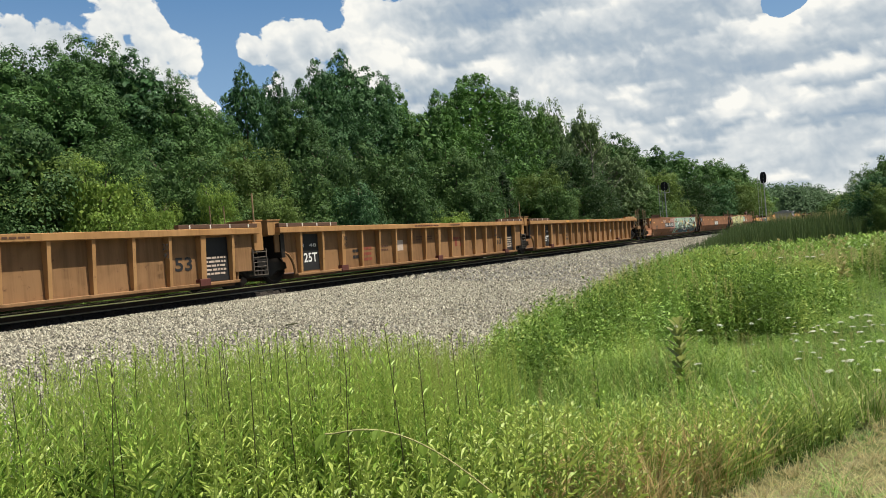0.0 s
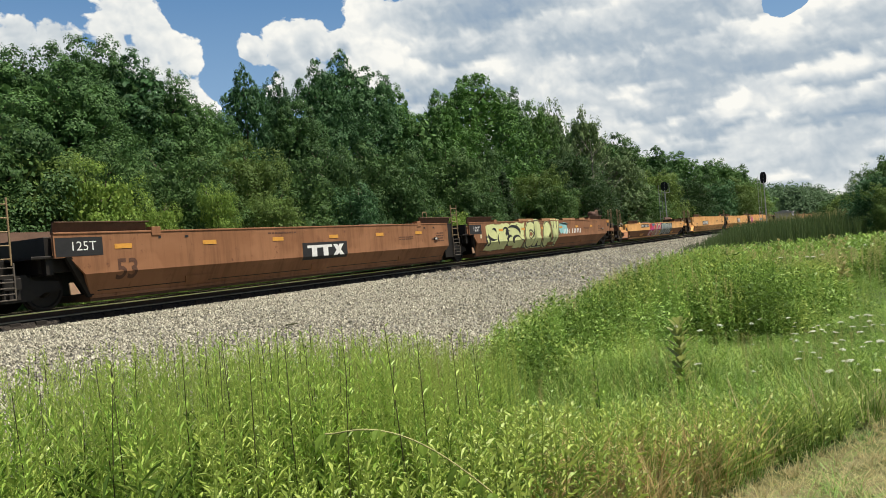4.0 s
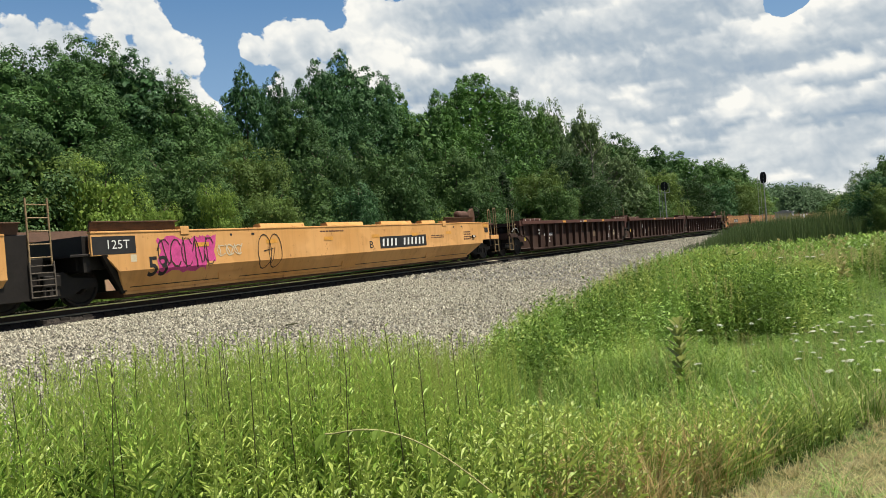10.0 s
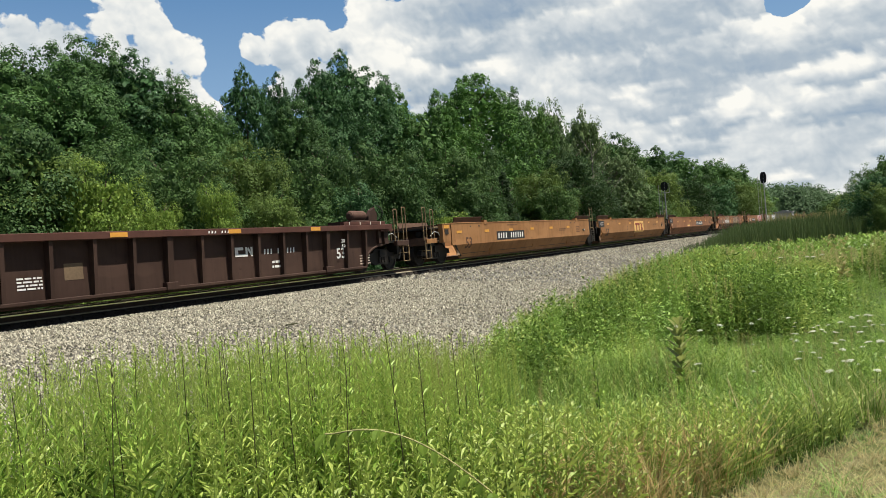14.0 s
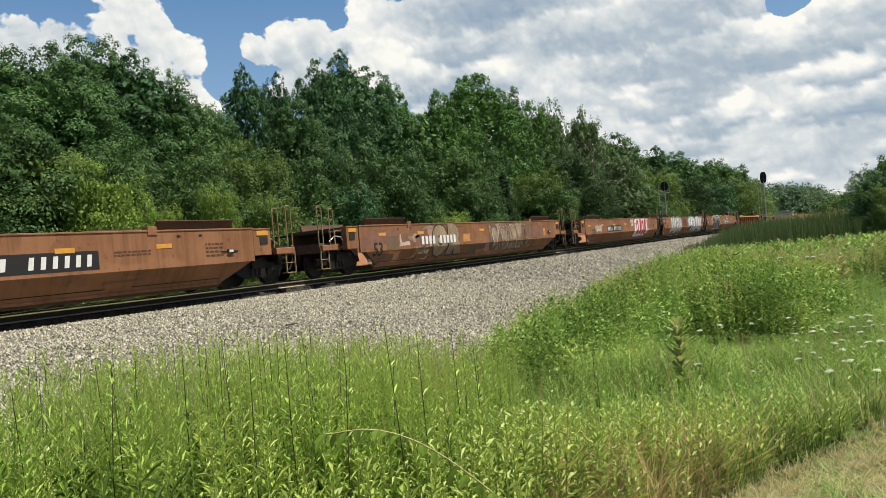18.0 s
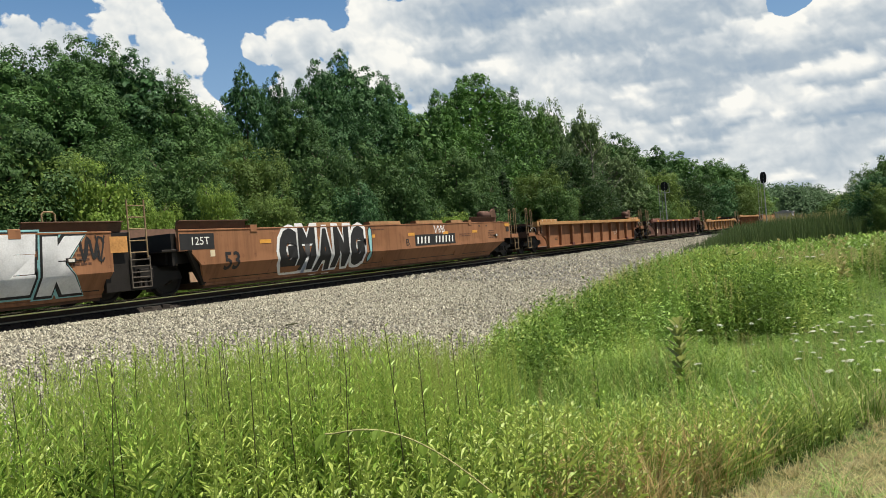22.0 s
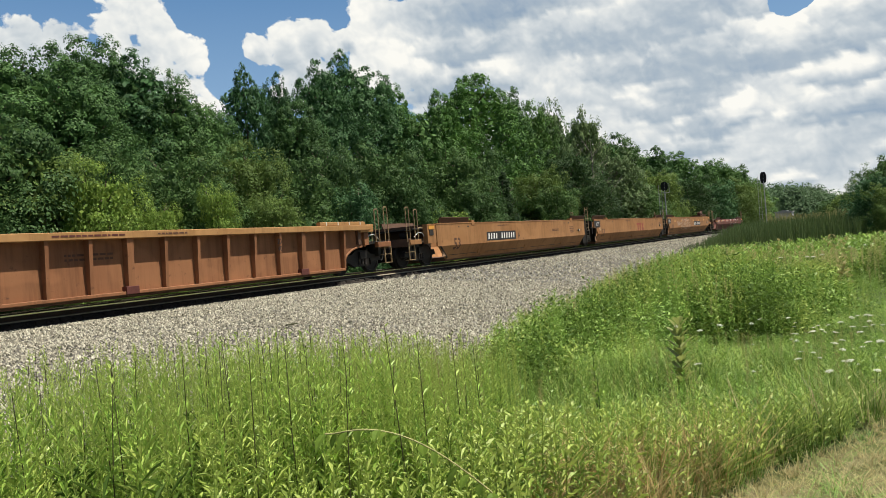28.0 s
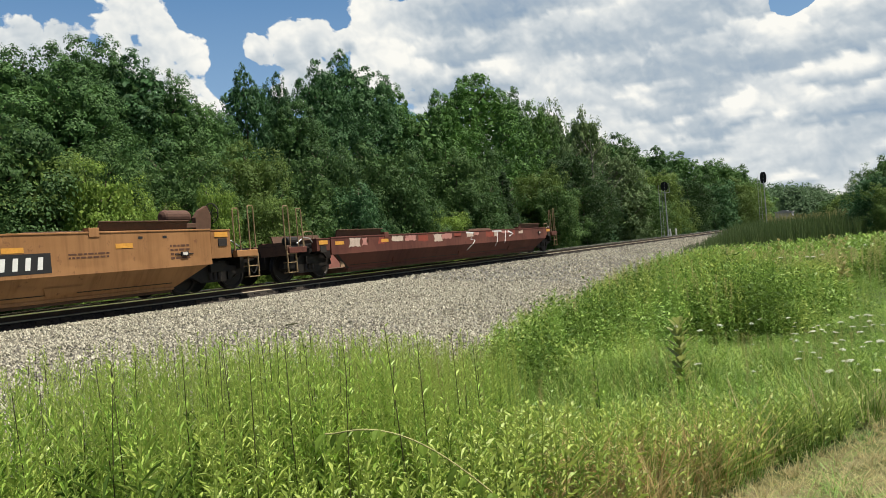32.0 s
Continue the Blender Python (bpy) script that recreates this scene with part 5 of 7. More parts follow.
L_WILLOW = leaf("grey_green_leaves", (0.076, 0.128, 0.049), (0.128, 0.196, 0.078), (0.178, 0.25, 0.105), 0.18, own=0.25)

SHAPES = {
    "oak": lambda t: 0.35 + 0.65 * math.sin(math.pi * min(1, 0.25 + 0.72 * t)) if t < 0.92 else 0.45,
    "tall": lambda t: 0.55 + 0.45 * math.sin(math.pi * (0.2 + 0.6 * t)) if t < 0.85 else 0.75 - 3.6 * (t - 0.85),
    "cone": lambda t: max(0.08, (1.0 - t ** 3) ** 0.6),
    "shrub": lambda t: 0.45 + 0.55 * math.sin(math.pi * min(1, 0.3 + 0.6 * t)),
    "conifer": lambda t: max(0.06, 1.0 - 0.95 * t),
}
# kind: prototype height, width, crown base, outline, clumps, leaves a clump, leaf size, material, label
KINDS = {
    "oak_far": (12.0, 8.0, 0.6, "oak", 22, 90, 0.34, L_OAK, "broad dark green tree deep in the wood"),
    "under": (5.0, 5.5, 0.0, "shrub", 14, 90, 0.22, L_TALL, "dark undergrowth bush in the wood's shade"),
    "near_oak": (11.0, 7.0, 0.5, "oak", 44, 700, 0.060, L_OAK, "broad dark green deciduous tree beyond the track"),
    "oak": (12.0, 8.0, 0.6, "oak", 34, 460, 0.092, L_OAK, "broad dark green deciduous tree beyond the track"),
    "tall": (14.0, 6.5, 0.8, "tall", 40, 560, 0.074, L_TALL, "tall narrow dark green tree in the tree line"),
    "cone": (14.0, 9.0, 0.8, "cone", 46, 400, 0.09, L_CONE, "tall pointed mid-green maple in the tree line"),
    "shrub": (6.5, 6.0, 0.0, "shrub", 15, 900, 0.056, L_SHRUB, "leafy green shrub at the wood's edge"),
    "pale": (6.0, 6.0, 0.0, "shrub", 14, 900, 0.054, L_PALE, "pale yellow-green shrub at the wood's edge"),
    "light": (12.0, 9.0, 0.4, "oak", 36, 360, 0.11, L_LIGHT, "broad mid-green tree in the far tree line"),
    "willow": (9.0, 8.0, 0.2, "oak", 30, 340, 0.085, L_WILLOW, "grey-green thin-leaved tree with bare twigs"),
    "dark": (8.0, 8.0, 0.0, "shrub", 26, 400, 0.10, L_TALL, "dark green shrub in the wood's shade"),
    "conifer": (6.5, 4.0, 0.0, "conifer", 30, 300, 0.062, L_SHRUB, "small pointed green sapling by the track"),
}


def trunk_mesh(height, width, name):
    g = Geo()
    r0 = 0.05 + height * 0.012
    zs = [-0.8, 0.0, height * 0.35, height * 0.65, height * 0.9]
    lean = [0, 0, 0.15, 0.05, 0.3]
    for i in range(4):
        g.tube((lean[i], 0, zs[i]), (lean[i + 1], 0.1 * i, zs[i + 1]), r0 * (1.1 - 0.22 * i), 8, r0 * (1.1 - 0.22 * (i + 1)))
    for i in range(11):
        z = height * (0.22 + 0.06 * i)
        a = i * 2.4
        l = width * 0.36 * (1 - 0.05 * i)
        q = (l * math.cos(a), l * math.sin(a), z + l * 0.55)
        g.tube((0.1, 0, z), q, r0 * 0.38, 6, r0 * 0.1)
        g.tube((q[0] * 0.6, q[1] * 0.6, z + l * 0.33), (q[0] * 0.6 + 0.5 * l * math.cos(a + 0.9), q[1] * 0.6 + 0.5 * l * math.sin(a + 0.9), z + l * 0.8), r0 * 0.18, 5, r0 * 0.05)
    return g.mesh(name, M_BARK)


PROTO = {}
for kname, (h, w, base, sh, nc, nl, ls, mat, lab) in KINDS.items():
    PROTO[kname] = []
    tm = trunk_mesh(h, w, "trunk")
    for var in range(2):
        v, f = crown(h, w, base, SHAPES[sh], nc, nl, ls, 1.9 if sh in ("shrub", "conifer") else 2.7)
        PROTO[kname].append((tm, big_mesh("crown", v, f, mat)))
KINDS["bright"] = KINDS["pale"][:7] + (L_BRIGHT, "bright yellow-green bush at the wood's edge")
PROTO["bright"] = []
for tm, cm in PROTO["pale"]:
    bright = cm.copy()
    bright.materials[0] = L_BRIGHT
    PROTO["bright"].append((tm, bright))
TREES = [0]


def tree(kind, x, y, height, width):
    h, w, lab = KINDS[kind][0], KINDS[kind][1], KINDS[kind][8]
    TREES[0] += 1
    i = TREES[0]
    ob = tagged(new("shrub" if kind in ("shrub", "pale", "bright", "dark", "under") else "tree"), lab, "shrub" if kind in ("shrub", "pale", "bright", "dark", "under") else "tree", "trees along the railway")
    tm, cm = PROTO[kind][i % 2]
    part("trunk", tm, None, ob)
    part("crown", cm, None, ob)
    ob.location = (x, y, float(ground_z(x, y)) - 0.1)
    ob.rotation_euler[2] = i * 2.399
    ob.scale = (width / w, width / w, (height + 0.4) / h)
    return ob


# the tall tree line beyond the track
tree("near_oak", 17.8, 15, 10.2, 8)
tree("near_oak", 20.6, 16, 11.7, 7.5)
tree("near_oak", 20.3, 13, 10.5, 7)
tree("near_oak", 24.8, 17, 12.9, 7)
tree("tall", 25.4, 15, 12.0, 6)
tree("near_oak", 26.1, 14, 11.0, 6.5)
tree("near_oak", 27.1, 13, 9.6, 6)
tree("near_oak", 32.0, 17, 10.4, 6)
tree("tall", 35.3, 17, 13.2, 4.2)
tree("tall", 38.2, 17, 13.2, 3.6)
tree("near_oak", 37.5, 15, 11.2, 6)
tree("tall", 41.5, 16, 14.5, 5.5)
tree("tall", 45.3, 17, 15.9, 6.5)
tree("tall", 49.1, 17, 15.5, 7)
tree("cone", 53.9, 18, 14.8, 7)
tree("oak", 52.6, 15, 12.6, 8)
tree("cone", 56.6, 15, 14.4, 8)
tree("cone", 63.2, 15, 17.2, 12)
tree("oak", 75.4, 17, 17.6, 7)
tree("light", 79.0, 16, 16.5, 8)
tree("willow", 84.3, 16, 17.4, 7)
tree("willow", 92.0, 14, 17.1, 7)
tree("light", 97.3, 18, 16.6, 9)
tree("oak", 102.2, 15, 15.0, 9)
tree("light", 118.9, 17, 16.0, 10)
tree("oak", 132.4, 16, 15.4, 11)
tree("oak", 152.3, 16, 16.0, 12)
tree("oak", 181.5, 16, 16.4, 12)
tree("light", 191.9, 14, 16.4, 12)
tree("light", 206.8, 13, 16.0, 13)
tree("light", 245.4, 14, 14.3, 14)
# the second row closing the wood behind
for i in range(34):
    xx = 8 + i * 5.2 + 2.0 * math.sin(i * 1.9)
    tree("oak_far", xx, 23 + 3 * math.sin(i * 2.7), 7.5 + min(4.0, 0.035 * xx) + 1.2 * math.sin(i * 1.3), 8.0)
# undergrowth skirting the wood
for i in range(46):
    xx = 10 + i * 3.1 + 1.2 * math.sin(i * 2.1)
    tree("under", xx, 11.5 + 1.5 * math.sin(i * 1.7), 4.2 + 0.9 * math.sin(i * 2.9), 5.5)
# shrubs at the wood's edge
tree("shrub", 14.6, 8, 7.0, 6)
tree("shrub", 13.5, 8, 6.4, 6)
tree("pale", 15.2, 7.5, 6.0, 5.5)
tree("shrub", 16.5, 8, 5.9, 5)
tree("shrub", 18.6, 9, 6.3, 6)
tree("bright", 16.0, 5.5, 5.0, 4.0)
tree("bright", 17.9, 5.2, 3.9, 2.6)
tree("shrub", 22.1, 9, 6.5, 6)
tree("shrub", 22.1, 7.5, 5.5, 5)
tree("pale", 26.0, 9, 6.9, 6)
tree("bright", 21.2, 5.6, 4.7, 2.4)
tree("pale", 24.2, 5.6, 4.5, 3.8)
tree("shrub", 28.3, 8, 6.2, 6)
tree("shrub", 32.1, 9, 7.5, 6)
# dark leaf colour here stands for the shade in a gap between trees
tree("dark", 31.2, 6.5, 5.0, 4)
tree("shrub", 37.5, 9, 8.0, 7)
tree("shrub", 37.0, 7, 6.2, 5)
tree("bright", 39.6, 6, 3.6, 4.0)
tree("shrub", 47.1, 9, 8.5, 7)
tree("shrub", 46.1, 6.5, 5.5, 5)
tree("conifer", 51.0, 7, 6.5, 4)
tree("shrub", 52.7, 10, 8.9, 7)
tree("pale", 62.6, 9, 7.8, 8)
tree("shrub", 61.2, 7, 6.0, 6)
tree("shrub", 73.1, 10, 10.6, 9)
tree("shrub", 68.7, 7, 6.7, 7)
tree("willow", 87.5, 9, 11.0, 9)
tree("shrub", 90.8, 7.5, 7.6, 8)
tree("pale", 106.0, 9, 9.9, 9)
tree("shrub", 126.4, 9, 10.0, 10)
tree("dark", 143.1, 8, 9.6, 10)
tree("pale", 169.8, 8, 10.6, 12)
tree("pale", 190.8, 8, 10.0, 12)
# trees and bushes closing the view past the shed
for x, y, h, w, k in ((46.5, -17.0, 3.7, 4.2, "dark"), (43.0, -17.5, 2.9, 3.2, "pale"), (52.0, -18.4, 5.0, 5.5, "shrub"), (56.0, -17.6, 4.0, 4.5, "shrub"), (72, -17.6, 5.4, 6, "shrub"), (66, -16.9, 4.2, 4.6, "pale"), (60, -17.0, 3.3, 3.6, "dark"), (82, -16.0, 4.0, 5, "pale"), (80, -19.5, 5.5, 7, "shrub"), (100, -15.5, 3.8, 6, "shrub"), (118, -14.0, 4.2, 8, "pale"), (135, -12.0, 4.4, 9, "shrub")):
    tree(k, x, y, h, w)

# far woods
def far_woods(name, spots, label):
    P, N, S = [], [], []
    for x, y, h, w in spots:
        k = 2100
        d = rng.normal(size=(k, 3))
        d[:, 2] = np.abs(d[:, 2])
        d /= np.linalg.norm(d, axis=1, keepdims=True)
        P.append(np.array([x, y, -1.0]) + d * np.array([w, w, h + 1]) * (rng.uniform(0.82, 1.0, (k, 1)) * (1 + 0.12 * np.sin(5 * d[:, :1] + x) * np.sin(6 * d[:, 2:] + y))))
        N.append(d + rng.normal(0, 0.35, d.shape))
        S.append(rng.uniform(0.22, 0.55, k))
    N = np.concatenate(N)
    v, f = leaf_quads(np.concatenate(P), N / np.linalg.norm(N, axis=1, keepdims=True), np.concatenate(S))
    return tagged(new(name, big_mesh(name, v, f, L_FAR)), label, "woods", kind="stuff")


# lightened, cooler leaf colours carry the haze of distance
L_FAR = leaf("hazed_far_leaves", (0.062, 0.119, 0.056), (0.090, 0.160, 0.072), (0.131, 0.200, 0.100), 0.2)
spots = []
for i in range(44):
    az = 7.6 - 11.0 * i / 43 + 0.25 * math.sin(i * 2.1)
    dist = 315 + 26 * math.sin(i * 3.3)
    tall = float(np.interp(az, [-3.5, 0.0, 1.5, 2.6, 3.6, 5.5, 7.6], [6.0, 6.0, 7.6, 10.6, 13.4, 14.2, 14.6])) * dist / 315 + 0.9 * math.sin(i * 1.7)
    spots.append((dist * math.cos(radians(az)), -16.42 + dist * math.sin(radians(az)), tall, 6.5 + 1.5 * math.sin(i * 2.9)))
far_woods("far_woods", spots, "green woods closing the view along the line, haze in their colour")
spots = [(215 + i * 9, 20 + 6 * math.sin(i), 13 + 2 * math.sin(i * 2.3), 7) for i in range(12)]
far_woods("far_woods", spots, "green woods behind the tall signal")


# ---- weeds and grass ----
def blade(h, lean, az, w, base=(0, 0)):
    """A bent blade of two quads."""
    c, s = math.cos(az), math.sin(az)
    px, py = -s * w, c * w
    x0, y0 = base
    pts = []
    for t, k in ((0, 1), (0.55, 0.8), (1.0, 0.12)):
        o = lean * t * t
        pts += [(x0 + c * o + px * k, y0 + s * o + py * k, h * t), (x0 + c * o - px * k, y0 + s * o - py * k, h * t)]
    return pts, [(0, 1, 3, 2), (2, 3, 5, 4)]


def join(items):
    V, Fs, n = [], [], 0
    for v, f in items:
        V += list(v)
        Fs += [tuple(i + n for i in q) for q in f]
        n += len(v)
    return np.array(V), np.array(Fs)


def stalk(leaves, length, h=1.0, spread=0.5, stem=0.005, from_=0.12, slim=0.16, top_small=0.35, foot=0.0):
    """An upright weed: a thin stem with narrow leaves all the way up."""
    it = []
    for a in (0.3, 1.87):
        c, s = math.cos(a) * stem, math.sin(a) * stem
        it.append(([(-c, -s, h * foot), (c, s, h * foot), (c * 0.5, s * 0.5, h), (-c * 0.5, -s * 0.5, h)], [(0, 1, 2), (0, 2, 3)]))
    for i in range(leaves):
        t = from_ + (1 - from_) * (i + 0.5) / leaves
        az = i * 2.4 + rng.normal(0, 0.3)
        l = length * (1 - (1 - top_small) * t) * rng.uniform(0.75, 1.2)
        up = rng.uniform(0.35, 1.25) * (0.6 + 0.6 * t)
        c, s = math.cos(az), math.sin(az)
        z = h * t
        w = l * slim
        dro = -0.15 * l
        it.append(([(0, 0, z), (c * l * 0.5 * spread * 2 - s * w, s * l * 0.5 * spread * 2 + c * w, z + up * l * 0.55 + w * 0.5), (c * l * spread * 2, s * l * spread * 2, z + up * l + dro), (c * l * 0.5 * spread * 2 + s * w, s * l * 0.5 * spread * 2 - c * w, z + up * l * 0.55 + w * 0.6)], [(0, 1, 2), (0, 2, 3)]))
    return join(it)


def tuft(n, h, lean, w=0.008):
    it = []
    for i in range(n):
        it.append(blade(h * rng.uniform(0.55, 1.1), lean * rng.uniform(0.2, 1.2), rng.uniform(0, 6.28), w, tuple(rng.normal(0, 0.035, 2))))
    return join(it)


W_STALK = leaf("goldenrod_leaves", (0.137, 0.230, 0.037), (0.296, 0.459, 0.078), (0.496, 0.620, 0.158), 0.2, 0.45, 0.3)
W_PALETIP = leaf("pale_weed_tips", (0.27, 0.36, 0.08), (0.38, 0.48, 0.11), (0.50, 0.58, 0.18), 0.3)
W_BUSHY = leaf("weed_leaves", (0.099, 0.189, 0.032), (0.218, 0.368, 0.068), (0.373, 0.533, 0.123), 0.2, 0.45, 0.3)
W_GRASS = leaf("green_grass", (0.081, 0.162, 0.029), (0.173, 0.315, 0.059), (0.291, 0.439, 0.121), 0.2, 0.45, 0.3)
W_DRY = leaf("dry_grass", (0.29, 0.25, 0.12), (0.43, 0.375, 0.19), (0.58, 0.51, 0.29), 0.3)
W_DEAD = leaf("brown_dead_stalks", (0.30, 0.21, 0.085), (0.46, 0.34, 0.15), (0.62, 0.48, 0.24), 0.3)
W_REED = leaf("reed_leaves", (0.061, 0.111, 0.039), (0.093, 0.156, 0.051), (0.164, 0.215, 0.086), 0.25)


def field(name, label, protos, count, region, height, material, dist=(0, 999)):
    """Scatters weeds over a region given by its bounds and a test."""
    x0, x1, y0, y1, test = region
    x, y = rng.uniform(x0, x1, count * 3), rng.uniform(y0, y1, count * 3)
    d = np.hypot(x, y + 16.42)
    ok = test(x, y) & (d > dist[0]) & (d < dist[1])
    x, y, d = x[ok][:count], y[ok][:count], d[ok][:count]
    z = ground_z(x, y)
    V, Fs, n = [], [], 0
    which = rng.integers(0, len(protos), len(x))
    hh = height(x, y, d)
    for k, (pv, pf) in enumerate(protos):
        m = which == k
        if not m.any():
            continue
        c = int(m.sum())
        wid = np.maximum(0.5, np.minimum(1.1, hh[m] * 1.1))
        sc = np.stack([wid, wid, hh[m]], 1)
        v, f = scatter(pv, pf, np.stack([x[m], y[m], z[m] - 0.02], 1), sc, rng.uniform(0, 6.28, c), rng.normal(0, 0.07, (c, 2)))
        V.append(v)
        Fs.append(f + n)
        n += len(v)
    return tagged(new(name, big_mesh(name, np.concatenate(V), np.concatenate(Fs), material)), label, "weeds", kind="stuff")


def path_side(x, y):
    """True off the mown path."""
    return y > -15.35 - 0.45 * (x - 4.57)


STALKS = [stalk(62, 0.092, slim=0.095, spread=0.36, top_small=0.4, stem=0.0018, from_=0.05) for i in range(6)] + [stalk(46, 0.115, stem=0.0024, slim=0.11, spread=0.40, top_small=0.3) for i in range(2)]
def bushlet(n, size, slim):
    """A leafy dome of small pointed leaves on a few stems."""
    d = rng.normal(size=(n, 3))
    d[:, 2] = np.abs(d[:, 2]) + 0.1
    d /= np.linalg.norm(d, axis=1, keepdims=True)
    lump = 1 + 0.22 * np.sin(4 * np.arctan2(d[:, 1], d[:, 0]) + rng.uniform(0, 6)) * np.sin(5 * d[:, 2] + rng.uniform(0, 6))
    p = d * np.array([0.36, 0.36, 0.95]) * (lump * rng.uniform(0.6, 1.05, n))[:, None]
    nn = d * 0.7 + rng.normal(0, 0.7, d.shape) + np.array([0, 0, 0.3])
    v, f = leaf_quads(p, nn / np.linalg.norm(nn, axis=1, keepdims=True), size * rng.uniform(0.6, 1.3, n), slim)
    return v, f


BUSHY = [stalk(38, 0.082, spread=0.55, slim=0.15, from_=0.12, top_small=0.5) for i in range(5)]
DOMES = [bushlet(145, 0.036, 0.36) for i in range(3)] + [bushlet(160, 0.036, 0.24) for i in range(3)]
CLUMP = [join([stalk(12, 0.24, spread=0.6, slim=0.26, from_=0.25, h=rng.uniform(0.7, 1.0)) for q in range(3)]) for i in range(4)]
TUFTS = [tuft(8, 0.9, 0.75, 0.0065) for i in range(6)]
REEDS = [tuft(7, 1.0, 0.15, 0.014) for i in range(4)]


def weed_line(x, y):
    """How far below eye level the weed tops stay, per 1331 parts of their distance; lower towards the open bank."""
    fx, fy = math.cos(VIEW), math.sin(VIEW)
    a, b = x * fx + (y + 16.42) * fy, x * fy - (y + 16.42) * fx
    return 150 + 115 * np.clip(b / np.maximum(a, 0.3), -0.7, 0.7)


def tall_zone(x, y):
    return (y < -11.5 + 0.3 * np.sin(x * 1.7)) & path_side(x, y) & (np.degrees(np.arctan2(y + 16.42, x)) > 28 + 4 * np.sin(x * 2.1))


def mixed_zone(x, y):
    a = np.degrees(np.arctan2(y + 16.42, x))
    return path_side(x, y) & (a < 34) & (y < -11.9)


def bush_zone(x, y):
    return (y < np.minimum(-11.6 + 0.15 * (x - 9.0), -9.2) + 0.3 * np.sin(x * 1.1)) & (y > -14.3 - 0.42 * (x - 9.25) + 0.3 * np.sin(x * 2)) & (x + 0.9 * (y + 12.4) > 7.0 + 0.3 * np.sin(y * 3))


def bank_cap(x, y):
    """The bank's weeds grow taller away from the stones."""
    fx, fy = math.cos(VIEW), math.sin(VIEW)
    a, b = x * fx + (y + 16.42) * fy, x * fy - (y + 16.42) * fx
    w = np.interp(b / a, [-0.05, 0.005, 0.056, 0.145, 0.26, 0.39], [205, 182, 134, 79, 42, 34])
    return np.maximum(0.18, 1.62 - a * w / 1331)


def grass_zone(x, y):
    return path_side(x, y) & (y < -14.0 - 0.42 * (x - 9.25))


def lumpy(x, y, lo, hi):
    rim = np.minimum(np.minimum(-11.8 + 0.15 * (x - 9.0), -9.2) - y, y + 14.3 + 0.42 * (x - 9.25))
    rim = 0.45 + 0.55 * smooth_step(-0.2, 1.3, rim)
    h = rim * (lo + (hi - lo) * smooth_step(0.3, 0.7, fbm(x * 0.55 + 40, y * 0.7 + 40, 31, 3)) * rng.uniform(0.7, 1.1, len(x)))
    return np.minimum(h, np.where(x < 44, bank_cap(x, y) * (1.04 - 0.32 * rng.random(len(x)) ** 2), 9))



# Dark weed leaves; in the gaps their colour holds the shade between plants.
W_DARKER = leaf("dark_and_gap_shade_weeds", (0.049, 0.098, 0.015), (0.077, 0.140, 0.022), (0.120, 0.190, 0.035), 0.4)
W_STRAW = leaf("straw_coloured_weeds", (0.26, 0.25, 0.10), (0.36, 0.34, 0.14), (0.46, 0.42, 0.20), 0.4)
field("tall_weeds", "tall bright green leafy weeds with thin dark stems", STALKS, 1900, (-0.5, 8.6, -16.2, -9.4, lambda x, y: tall_zone(x, y) & (fbm(x * 2.2 + 11, y * 2.2 + 23, 29, 3) > 0.40)), lambda x, y, d: np.clip(1.6 - d * (weed_line(x, y) + rng.exponential(75, len(d))) / 1331, 0.3, 1.25), W_STALK, (1.7, 10))
BROAD = [stalk(20, 0.14, spread=0.52, slim=0.22, from_=0.2) for i in range(4)]
W_YELLOW = leaf("yellow_green_weeds", (0.163, 0.228, 0.041), (0.329, 0.437, 0.087), (0.508, 0.597, 0.157), 0.2, 0.45, 0.3)
field("mixed_weeds", "mixed yellow-green broad-leaved weeds near the path", BROAD, 900, (2, 9, -16.5, -11.9, mixed_zone), lambda x, y, d: np.clip(1.6 - d * (250 + rng.exponential(50, len(d))) / 1331, 0.15, 0.85), W_YELLOW, (2.4, 7))
field("mixed_weeds", "mixed green leafy weeds near the path", STALKS, 750, (2, 9, -16.5, -11.9, mixed_zone), lambda x, y, d: np.clip(1.6 - d * (262 + rng.exponential(50, len(d))) / 1331, 0.15, 0.85), W_BUSHY, (2.4, 8))
FRONT = [stalk(48, 0.115, slim=0.115, spread=0.58, top_small=0.45, stem=0.002, from_=0.05) for i in range(5)]
field("tall_weeds", "bright feathery weeds standing in front", FRONT, 520, (-0.5, 5.0, -16.2, -12.0, lambda x, y: tall_zone(x, y) & (fbm(x * 2.6 + 31, y * 2.6 + 3, 49, 3) > 0.47)), lambda x, y, d: np.clip(1.6 - d * (weed_line(x, y) + 90 + rng.exponential(80, len(d))) / 1331, 0.3, 1.1), W_YELLOW, (1.6, 4.2))
# The next two fields are darkened to stand for shade low between stalks.
field("tall_weeds", "dark leaves between the stalks, shade of the gaps in their colour", DOMES, 420, (-0.5, 8.6, -16.2, -9.4, lambda x, y: tall_zone(x, y) & (np.degrees(np.arctan2(y + 16.42, x)) > 46)), lambda x, y, d: np.clip(1.5 - d * (weed_line(x, y) + 95 + rng.exponential(60, len(d))) / 1331, 0.2, 0.8), W_DARKER, (1.9, 9))
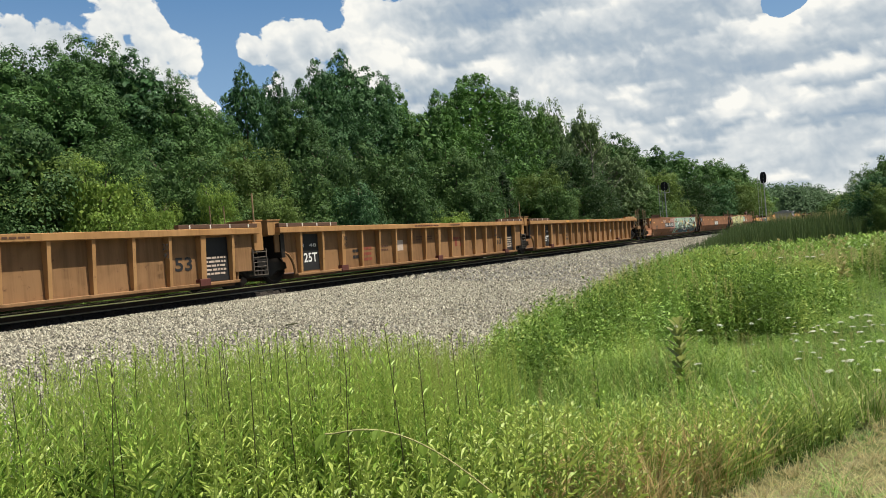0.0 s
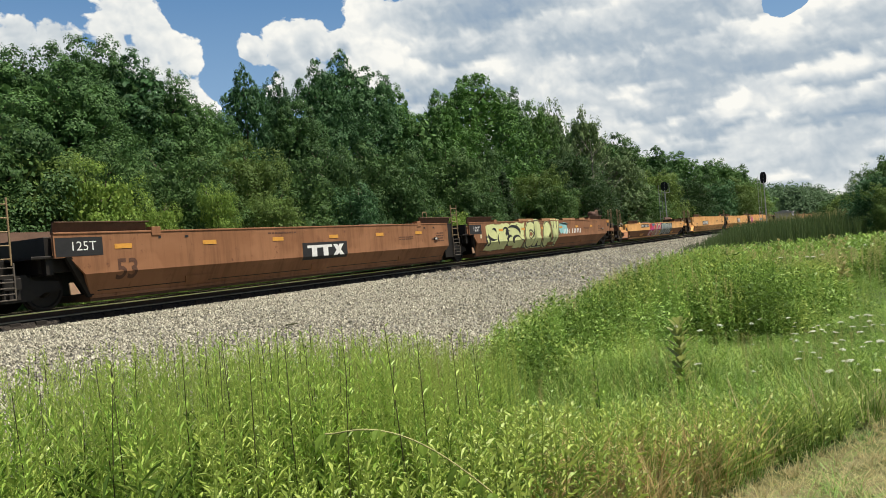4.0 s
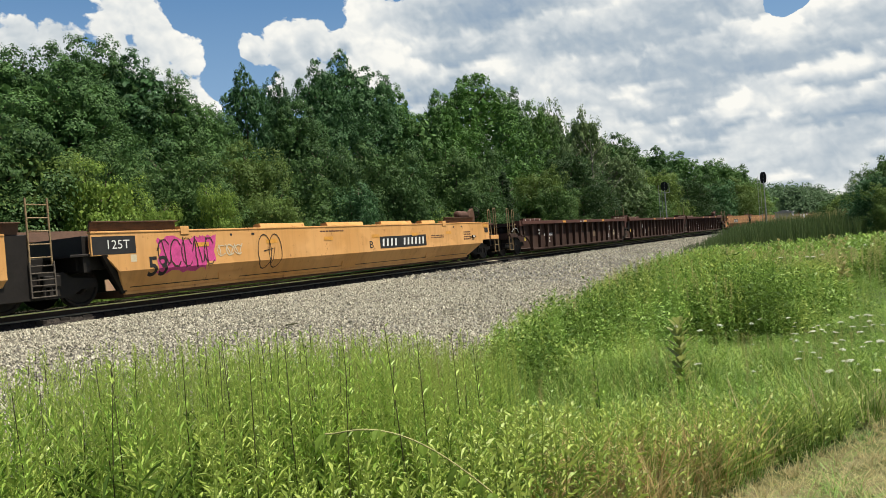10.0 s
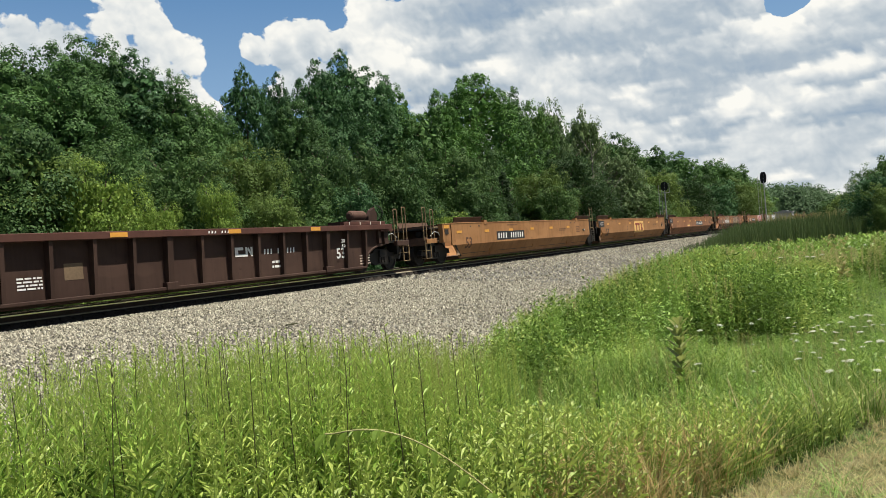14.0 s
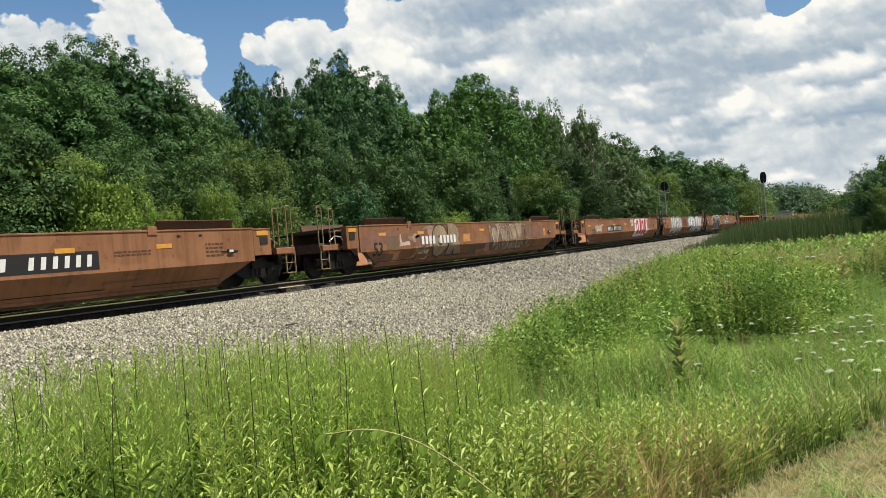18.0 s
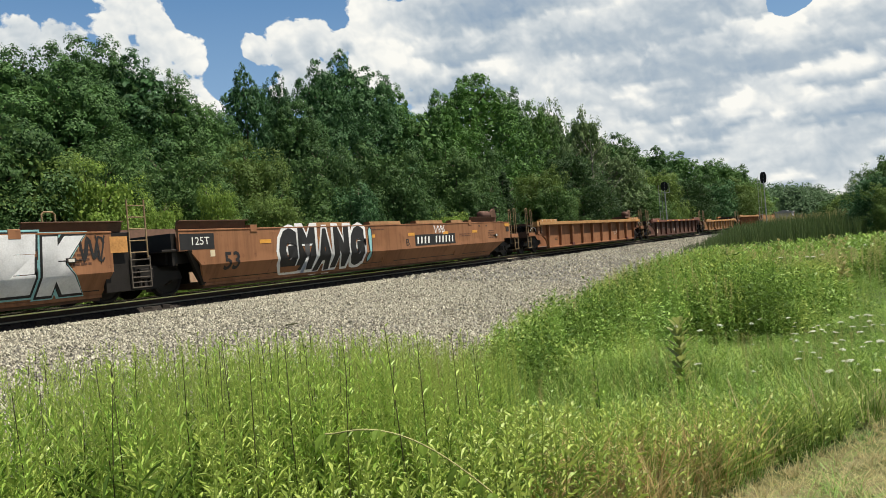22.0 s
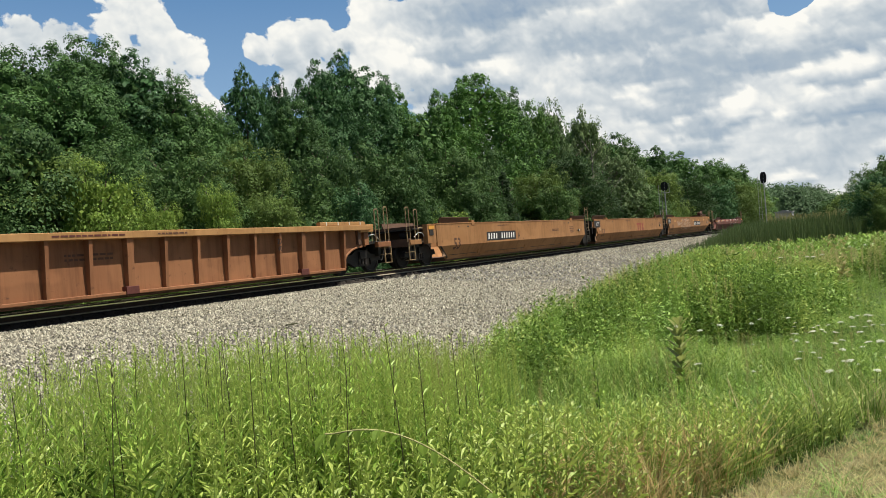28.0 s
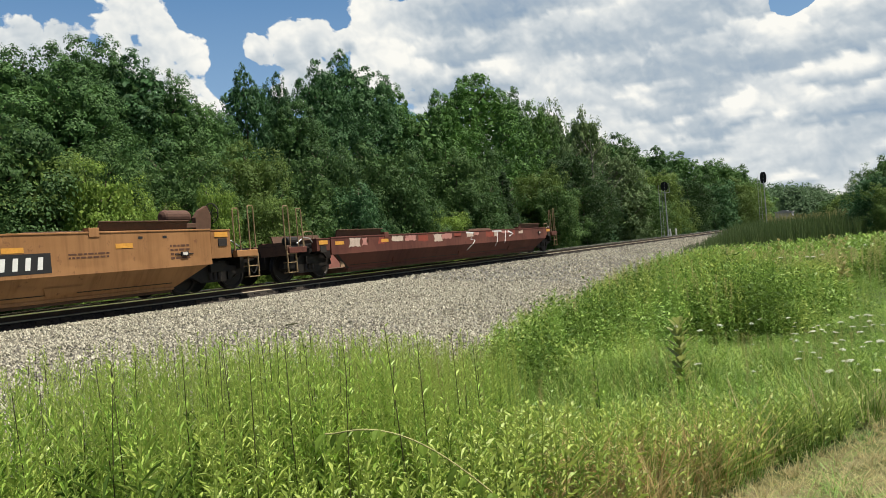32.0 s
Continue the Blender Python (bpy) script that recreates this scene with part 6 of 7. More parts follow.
field("tall_weeds", "leafy weeds among the tall stalks, darkened as the shade of gaps", STALKS, 430, (-0.5, 8.6, -16.2, -9.4, lambda x, y: tall_zone(x, y) & (fbm(x * 1.3 + 30, y * 1.3 + 30, 91, 3) > 0.48)), lambda x, y, d: np.clip(1.5 - d * (weed_line(x, y) + 30 + rng.exponential(60, len(d))) / 1331, 0.3, 1.1), W_DARKER, (1.9, 9))
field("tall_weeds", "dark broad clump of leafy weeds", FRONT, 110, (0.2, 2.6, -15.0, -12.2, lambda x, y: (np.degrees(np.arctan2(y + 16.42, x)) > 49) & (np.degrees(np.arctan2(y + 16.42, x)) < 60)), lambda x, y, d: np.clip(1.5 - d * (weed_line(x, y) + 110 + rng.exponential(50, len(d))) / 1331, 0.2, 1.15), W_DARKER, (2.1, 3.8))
field("mixed_weeds", "small leafy herbs among the grass", BROAD, 1000, (5.5, 16, -18.5, -12.0, lambda x, y: path_side(x, y) & (np.degrees(np.arctan2(y + 16.42, x)) < 30)), lambda x, y, d: np.clip(rng.uniform(0.25, 0.6, len(d)), 0.12, np.maximum(0.2, 1.55 - d * 160 / 1331)), W_BUSHY, (6, 17))
field("bushy_weeds", "dense bushy green weeds on the bank", DOMES, 820, (6, 22, -20, -9.0, bush_zone), lambda x, y, d: lumpy(x, y, 0.42, 1.3), W_BUSHY)
field("bushy_weeds", "dense upright green weeds on the bank", BUSHY, 1500, (6, 22, -20, -9.0, bush_zone), lambda x, y, d: lumpy(x, y, 0.45, 1.4), W_BUSHY)
field("bushy_weeds", "yellow-green leafy weeds on the bank", DOMES, 300, (7, 22, -18, -9.4, lambda x, y: bush_zone(x, y) & (fbm(x * 0.6 + 70, y * 0.8 + 9, 57, 3) > 0.54)), lambda x, y, d: lumpy(x, y, 0.8, 1.4), W_YELLOW)
field("bushy_weeds", "yellow-green upright weeds on the bank", BUSHY, 900, (7, 22, -18, -9.4, lambda x, y: bush_zone(x, y) & (fbm(x * 0.6 + 70, y * 0.8 + 9, 57, 3) > 0.50)), lambda x, y, d: lumpy(x, y, 0.8, 1.45), W_YELLOW)
# Dark domes put the shade of the bank's hollows into leaf colour.
field("bushy_weeds", "darker leafy weeds in the thicket, shade of its hollows in their colour", DOMES, 760, (7, 22, -18, -9.4, lambda x, y: bush_zone(x, y) & (fbm(x * 0.7 + 7, y * 0.8 + 9, 77, 3) > 0.52)), lambda x, y, d: lumpy(x, y, 0.8, 1.45), W_DARKER)
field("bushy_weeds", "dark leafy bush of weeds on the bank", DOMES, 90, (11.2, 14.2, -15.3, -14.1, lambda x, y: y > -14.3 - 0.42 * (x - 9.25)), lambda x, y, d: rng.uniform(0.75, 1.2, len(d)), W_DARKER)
field("bushy_weeds", "pale seed heads over the bank's weeds", [stalk(20, 0.05, stem=0.002, from_=0.7, spread=0.5, slim=0.2, top_small=0.6, foot=0.6) for i in range(4)], 420, (8, 22, -18, -9.4, lambda x, y: bush_zone(x, y) & (fbm(x * 0.5 + 90, y * 0.6 + 3, 37, 3) > 0.5)), lambda x, y, d: lumpy(x, y, 0.95, 1.5), W_STRAW)
field("mixed_weeds", "thin upright herbs among the grass", STALKS, 520, (5.0, 14, -18, -12.6, lambda x, y: path_side(x, y) & ~bush_zone(x, y) & (np.degrees(np.arctan2(y + 16.42, x)) < 31)), lambda x, y, d: np.clip(rng.uniform(0.25, 0.6, len(d)), 0.15, np.maximum(0.2, 1.55 - d * 160 / 1331)), W_BUSHY, (4.5, 15))
field("mixed_weeds", "pale seeding herbs among the grass", STALKS, 160, (4.5, 13, -18, -12.6, lambda x, y: path_side(x, y) & ~bush_zone(x, y) & (np.degrees(np.arctan2(y + 16.42, x)) < 29)), lambda x, y, d: np.clip(rng.uniform(0.3, 0.65, len(d)), 0.15, np.maximum(0.2, 1.55 - d * 155 / 1331)), W_STRAW, (4.0, 13))
field("mixed_weeds", "dark leafy herbs in the grass", DOMES, 320, (6.0, 16, -18.5, -12.6, lambda x, y: path_side(x, y) & ~bush_zone(x, y) & (np.degrees(np.arctan2(y + 16.42, x)) < 30) & (fbm(x * 1.1 + 5, y * 1.2 + 17, 63, 3) > 0.52)), lambda x, y, d: np.clip(rng.uniform(0.14, 0.4, len(d)), 0.12, np.maximum(0.2, 1.5 - d * 165 / 1331)), W_DARKER, (5, 17))
field("bushy_weeds", "dense bushy green weeds on the bank", CLUMP, 1500, (19, 40, -28, -8.4, bush_zone), lambda x, y, d: lumpy(x, y, 0.7, 1.3), W_BUSHY)
field("bushy_weeds", "straw-coloured seeding weeds on the bank", CLUMP, 260, (18, 40, -24, -10.0, bush_zone), lambda x, y, d: lumpy(x, y, 0.8, 1.3), W_STRAW)
field("bushy_weeds", "distant green weeds along the line", CLUMP, 1000, (44, 115, -36, -8.0, lambda x, y: y < -8.6), lambda x, y, d: rng.uniform(0.5, 0.95, len(d)) + 0.4 * smooth_step(-12, -16, y), W_BUSHY)
field("green_grass", "fresh green grass among the weeds", TUFTS, 5200, (1, 16, -19, -11.6, path_side), lambda x, y, d: np.clip(rng.uniform(0.14, 0.42, len(d)), 0.1, np.maximum(0.16, 1.5 - d * 165 / 1331)), W_GRASS, (2.2, 20))
field("green_grass", "bright yellow-green grass beside the path", TUFTS, 2400, (4, 15, -19, -12.0, lambda x, y: path_side(x, y) & mixed_zone(x, y)), lambda x, y, d: np.clip(rng.uniform(0.2, 0.5, len(d)), 0.1, np.maximum(0.16, 1.5 - d * 165 / 1331)), W_YELLOW, (2.6, 16))
pk = Mat("dry_thatch", 0.95)
pk.colour(pk.mix(pk.ramp(pk.noise(2.2, 4), [(0.4, (0, 0, 0)), (0.62, (1, 1, 1))]), pk.ramp(pk.noise(55.0, 4, stretch=(1, 2.5, 1)), [(0.3, (0.11, 0.095, 0.05)), (0.7, (0.36, 0.315, 0.17))]), pk.ramp(pk.noise(40.0, 4), [(0.3, (0.05, 0.07, 0.02)), (0.7, (0.18, 0.19, 0.06))])))
pk.bump(pk.noise(70, 4), 0.8, 0.02)
PU, PW = np.arange(0.0, 26.01, 0.35), np.array([0.0, 0.12, 0.5, 1.0, 1.6, 2.2, 2.6])


def thatch_x(u, w):
    return 2.0 + u * 0.912 - w * 0.41


def thatch_y(u, w):
    return -14.2 - u * 0.41 - w * 0.912 + 0.12 * np.sin(u * 2.1) * (w < 0.2)


pu, pw = np.meshgrid(PU, PW, indexing="ij")
px_, py_ = thatch_x(pu, pw), thatch_y(pu, pw)
pv = np.stack([px_, py_, ground_z(px_, py_) + 0.012 - 0.05 * (pw < 0.06) - 0.05 * (pw > 2.5)], -1).reshape(-1, 3)
pi, pj = np.meshgrid(np.arange(len(PU) - 1), np.arange(len(PW) - 1), indexing="ij")
pa = (pi * len(PW) + pj).ravel()
tagged(new("path", big_mesh("path", pv, np.stack([pa, pa + 1, pa + len(PW) + 1, pa + len(PW)], 1), pk.m, True)), "mown path of dry straw-coloured thatch", "path", kind="structure")
DRYTUFT = [tuft(9, 1.0, 0.24, 0.006) for i in range(4)]
FLAT = [tuft(10, 0.4, 0.28, 0.006) for i in range(5)]
field("dry_grass", "flattened straw-coloured mown grass on the path", FLAT, 3600, (3.5, 12, -20, -14.5, lambda x, y: ~path_side(x, y)), lambda x, y, d: rng.uniform(0.08, 0.2, len(d)), W_DRY, (2.5, 13))
field("dry_grass", "short dry mown grass along the path", DRYTUFT, 3600, (3.5, 14, -21, -14.5, lambda x, y: ~path_side(x, y)), lambda x, y, d: rng.uniform(0.05, 0.16, len(d)), W_DRY, (2.5, 16))
field("dry_grass", "straw-coloured dead grass among the weeds", TUFTS, 120, (3.2, 9, -17, -14.2, lambda x, y: path_side(x, y) & (x + 0.7 * (y + 14.8) < 6.0)), lambda x, y, d: rng.uniform(0.25, 0.55, len(d)), W_DRY, (2.4, 9))
field("green_grass", "low green grass on the path's edge", TUFTS, 1700, (3.5, 18, -22, -14.5, lambda x, y: ~path_side(x, y)), lambda x, y, d: rng.uniform(0.06, 0.2, len(d)), W_GRASS, (2.5, 18))
field("green_grass", "dark bluish-green grass in patches among the weeds", TUFTS, 1500, (5, 13, -16.5, -12.6, lambda x, y: path_side(x, y) & ~bush_zone(x, y) & (fbm(x * 0.9 + 15, y * 1.1 + 7, 83, 3) > 0.5)), lambda x, y, d: np.clip(rng.uniform(0.25, 0.5, len(d)), 0.1, np.maximum(0.16, 1.5 - d * 170 / 1331)), W_DARKER, (4.5, 13))
field("dry_grass", "brown dead stalks where the path begins", TUFTS, 210, (3.4, 5.4, -16.2, -14.4, lambda x, y: path_side(x, y) & (y < -14.6 - 0.3 * (x - 4.5))), lambda x, y, d: rng.uniform(0.3, 0.6, len(d)), W_DEAD, (2.6, 7))
field("toe_grass", "thin dry grass where the stones end", TUFTS, 700, (1, 10, -12.4, -10.4, lambda x, y: y < -10.6 - 0.8 * rng.random(len(x))), lambda x, y, d: rng.uniform(0.1, 0.4, len(d)), W_STRAW, (4, 14))
field("reeds", "dark green cattail reeds in the damp ground", REEDS, 5200, (42, 100, -16.2, -6.4, lambda x, y: np.degrees(np.arctan2(y + 16.42, x)) < 12.2), lambda x, y, d: (rng.uniform(0.75, 1.3, len(d)) + 0.5 * fbm(x * 0.35 + 9, y * 0.9 + 40, 101, 3) + 0.35 * smooth_step(-8.0, -12.5, y)) * (0.25 + 0.75 * smooth_step(12.0, 7.6, np.degrees(np.arctan2(y + 16.42, x)))), W_REED)

field("reed_plumes", "pale tan seed plumes above the reeds", [stalk(26, 0.05, stem=0.004, from_=0.78, spread=0.35, slim=0.22, top_small=0.8, foot=0.6) for i in range(3)], 420, (58, 98, -15.6, -8.0, lambda x, y: (np.degrees(np.arctan2(y + 16.42, x)) < 6.4) & (np.degrees(np.arctan2(y + 16.42, x)) > 1.2)), lambda x, y, d: rng.uniform(1.6, 2.15, len(d)), W_STRAW)
field("mixed_weeds", "bright yellow-green broad-leaved weeds in the sun", [stalk(30, 0.085, spread=0.5, slim=0.2, from_=0.3) for i in range(4)], 420, (0.8, 5.0, -16.2, -12.6, lambda x, y: (np.degrees(np.arctan2(y + 16.42, x)) > 25) & (np.degrees(np.arctan2(y + 16.42, x)) < 50)), lambda x, y, d: np.clip(1.6 - d * (305 + rng.exponential(60, len(d))) / 1331, 0.3, 1.2), W_YELLOW, (2.1, 4.8))
W_SEED = leaf("brownish_seed_panicles", (0.20, 0.15, 0.08), (0.30, 0.24, 0.12), (0.40, 0.35, 0.18), 0.4)
field("mixed_weeds", "hazy brownish seed panicles over the weeds", [stalk(34, 0.03, stem=0.0016, from_=0.62, spread=0.45, slim=0.14, top_small=0.5, foot=0.5) for i in range(4)], 230, (2.5, 9, -14.5, -9.6, lambda x, y: (np.degrees(np.arctan2(y + 16.42, x)) > 27.5) & (np.degrees(np.arctan2(y + 16.42, x)) < 40)), lambda x, y, d: np.clip(1.62 - d * (weed_line(x, y) - 14 + rng.exponential(38, len(d))) / 1331, 0.3, 1.2), W_SEED, (4.2, 8.5))


# ---- sky backdrop ----
# cloud heaps as (azimuth, elevation, radius) in degrees
HEAP_A = [(50.7, 17.7, 3.4), (52.1, 16.2, 2.5), (48.8, 16.3, 3.0), (47.1, 14.7, 1.9), (48.3, 13.2, 2.6), (46.0, 11.6, 1.8), (53.2, 15.1, 2.2), (50.5, 14.4, 3.4), (54.7, 16.0, 1.5)]
HEAP_B = [(55.9, 16.3, 1.7), (57.6, 16.0, 2.2), (58.8, 14.9, 2.6), (57.0, 14.8, 2.4), (54.4, 14.7, 2.6), (60.5, 14.5, 2.6)]
HEAP_C = [(40.4, 16.0, 2.2), (38.5, 16.5, 1.8), (42.3, 15.7, 1.5), (37.1, 15.5, 1.5), (39.3, 14.6, 2.2), (39.8, 13.0, 1.9), (38.1, 13.3, 2.2), (35.8, 16.0, 1.0), (40.7, 12.2, 1.7)]
HEAP_D = [(33.3, 17.2, 1.8), (34.1, 15.6, 1.5), (31.9, 16.4, 2.6), (30.1, 14.5, 3.4), (32.5, 13.8, 2.4), (29.2, 17.2, 2.6), (27.9, 12.2, 4.1), (26.4, 15.3, 4.3), (34.3, 13.5, 1.7)]
GAP_E = [(4.2, 14.6, 1.2), (3.0, 15.2, 0.9), (46.5, 18.4, 1.3), (44.3, 13.2, 1.2)]
BRIGHT_F = [(14.2, 15.0, 2.6), (1.8, 11.7, 2.6), (6.1, 5.8, 2.6), (13.9, 8.7, 3.4), (19.1, 10.7, 3.0), (1.4, 8.3, 1.7), (9.5, 9.6, 2.6), (11.7, 11.9, 1.3), (30.9, 17.3, 2.6), (24.4, 13.1, 2.2), (-0.5, 11.6, 2.2), (3.4, 9.0, 2.2), (7.7, 13.2, 1.7), (17.2, 8.4, 2.6), (4.5, 12.6, 2.2)]
DULL_G = [(24.2, 15.7, 3.0), (21.0, 13.1, 2.6), (19.4, 11.8, 3.0), (10.3, 13.8, 2.6), (7.2, 10.0, 2.6), (0.3, 9.8, 2.2), (26.3, 11.0, 3.0), (15.4, 10.8, 2.6), (11.6, 7.9, 3.4), (8.4, 5.1, 3.4), (2.9, 6.5, 3.0), (-0.4, 5.0, 2.6), (11.7, 15.6, 2.2)]


def puff(A, E, heaps):
    """Heaped cloud: the greatest of its round lobes, 0 at their rims."""
    d = np.full(A.shape, -3.0)
    for a, e, r in heaps:
        d = np.maximum(d, 1 - np.hypot((A - a) * np.cos(np.radians(E)), E - e) / r)
    return d


def blobs(A, E, spots, sx=1.0):
    s = np.zeros(A.shape)
    for a, e, r in spots:
        s += np.exp(-(((A - a) / (r * sx)) ** 2 + ((E - e) / r) ** 2))
    return s


def deck(A, E, lum):
    """Rows of flat-based heaped clouds, the farther ones lower and smaller, nearer ones over them."""
    r4 = np.random.default_rng(19)
    k = 105
    el = np.sort(2.0 + 22.0 * r4.random(k) ** 1.15)
    az = r4.uniform(-22, 31.5, k)
    for a, e in zip(az, el):
        w = (1.1 + 0.32 * e) * r4.uniform(0.6, 1.3)
        h = w * r4.uniform(0.45, 0.7)
        near = (np.abs(A - a) < w * 1.6) & (np.abs(E - e) < h * 2.2)
        if not near.any():
            continue
        u, v = (A[near] - a) / w, (E[near] - e) / h
        n = fbm(A[near] * 1.1 + a * 3, E[near] * 1.4 + e * 5, 43, 4) - 0.5
        v2 = np.where(v < 0, v * 1.7, v)
        d = 1 - np.hypot(u, v2) + 0.75 * n
        al = smooth_step(0.0, 0.28, d)
        top, foot = r4.uniform(0.98, 1.12), r4.uniform(0.50, 0.68)
        tone = foot + (top - foot) * smooth_step(-0.45, 0.55, v + 0.6 * n)
        lum[near] = lum[near] * (1 - al) + tone * al
    return lum


def clouds(A, E):
    """Cover and brightness of the clouds at directions A, E (degrees)."""
    n1 = fbm(A * 0.45 + 50, E * 0.6 + 50, 3)
    n3 = fbm(A * 0.55 + 17, E * 1.1 + 61, 23)
    heaps = np.maximum.reduce([puff(A, E, HEAP_A), puff(A, E, HEAP_B) - 0.08, puff(A, E, HEAP_C) + 0.05, puff(A, E, HEAP_D) + 0.35])
    sheet_ = np.clip((29.5 - A) / 3.0, -3, 1.4)
    cover = np.maximum(heaps, sheet_) + 0.42 * (n1 - 0.5)
    cover = cover - 2.2 * blobs(A, E, GAP_E) - 0.6 * smooth_step(6.5, 2.0, E) * smooth_step(0.42, 0.60, n3) * smooth_step(26, 18, A)
    right = smooth_step(35, 30, A)
    lum = 0.94 + 0.22 * (n1 - 0.5)
    lum = lum * (1 - right) + right * deck(A, E, 0.84 + 0.3 * (n3 - 0.5)) + 0.04 * right
    lum = lum + right * (0.14 * np.clip(blobs(A, E, BRIGHT_F, 1.4), 0, 1) - 0.20 * np.clip(blobs(A, E, DULL_G, 1.7), 0, 1))
    # heaps: bright crowns, duller towards their feet
    foot_a = smooth_step(0.35, 0.95, puff(A, E, [(a - 0.4, e - r * 0.7, r) for a, e, r in HEAP_A]))
    foot_c = smooth_step(0.2, 0.8, puff(A, E, [(a, e - r * 0.6, r) for a, e, r in HEAP_C]))
    soft = smooth_step(0.0, 0.6, puff(A, E, HEAP_B))
    lum = lum - (1 - right) * (0.12 * foot_a + 0.28 * foot_c + 0.20 * soft)
    return cover, np.clip(lum, 0.25, 1.05)


ck = Mat("cloudy_sky", 1.0)
dn = ck.t.nodes.new("ShaderNodeAttribute")
dn.attribute_name = "cover"
ln = ck.t.nodes.new("ShaderNodeAttribute")
ln.attribute_name = "brightness"
fine = ck.noise(0.009, 8, stretch=(1, 1, 1.25), rough=0.58)
warp = ck.node("ShaderNodeTexNoise", Scale=0.006, Detail=4.0)
ck.t.links.new(ck.co.outputs["Object"], warp.inputs["Vector"])


def billow(offset):
    """Heaped, cauliflower-like relief, read at an offset place."""
    mp = ck.node("ShaderNodeMapping", Location=offset, Scale=(1, 1, 1.3))
    ck.t.links.new(ck.co.outputs["Object"], mp.inputs[0])
    va = ck.t.nodes.new("ShaderNodeVectorMath")
    va.operation = 'MULTIPLY_ADD'
    ck.t.links.new(warp.outputs["Color"], va.inputs[0])
    va.inputs[1].default_value = (150, 150, 150)
    ck.t.links.new(mp.outputs[0], va.inputs[2])
    vo = ck.t.nodes.new("ShaderNodeTexVoronoi")
    vo.feature = 'SMOOTH_F1'
    for key, val in (("Scale", 0.0062), ("Detail", 3.0), ("Roughness", 0.55), ("Smoothness", 0.35)):
        vo.inputs[key].default_value = val
    ck.t.links.new(va.outputs[0], vo.inputs["Vector"])
    return vo.outputs["Distance"]


heap = billow((0.0, 0.0, 0.0))
relief = ck.math('SUBTRACT', billow((8.0, -14.0, 26.0)), heap)
cov = ck.math('MULTIPLY_ADD', ck.math('SUBTRACT', fine, 0.5), 1.0, ck.math('MULTIPLY_ADD', ck.math('SUBTRACT', 0.45, heap), 0.5, dn.outputs["Fac"]))
mask = ck.ramp(cov, [(0.0, (0, 0, 0)), (0.10, (1, 1, 1))])
lum = ck.math('MULTIPLY_ADD', relief, 0.20, ck.math('MULTIPLY_ADD', ck.math('SUBTRACT', fine, 0.5), 0.07, ln.outputs["Fac"]))
cloudc = ck.ramp(lum, [(0.35, (0.22, 0.30, 0.40)), (0.60, (0.36, 0.42, 0.475)), (0.82, (0.57, 0.60, 0.61)), (1.0, (0.79, 0.78, 0.73))])
sepn = ck.t.nodes.new("ShaderNodeSeparateXYZ")
ck.t.links.new(ck.co.outputs["Object"], sepn.inputs[0])
el = ck.math('DIVIDE', sepn.outputs[2], 3000.0)
skyc = ck.ramp(el, [(0.0, (0.40, 0.50, 0.60)), (0.15, (0.24, 0.38, 0.55)), (0.34, (0.10, 0.215, 0.40))])
em = ck.t.nodes.new("ShaderNodeEmission")
em.inputs[1].default_value = 0.85
ck.t.links.new(ck.mix(mask, skyc, cloudc), em.inputs[0])
ck.t.links.new(em.outputs[0], ck.t.nodes["Material Output"].inputs[0])


def dome(name, radius, az, el, material):
    na, ne = len(az), len(el)
    A, E = np.meshgrid(np.radians(az), np.radians(el), indexing="ij")
    V = np.stack([radius * np.cos(E) * np.cos(A), radius * np.cos(E) * np.sin(A), radius * np.sin(E)], -1).reshape(-1, 3)
    i, j = np.meshgrid(np.arange(na - 1), np.arange(ne - 1), indexing="ij")
    a = (i * ne + j).ravel()
    me = big_mesh(name, V, np.stack([a, a + 1, a + ne + 1, a + ne], 1), material, True)
    c, b = clouds(np.degrees(A).ravel(), np.degrees(E).ravel())
    for key, val in (("cover", c), ("brightness", b)):
        at = me.attributes.new(key, 'FLOAT', 'POINT')
        at.data.foreach_set("value", val.astype(np.float32))
    ob = new(name, me)
    ob.location = (0, -16.42, 0)
    return ob


backdrop = tagged(dome("backdrop", 3000.0, np.arange(-24, 86, 0.3), np.arange(-2, 36, 0.3), ck.m), "blue summer sky with heaped white and grey clouds", "sky", kind="structure")


# ---- signals and trackside equipment ----
M_SIGNAL = plain("black_signal_enamel", (0.012, 0.012, 0.013), 0.45)
M_POSTWHITE = plain("white_post_paint", (0.75, 0.75, 0.72), 0.6, 0, 0.1)
M_SHED = plain("pale_grey_sheet_metal", (0.36, 0.37, 0.37), 0.5, 0.1, 0.12)


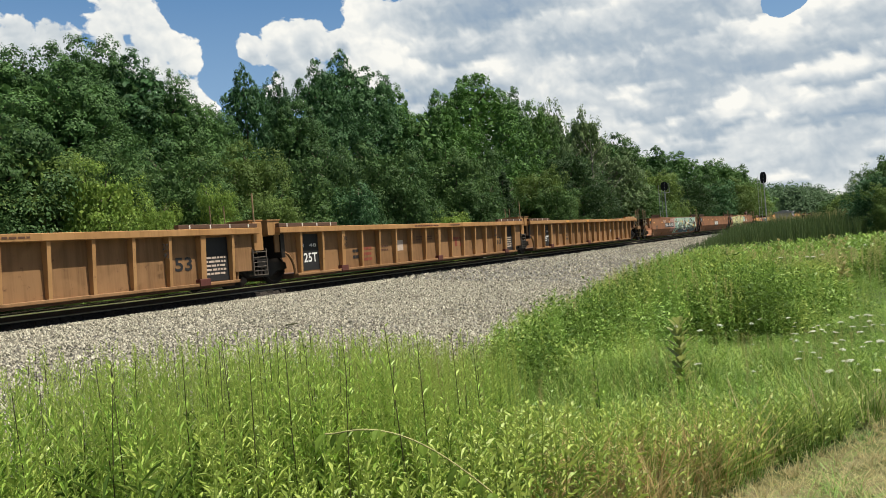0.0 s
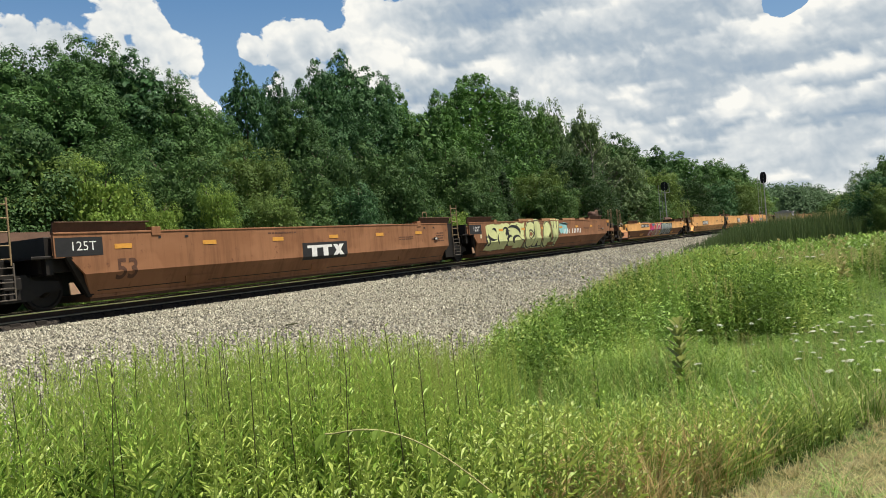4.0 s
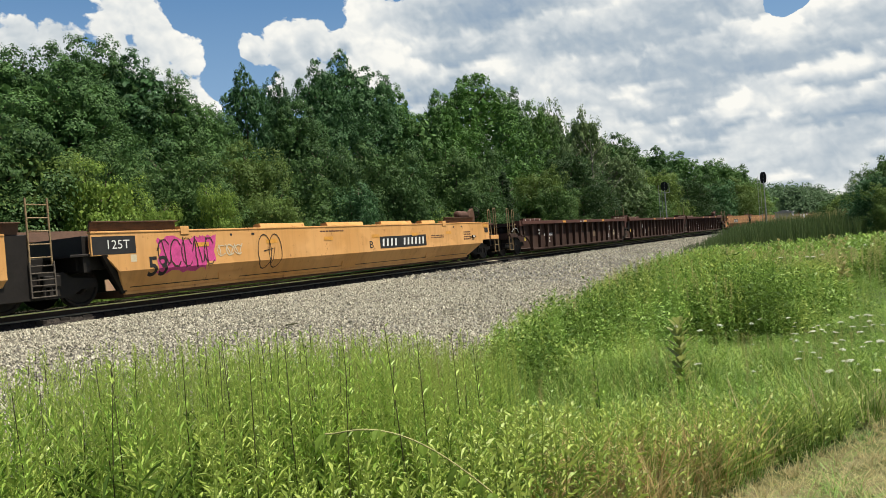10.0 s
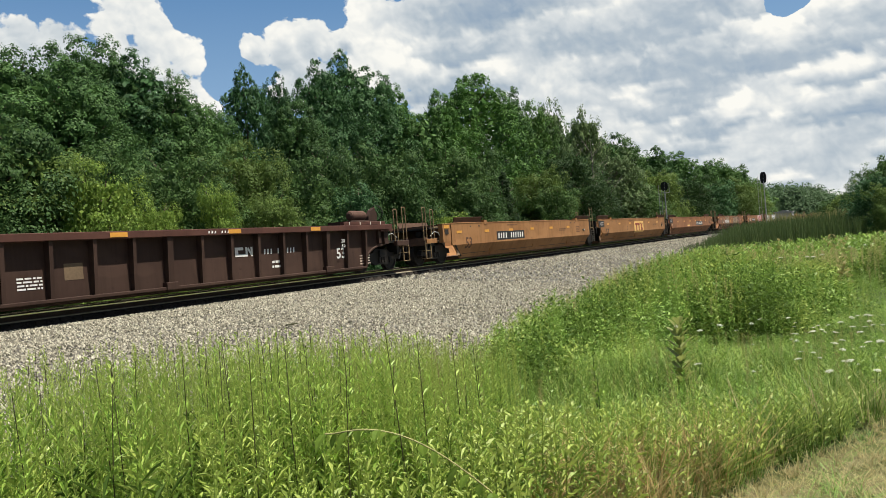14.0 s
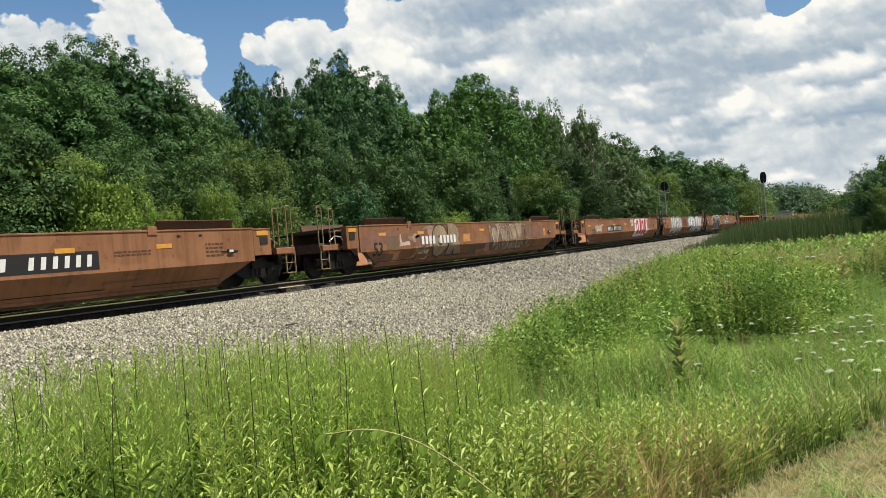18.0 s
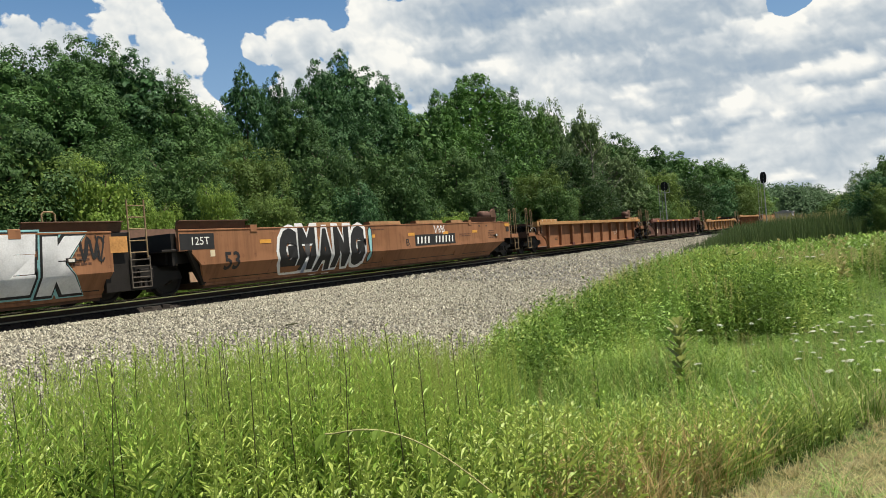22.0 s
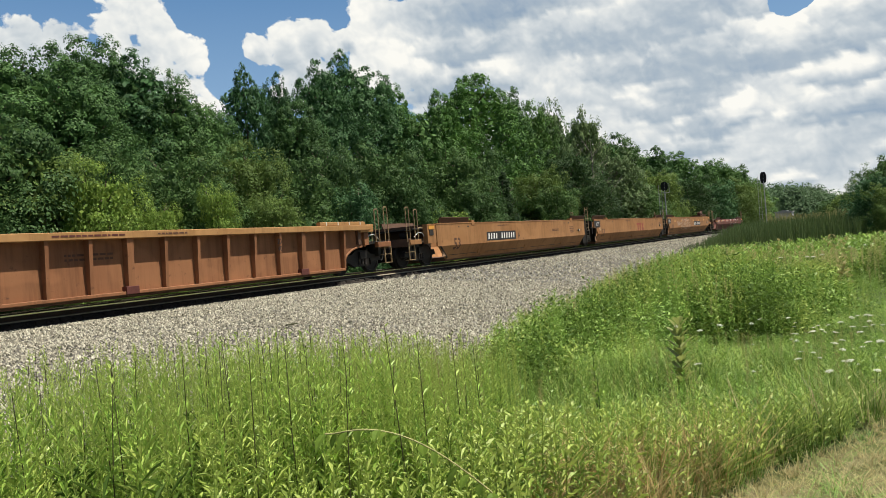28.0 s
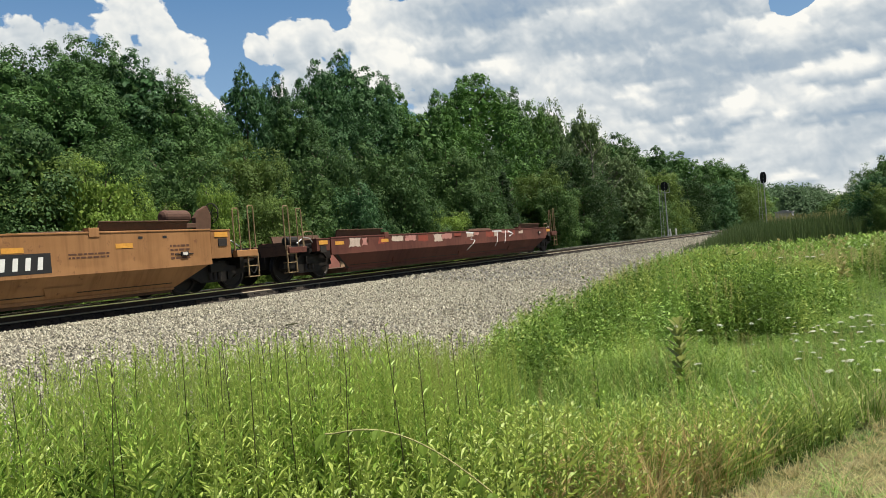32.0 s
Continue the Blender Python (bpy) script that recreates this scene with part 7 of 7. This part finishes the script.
def signal(x, y, z0, height, label, wide=0.36, tall=0.70):
    s = tagged(new("railway_signal"), label, "railway signal", "signals beside the line")
    s.location = (x, y, z0)
    part("mast", Geo().lathe((0, 0, 0), (0, 0, 1), [(0, 0.13), (0.35, 0.13), (0.4, 0.075), (height - 0.6, 0.06)], 12), M_GALV, s)
    part("base", Geo().box(-0.3, 0.3, -0.3, 0.3, -0.5, 0.05), M_SHED, s)
    back = Geo()
    n = 20
    o = [(wide * math.copysign(abs(math.cos(math.tau * i / n)) ** 0.75, math.cos(math.tau * i / n)), height - 0.55 + tall * math.copysign(abs(math.sin(math.tau * i / n)) ** 0.75, math.sin(math.tau * i / n))) for i in range(n)]
    back.add([(-0.03, a, b) for a, b in o] + [(0.0, a, b) for a, b in o], [tuple(range(n)), tuple(range(n, 2 * n))[::-1]] + [(i, (i + 1) % n, n + (i + 1) % n, n + i) for i in range(n)])
    hd = part("backboard", back, M_SIGNAL, s, "black oval signal backboard")
    part("signal_case", Geo().box(0.0, 0.25, -0.2, 0.2, height - 1.0, height - 0.12), M_SIGNAL, hd)
    for k in (-0.3, 0.0, 0.3):
        part("hood", Geo().tube((-0.3, 0, height - 0.55 + k), (-0.03, 0, height - 0.55 + k), 0.12, 12), M_SIGNAL, hd)
    part("platform", Geo().box(0.05, 0.7, -0.35, 0.35, height - 1.25, height - 1.2), M_GALV, s)
    ld = Geo()
    for dy in (0.55, 0.85):
        ld.tube((0.5, dy, 0), (0.35, dy - 0.15, height - 0.3), 0.025, 6)
    for i in range(14):
        z = 0.3 + i * (height - 0.9) / 14
        ld.tube((0.48, 0.54, z), (0.48, 0.84, z), 0.015, 5)
    part("ladder", ld, M_GALV, s)
    rl = Geo()
    for dy in (-0.35, 0.35):
        rl.tube((0.7, dy, height - 1.2), (0.7, dy, height - 0.2), 0.02, 6)
    rl.tube((0.7, -0.35, height - 0.2), (0.7, 0.35, height - 0.2), 0.02, 6)
    part("platform_rail", rl, M_GALV, s)
    return s


signal(84.45, 3.05, -0.3, 6.25, "grey signal mast with a black head beyond the track", 0.40, 0.50)
signal(99.6, -5.4, -0.6, 7.1, "tall grey signal mast with a black oval head and ladder")
for x, y in ((82.5, 2.35), (85.2, 2.35)):
    m = tagged(new("marker_post", Geo().lathe((0, 0, 0), (0, 0, 1), [(-0.4, 0.09), (1.05, 0.09), (1.12, 0.06)], 10).mesh("marker_post", M_POSTWHITE)), "short white marker post beside the rails", "post", "marker posts")
    m.location = (x, y, -0.45)
shed = tagged(new("equipment_shed"), "pale grey sheet-metal equipment shed among the reeds", "shed")
shed.location = (104.3, -7.0, -0.9)
part("wall", Geo().box(-1.3, 1.3, -0.95, 0.95, 0, 2.45), M_SHED, shed)
part("roof", Geo().prism([(-1.08, 2.44), (1.08, 2.44), (1.08, 2.51), (0, 2.70), (-1.08, 2.51)], -1.42, 1.42), M_SHED, shed)
part("door", Geo().box(-1.34, -1.3, -0.45, 0.45, 0.1, 2.1), M_GALV, shed)

# ---- single plants ----
M_STEM = plain("green_stem", (0.10, 0.16, 0.04), 0.7)
M_PALESTEM = plain("pale_green_stem", (0.17, 0.22, 0.075), 0.8)
M_SPRAYSTEM = plain("straw_green_stem", (0.36, 0.34, 0.15), 0.8)
M_WEEDSTEM = plain("dark_weed_stem", (0.055, 0.05, 0.024), 0.8)
M_DRYSTEM = plain("brown_stem", (0.055, 0.055, 0.025), 0.8)
L_MILK = leaf("milkweed_leaves", (0.149, 0.186, 0.037), (0.236, 0.273, 0.068), (0.322, 0.353, 0.118), 0.35, 0.4, 0.4)
L_BROAD = leaf("compound_leaflets", (0.104, 0.184, 0.028), (0.152, 0.248, 0.040), (0.208, 0.304, 0.056), 0.45)
L_DARKLEAF = leaf("dark_broad_leaves", (0.055, 0.115, 0.018), (0.085, 0.16, 0.024), (0.13, 0.21, 0.034), 0.4)
M_UMBEL = plain("white_umbel_florets", (0.50, 0.52, 0.42), 0.8, 0, 0.1, 40)


def big_leaf(g, base, az, length, width, up, droop):
    """A broad leaf in four folded strips with a midrib crease."""
    c, s = math.cos(az), math.sin(az)
    rows = []
    for t, w in ((0.0, 0.12), (0.25, 0.8), (0.55, 1.0), (0.82, 0.6), (1.0, 0.04)):
        r, z = length * t * math.cos(up), length * (t * math.sin(up) - droop * t * t)
        q = width * w / 2
        rows.append([(base[0] + c * r - s * q, base[1] + s * r + c * q, base[2] + z + q * 0.35), (base[0] + c * r, base[1] + s * r, base[2] + z), (base[0] + c * r + s * q, base[1] + s * r - c * q, base[2] + z + q * 0.35)])
    v = [p for r in rows for p in r]
    f = []
    for i in range(4):
        for j in range(2):
            a = i * 3 + j
            f.append((a, a + 1, a + 4, a + 3))
    g.add(v, f)
    return g


def leafy_plant(name, label, x, y, h, pairs, length, width, mat, stem_mat, category="plant", up=0.7, lean=(0, 0), thick=0.008):
    z = float(ground_z(x, y))
    ob = tagged(new(name), label, category)
    ob.location = (x, y, z)
    part("stem", Geo().tube((0, 0, -0.05), (lean[0], lean[1], h), thick, 7, thick * 0.45), stem_mat, ob)
    for i in range(pairs):
        t = 0.22 + 0.76 * i / pairs
        for k in (0, 1):
            g = big_leaf(Geo(), (lean[0] * t, lean[1] * t, h * t), i * 1.57 + k * math.pi + 0.3 * math.sin(i * 2.0), length * (1 - 0.35 * t) * (0.9 + 0.2 * math.sin(i * 3 + k)), width * (1 - 0.3 * t), up + 0.35 * t, 0.25)
            me = bpy.data.meshes.new("leaf")
            me.from_pydata(g.v, [], g.f)
            me.materials.append(mat)
            part("leaf", me, None, ob)
    return ob


leafy_plant("milkweed", "tall milkweed plant with broad upright pale leaves", 7.45, -14.72, 0.84, 13, 0.29, 0.105, L_MILK, M_STEM, up=0.72)
leafy_plant("milkweed", "young milkweed plant with broad pale leaves", 4.9, -14.0, 0.55, 6, 0.16, 0.07, L_MILK, M_STEM)
leafy_plant("dark_weed", "dark broad-leaved weed among the pale stalks", 2.25, -13.0, 0.85, 9, 0.16, 0.075, L_DARKLEAF, M_DRYSTEM)
for x, y, h in ((4.2, -14.1, 0.75), (5.3, -14.6, 0.7), (3.6, -13.4, 0.8), (6.4, -14.2, 0.7)):
    leafy_plant("sapling", "small leafy sapling among the weeds", x, y, h, 8, 0.13, 0.055, L_BROAD, M_STEM)

# an arching spray of paired leaflets
spray = tagged(new("arching_leaf_spray"), "arching pale stem with paired drooping leaflets", "plant")
spray.location = (1.62, -15.42, float(ground_z(1.62, -15.42)) - 0.06)
g = Geo()
P = []
for i in range(19):
    t = i / 18
    P.append((0.11 - 0.24 * t, -0.19 + 0.43 * t, 1.05 + 0.27 * math.sin(min(1.0, t * 1.08) * 1.75)))
for a, b in zip(P, P[1:]):
    g.tube(a, b, 0.0021, 6, 0.0019)
g.tube((0.16, -0.34, -0.05), (0.15, -0.30, 0.8), 0.005, 6, 0.004)
g.tube((0.15, -0.30, 0.8), P[0], 0.0035, 6, 0.0025)
part("stem", g, M_SPRAYSTEM, spray)
for i, side, size in ((3, 1, 1.25), (4, -1, 0.8), (5, 1, 0.95), (6, -1, 1.3), (8, 1, 0.7), (9, -1, 1.05), (11, 1, 0.85), (12, -1, 1.1), (13, 1, 0.9), (15, -1, 0.75), (16, 1, 1.0), (17, -1, 0.8), (18, 1, 1.05)):
    q = big_leaf(Geo(), P[i], 2.08 + side * (0.7 + 0.9 * math.sin(i * 3.7) ** 2), 0.040 * size, 0.026 * size, -0.45 + 0.5 * math.sin(i * 2.9 + side), 0.55)
    me = bpy.data.meshes.new("leaflet")
    me.from_pydata(q.v, [], q.f)
    me.materials.append(L_BROAD)
    part("leaflet", me, None, spray)

# white umbels
um = Geo()
for i in range(26):
    r, a = 0.046 * math.sqrt((i + 0.5) / 26), i * 2.4
    um.lathe((r * math.cos(a), r * math.sin(a), 0.012 * (1 - (r / 0.046) ** 2)), (0, 0, 1), [(-0.003, 0.004), (0.0, 0.0095), (0.005, 0.004)], 5)
umbel_mesh = um.mesh("flower_head", M_UMBEL)
ray_g = Geo()
for i in range(9):
    a = i * 0.698
    ray_g.tube((0, 0, -0.05), (0.03 * math.cos(a), 0.03 * math.sin(a), -0.004), 0.0012, 4)
ray_mesh = ray_g.mesh("umbel_stalk", M_STEM)
stem_mesh = Geo().tube((0, 0, -1.0), (0, 0, -0.05), 0.003, 5, 0.002).mesh("stem", M_STEM)


def umbel(x, y, z, s):
    ob = tagged(new("wild_carrot_flower"), "flat white wild carrot flower on a thin stem", "flower", "white wildflowers")
    ob.location = (x, y, z)
    ob.rotation_euler = (0.2 * math.sin(x * 9), 0.2 * math.sin(y * 11), x * 5)
    ob.scale = (s, s, s)
    part("flower_head", umbel_mesh, None, ob)
    part("umbel_stalk", ray_mesh, None, ob)
    st = part("stem", stem_mesh, None, ob)
    return ob


r3 = random.Random(5)
for i in range(58):
    a, dist = radians(r3.uniform(-0.5, 5.5) if i % 4 else r3.uniform(5.0, 13.0)), r3.uniform(6.6, 11.0)
    x, y = dist * math.cos(a), -16.42 + dist * math.sin(a)
    umbel(x, y, float(ground_z(x, y)) + r3.uniform(0.34, 0.52), r3.uniform(0.35, 0.78))
for i in range(44):
    x = 16 + 22 * r3.random()
    y = -15.4 - 0.25 * (x - 16) + r3.uniform(-1.2, 1.2)
    umbel(x, y, float(ground_z(x, y)) + r3.uniform(0.85, 1.15), r3.uniform(0.7, 1.1))


# dark stalks standing above the weeds, with small narrow leaves
sg2, sl2 = Geo(), Geo()
for i in range(115):
    a = radians(r3.uniform(27, 64))
    d = r3.uniform(2.3, 5.6)
    x, y = d * math.cos(a), -16.42 + d * math.sin(a)
    if y > -11.6 or y < -15.35 - 0.45 * (x - 4.57):
        continue
    z = float(ground_z(x, y))
    h = min(1.35, 1.66 - d * (float(weed_line(x, y)) - 24 + r3.expovariate(1 / 40.0)) / 1331)
    lx, ly = r3.gauss(0, 0.035), r3.gauss(0, 0.035)
    bow = r3.gauss(0, 0.02)
    axis = [Vector((x + lx * t + bow * math.sin(3.1 * t), y + ly * t, z + h * t)) for t in (0.0, 0.35, 0.7, 1.0)]
    for q in range(3):
        sg2.tube(axis[q], axis[q + 1], 0.0043 - 0.0010 * q, 5, 0.0033 - 0.0010 * q)
    for k in range(34):
        t = 0.35 + 0.65 * k / 34
        p = axis[1].lerp(axis[2], (t - 0.35) / 0.35) if t < 0.7 else axis[2].lerp(axis[3], (t - 0.7) / 0.3)
        az, l = k * 2.4 + r3.gauss(0, 0.3), r3.uniform(0.035, 0.075) * (1.2 - 0.5 * t)
        c, s_ = math.cos(az), math.sin(az)
        w, up = l * 0.12, r3.uniform(0.3, 1.0)
        mid = p + Vector((c, s_, up)) * l * 0.5
        sl2.add([tuple(p), tuple(mid + Vector((-s_, c, 0.4)) * w), tuple(p + Vector((c, s_, up * 0.8)) * l), tuple(mid + Vector((s_, -c, 0.4)) * w)], [(0, 1, 2), (0, 2, 3)])
tagged(new("weed_stems", sg2.mesh("weed_stems", M_WEEDSTEM)), "thin dark weed stems above the leaves", "weeds", kind="stuff")
tagged(new("weed_stem_leaves", big_mesh("weed_stem_leaves", sl2.v, sl2.f, W_STALK)), "small narrow leaves on the dark weed stems", "weeds", kind="stuff")
field("stalk_tips", "fine pale green flowering tips of the tall weeds", [stalk(40, 0.032, stem=0.0018, from_=0.62, spread=0.42, slim=0.13, top_small=0.5, foot=0.6) for i in range(4)], 2500, (-0.5, 8.6, -16.2, -9.4, tall_zone), lambda x, y, d: np.clip(1.63 - d * (weed_line(x, y) - 20 + rng.exponential(62, len(d))) / 1331, 0.4, 1.35), W_PALETIP, (2.2, 8))
# a broken tie plank and scraps on the stones
pl = tagged(new("wood_scrap", Geo().box(-0.14, 0.14, -0.03, 0.03, 0, 0.025).mesh("wood_scrap", M_DRYSTEM)), "short broken piece of brown wood on the ballast", "wood scrap")
pl.location = (11.1, -6.6, float(ballast_z(11.1, -6.6)) + 0.05)


# a leafless grey tree at the wood's edge
def bare_tree(x, y, h):
    r5 = random.Random(3)
    ob = tagged(new("bare_tree"), "leafless grey tree with thin twigs", "tree", "trees along the railway")
    ob.location = (x, y, float(ground_z(x, y)) - 0.1)
    part("trunk", Geo().tube((0, 0, -0.3), (0.2, 0, h * 0.9), 0.13, 8, 0.02), M_GREYBARK, ob)
    for i in range(26):
        z = h * (0.15 + 0.028 * i)
        a = i * 2.4
        l = h * r5.uniform(0.16, 0.34) * (1.1 - 0.024 * i)
        p, e = Vector((0.2 * z / h, 0, z)), Vector((l * math.cos(a), l * math.sin(a), l * r5.uniform(0.7, 1.4)))
        g = Geo().tube(p, p + e, 0.035, 5, 0.008)
        for k in range(5):
            s = p + e * r5.uniform(0.3, 0.95)
            g.tube(s, s + Vector((r5.uniform(-1, 1), r5.uniform(-1, 1), r5.uniform(0.3, 1.3))) * l * 0.3, 0.012, 4, 0.004)
        part("branch", g, M_GREYBARK, ob)
    return ob


M_GREYBARK = plain("weathered_grey_bark", (0.22, 0.20, 0.17), 0.9)
bare_tree(80.0, 9.6, 13.0)


# ---- motion ----
def motions():
    for unit, mid in UNITS:
        walk(unit, [(t, pose(mid - SPEED * t, 0, 0)) for t in (0.0, 8.0, 16.0, 24.0, 32.0)])
    # wheels roll while they pass before the viewer
    for w, parent, x in WHEELS:
        mid = next(m for u, m in UNITS if u is parent)
        t0 = max(0, math.ceil((mid + x - 42.0) / SPEED * FPS))
        t1 = min(32 * FPS, math.floor((mid + x - 6.0) / SPEED * FPS))
        rows = [i / FPS for i in range(t0, t1 + 1)]
        rows = ([0.0] if not rows or rows[0] > 0 else []) + rows + ([32.0] if not rows or rows[-1] < 32 else [])
        base = w.location.copy()
        first = t0 / FPS
        last = max(first, t1 / FPS)
        walk(w, [(t, pose(base.x, base.y, base.z, 0, -math.degrees(SPEED * (min(max(t, first), last) - first) / 0.46), 0)) for t in rows])
    # the clouds drift slowly
    walk(backdrop, [(0.0, pose(0, -16.42, 0, 0, 0, 0.25)), (32.0, pose(0, -16.42, 0, 0, 0, -0.25))])


motions()
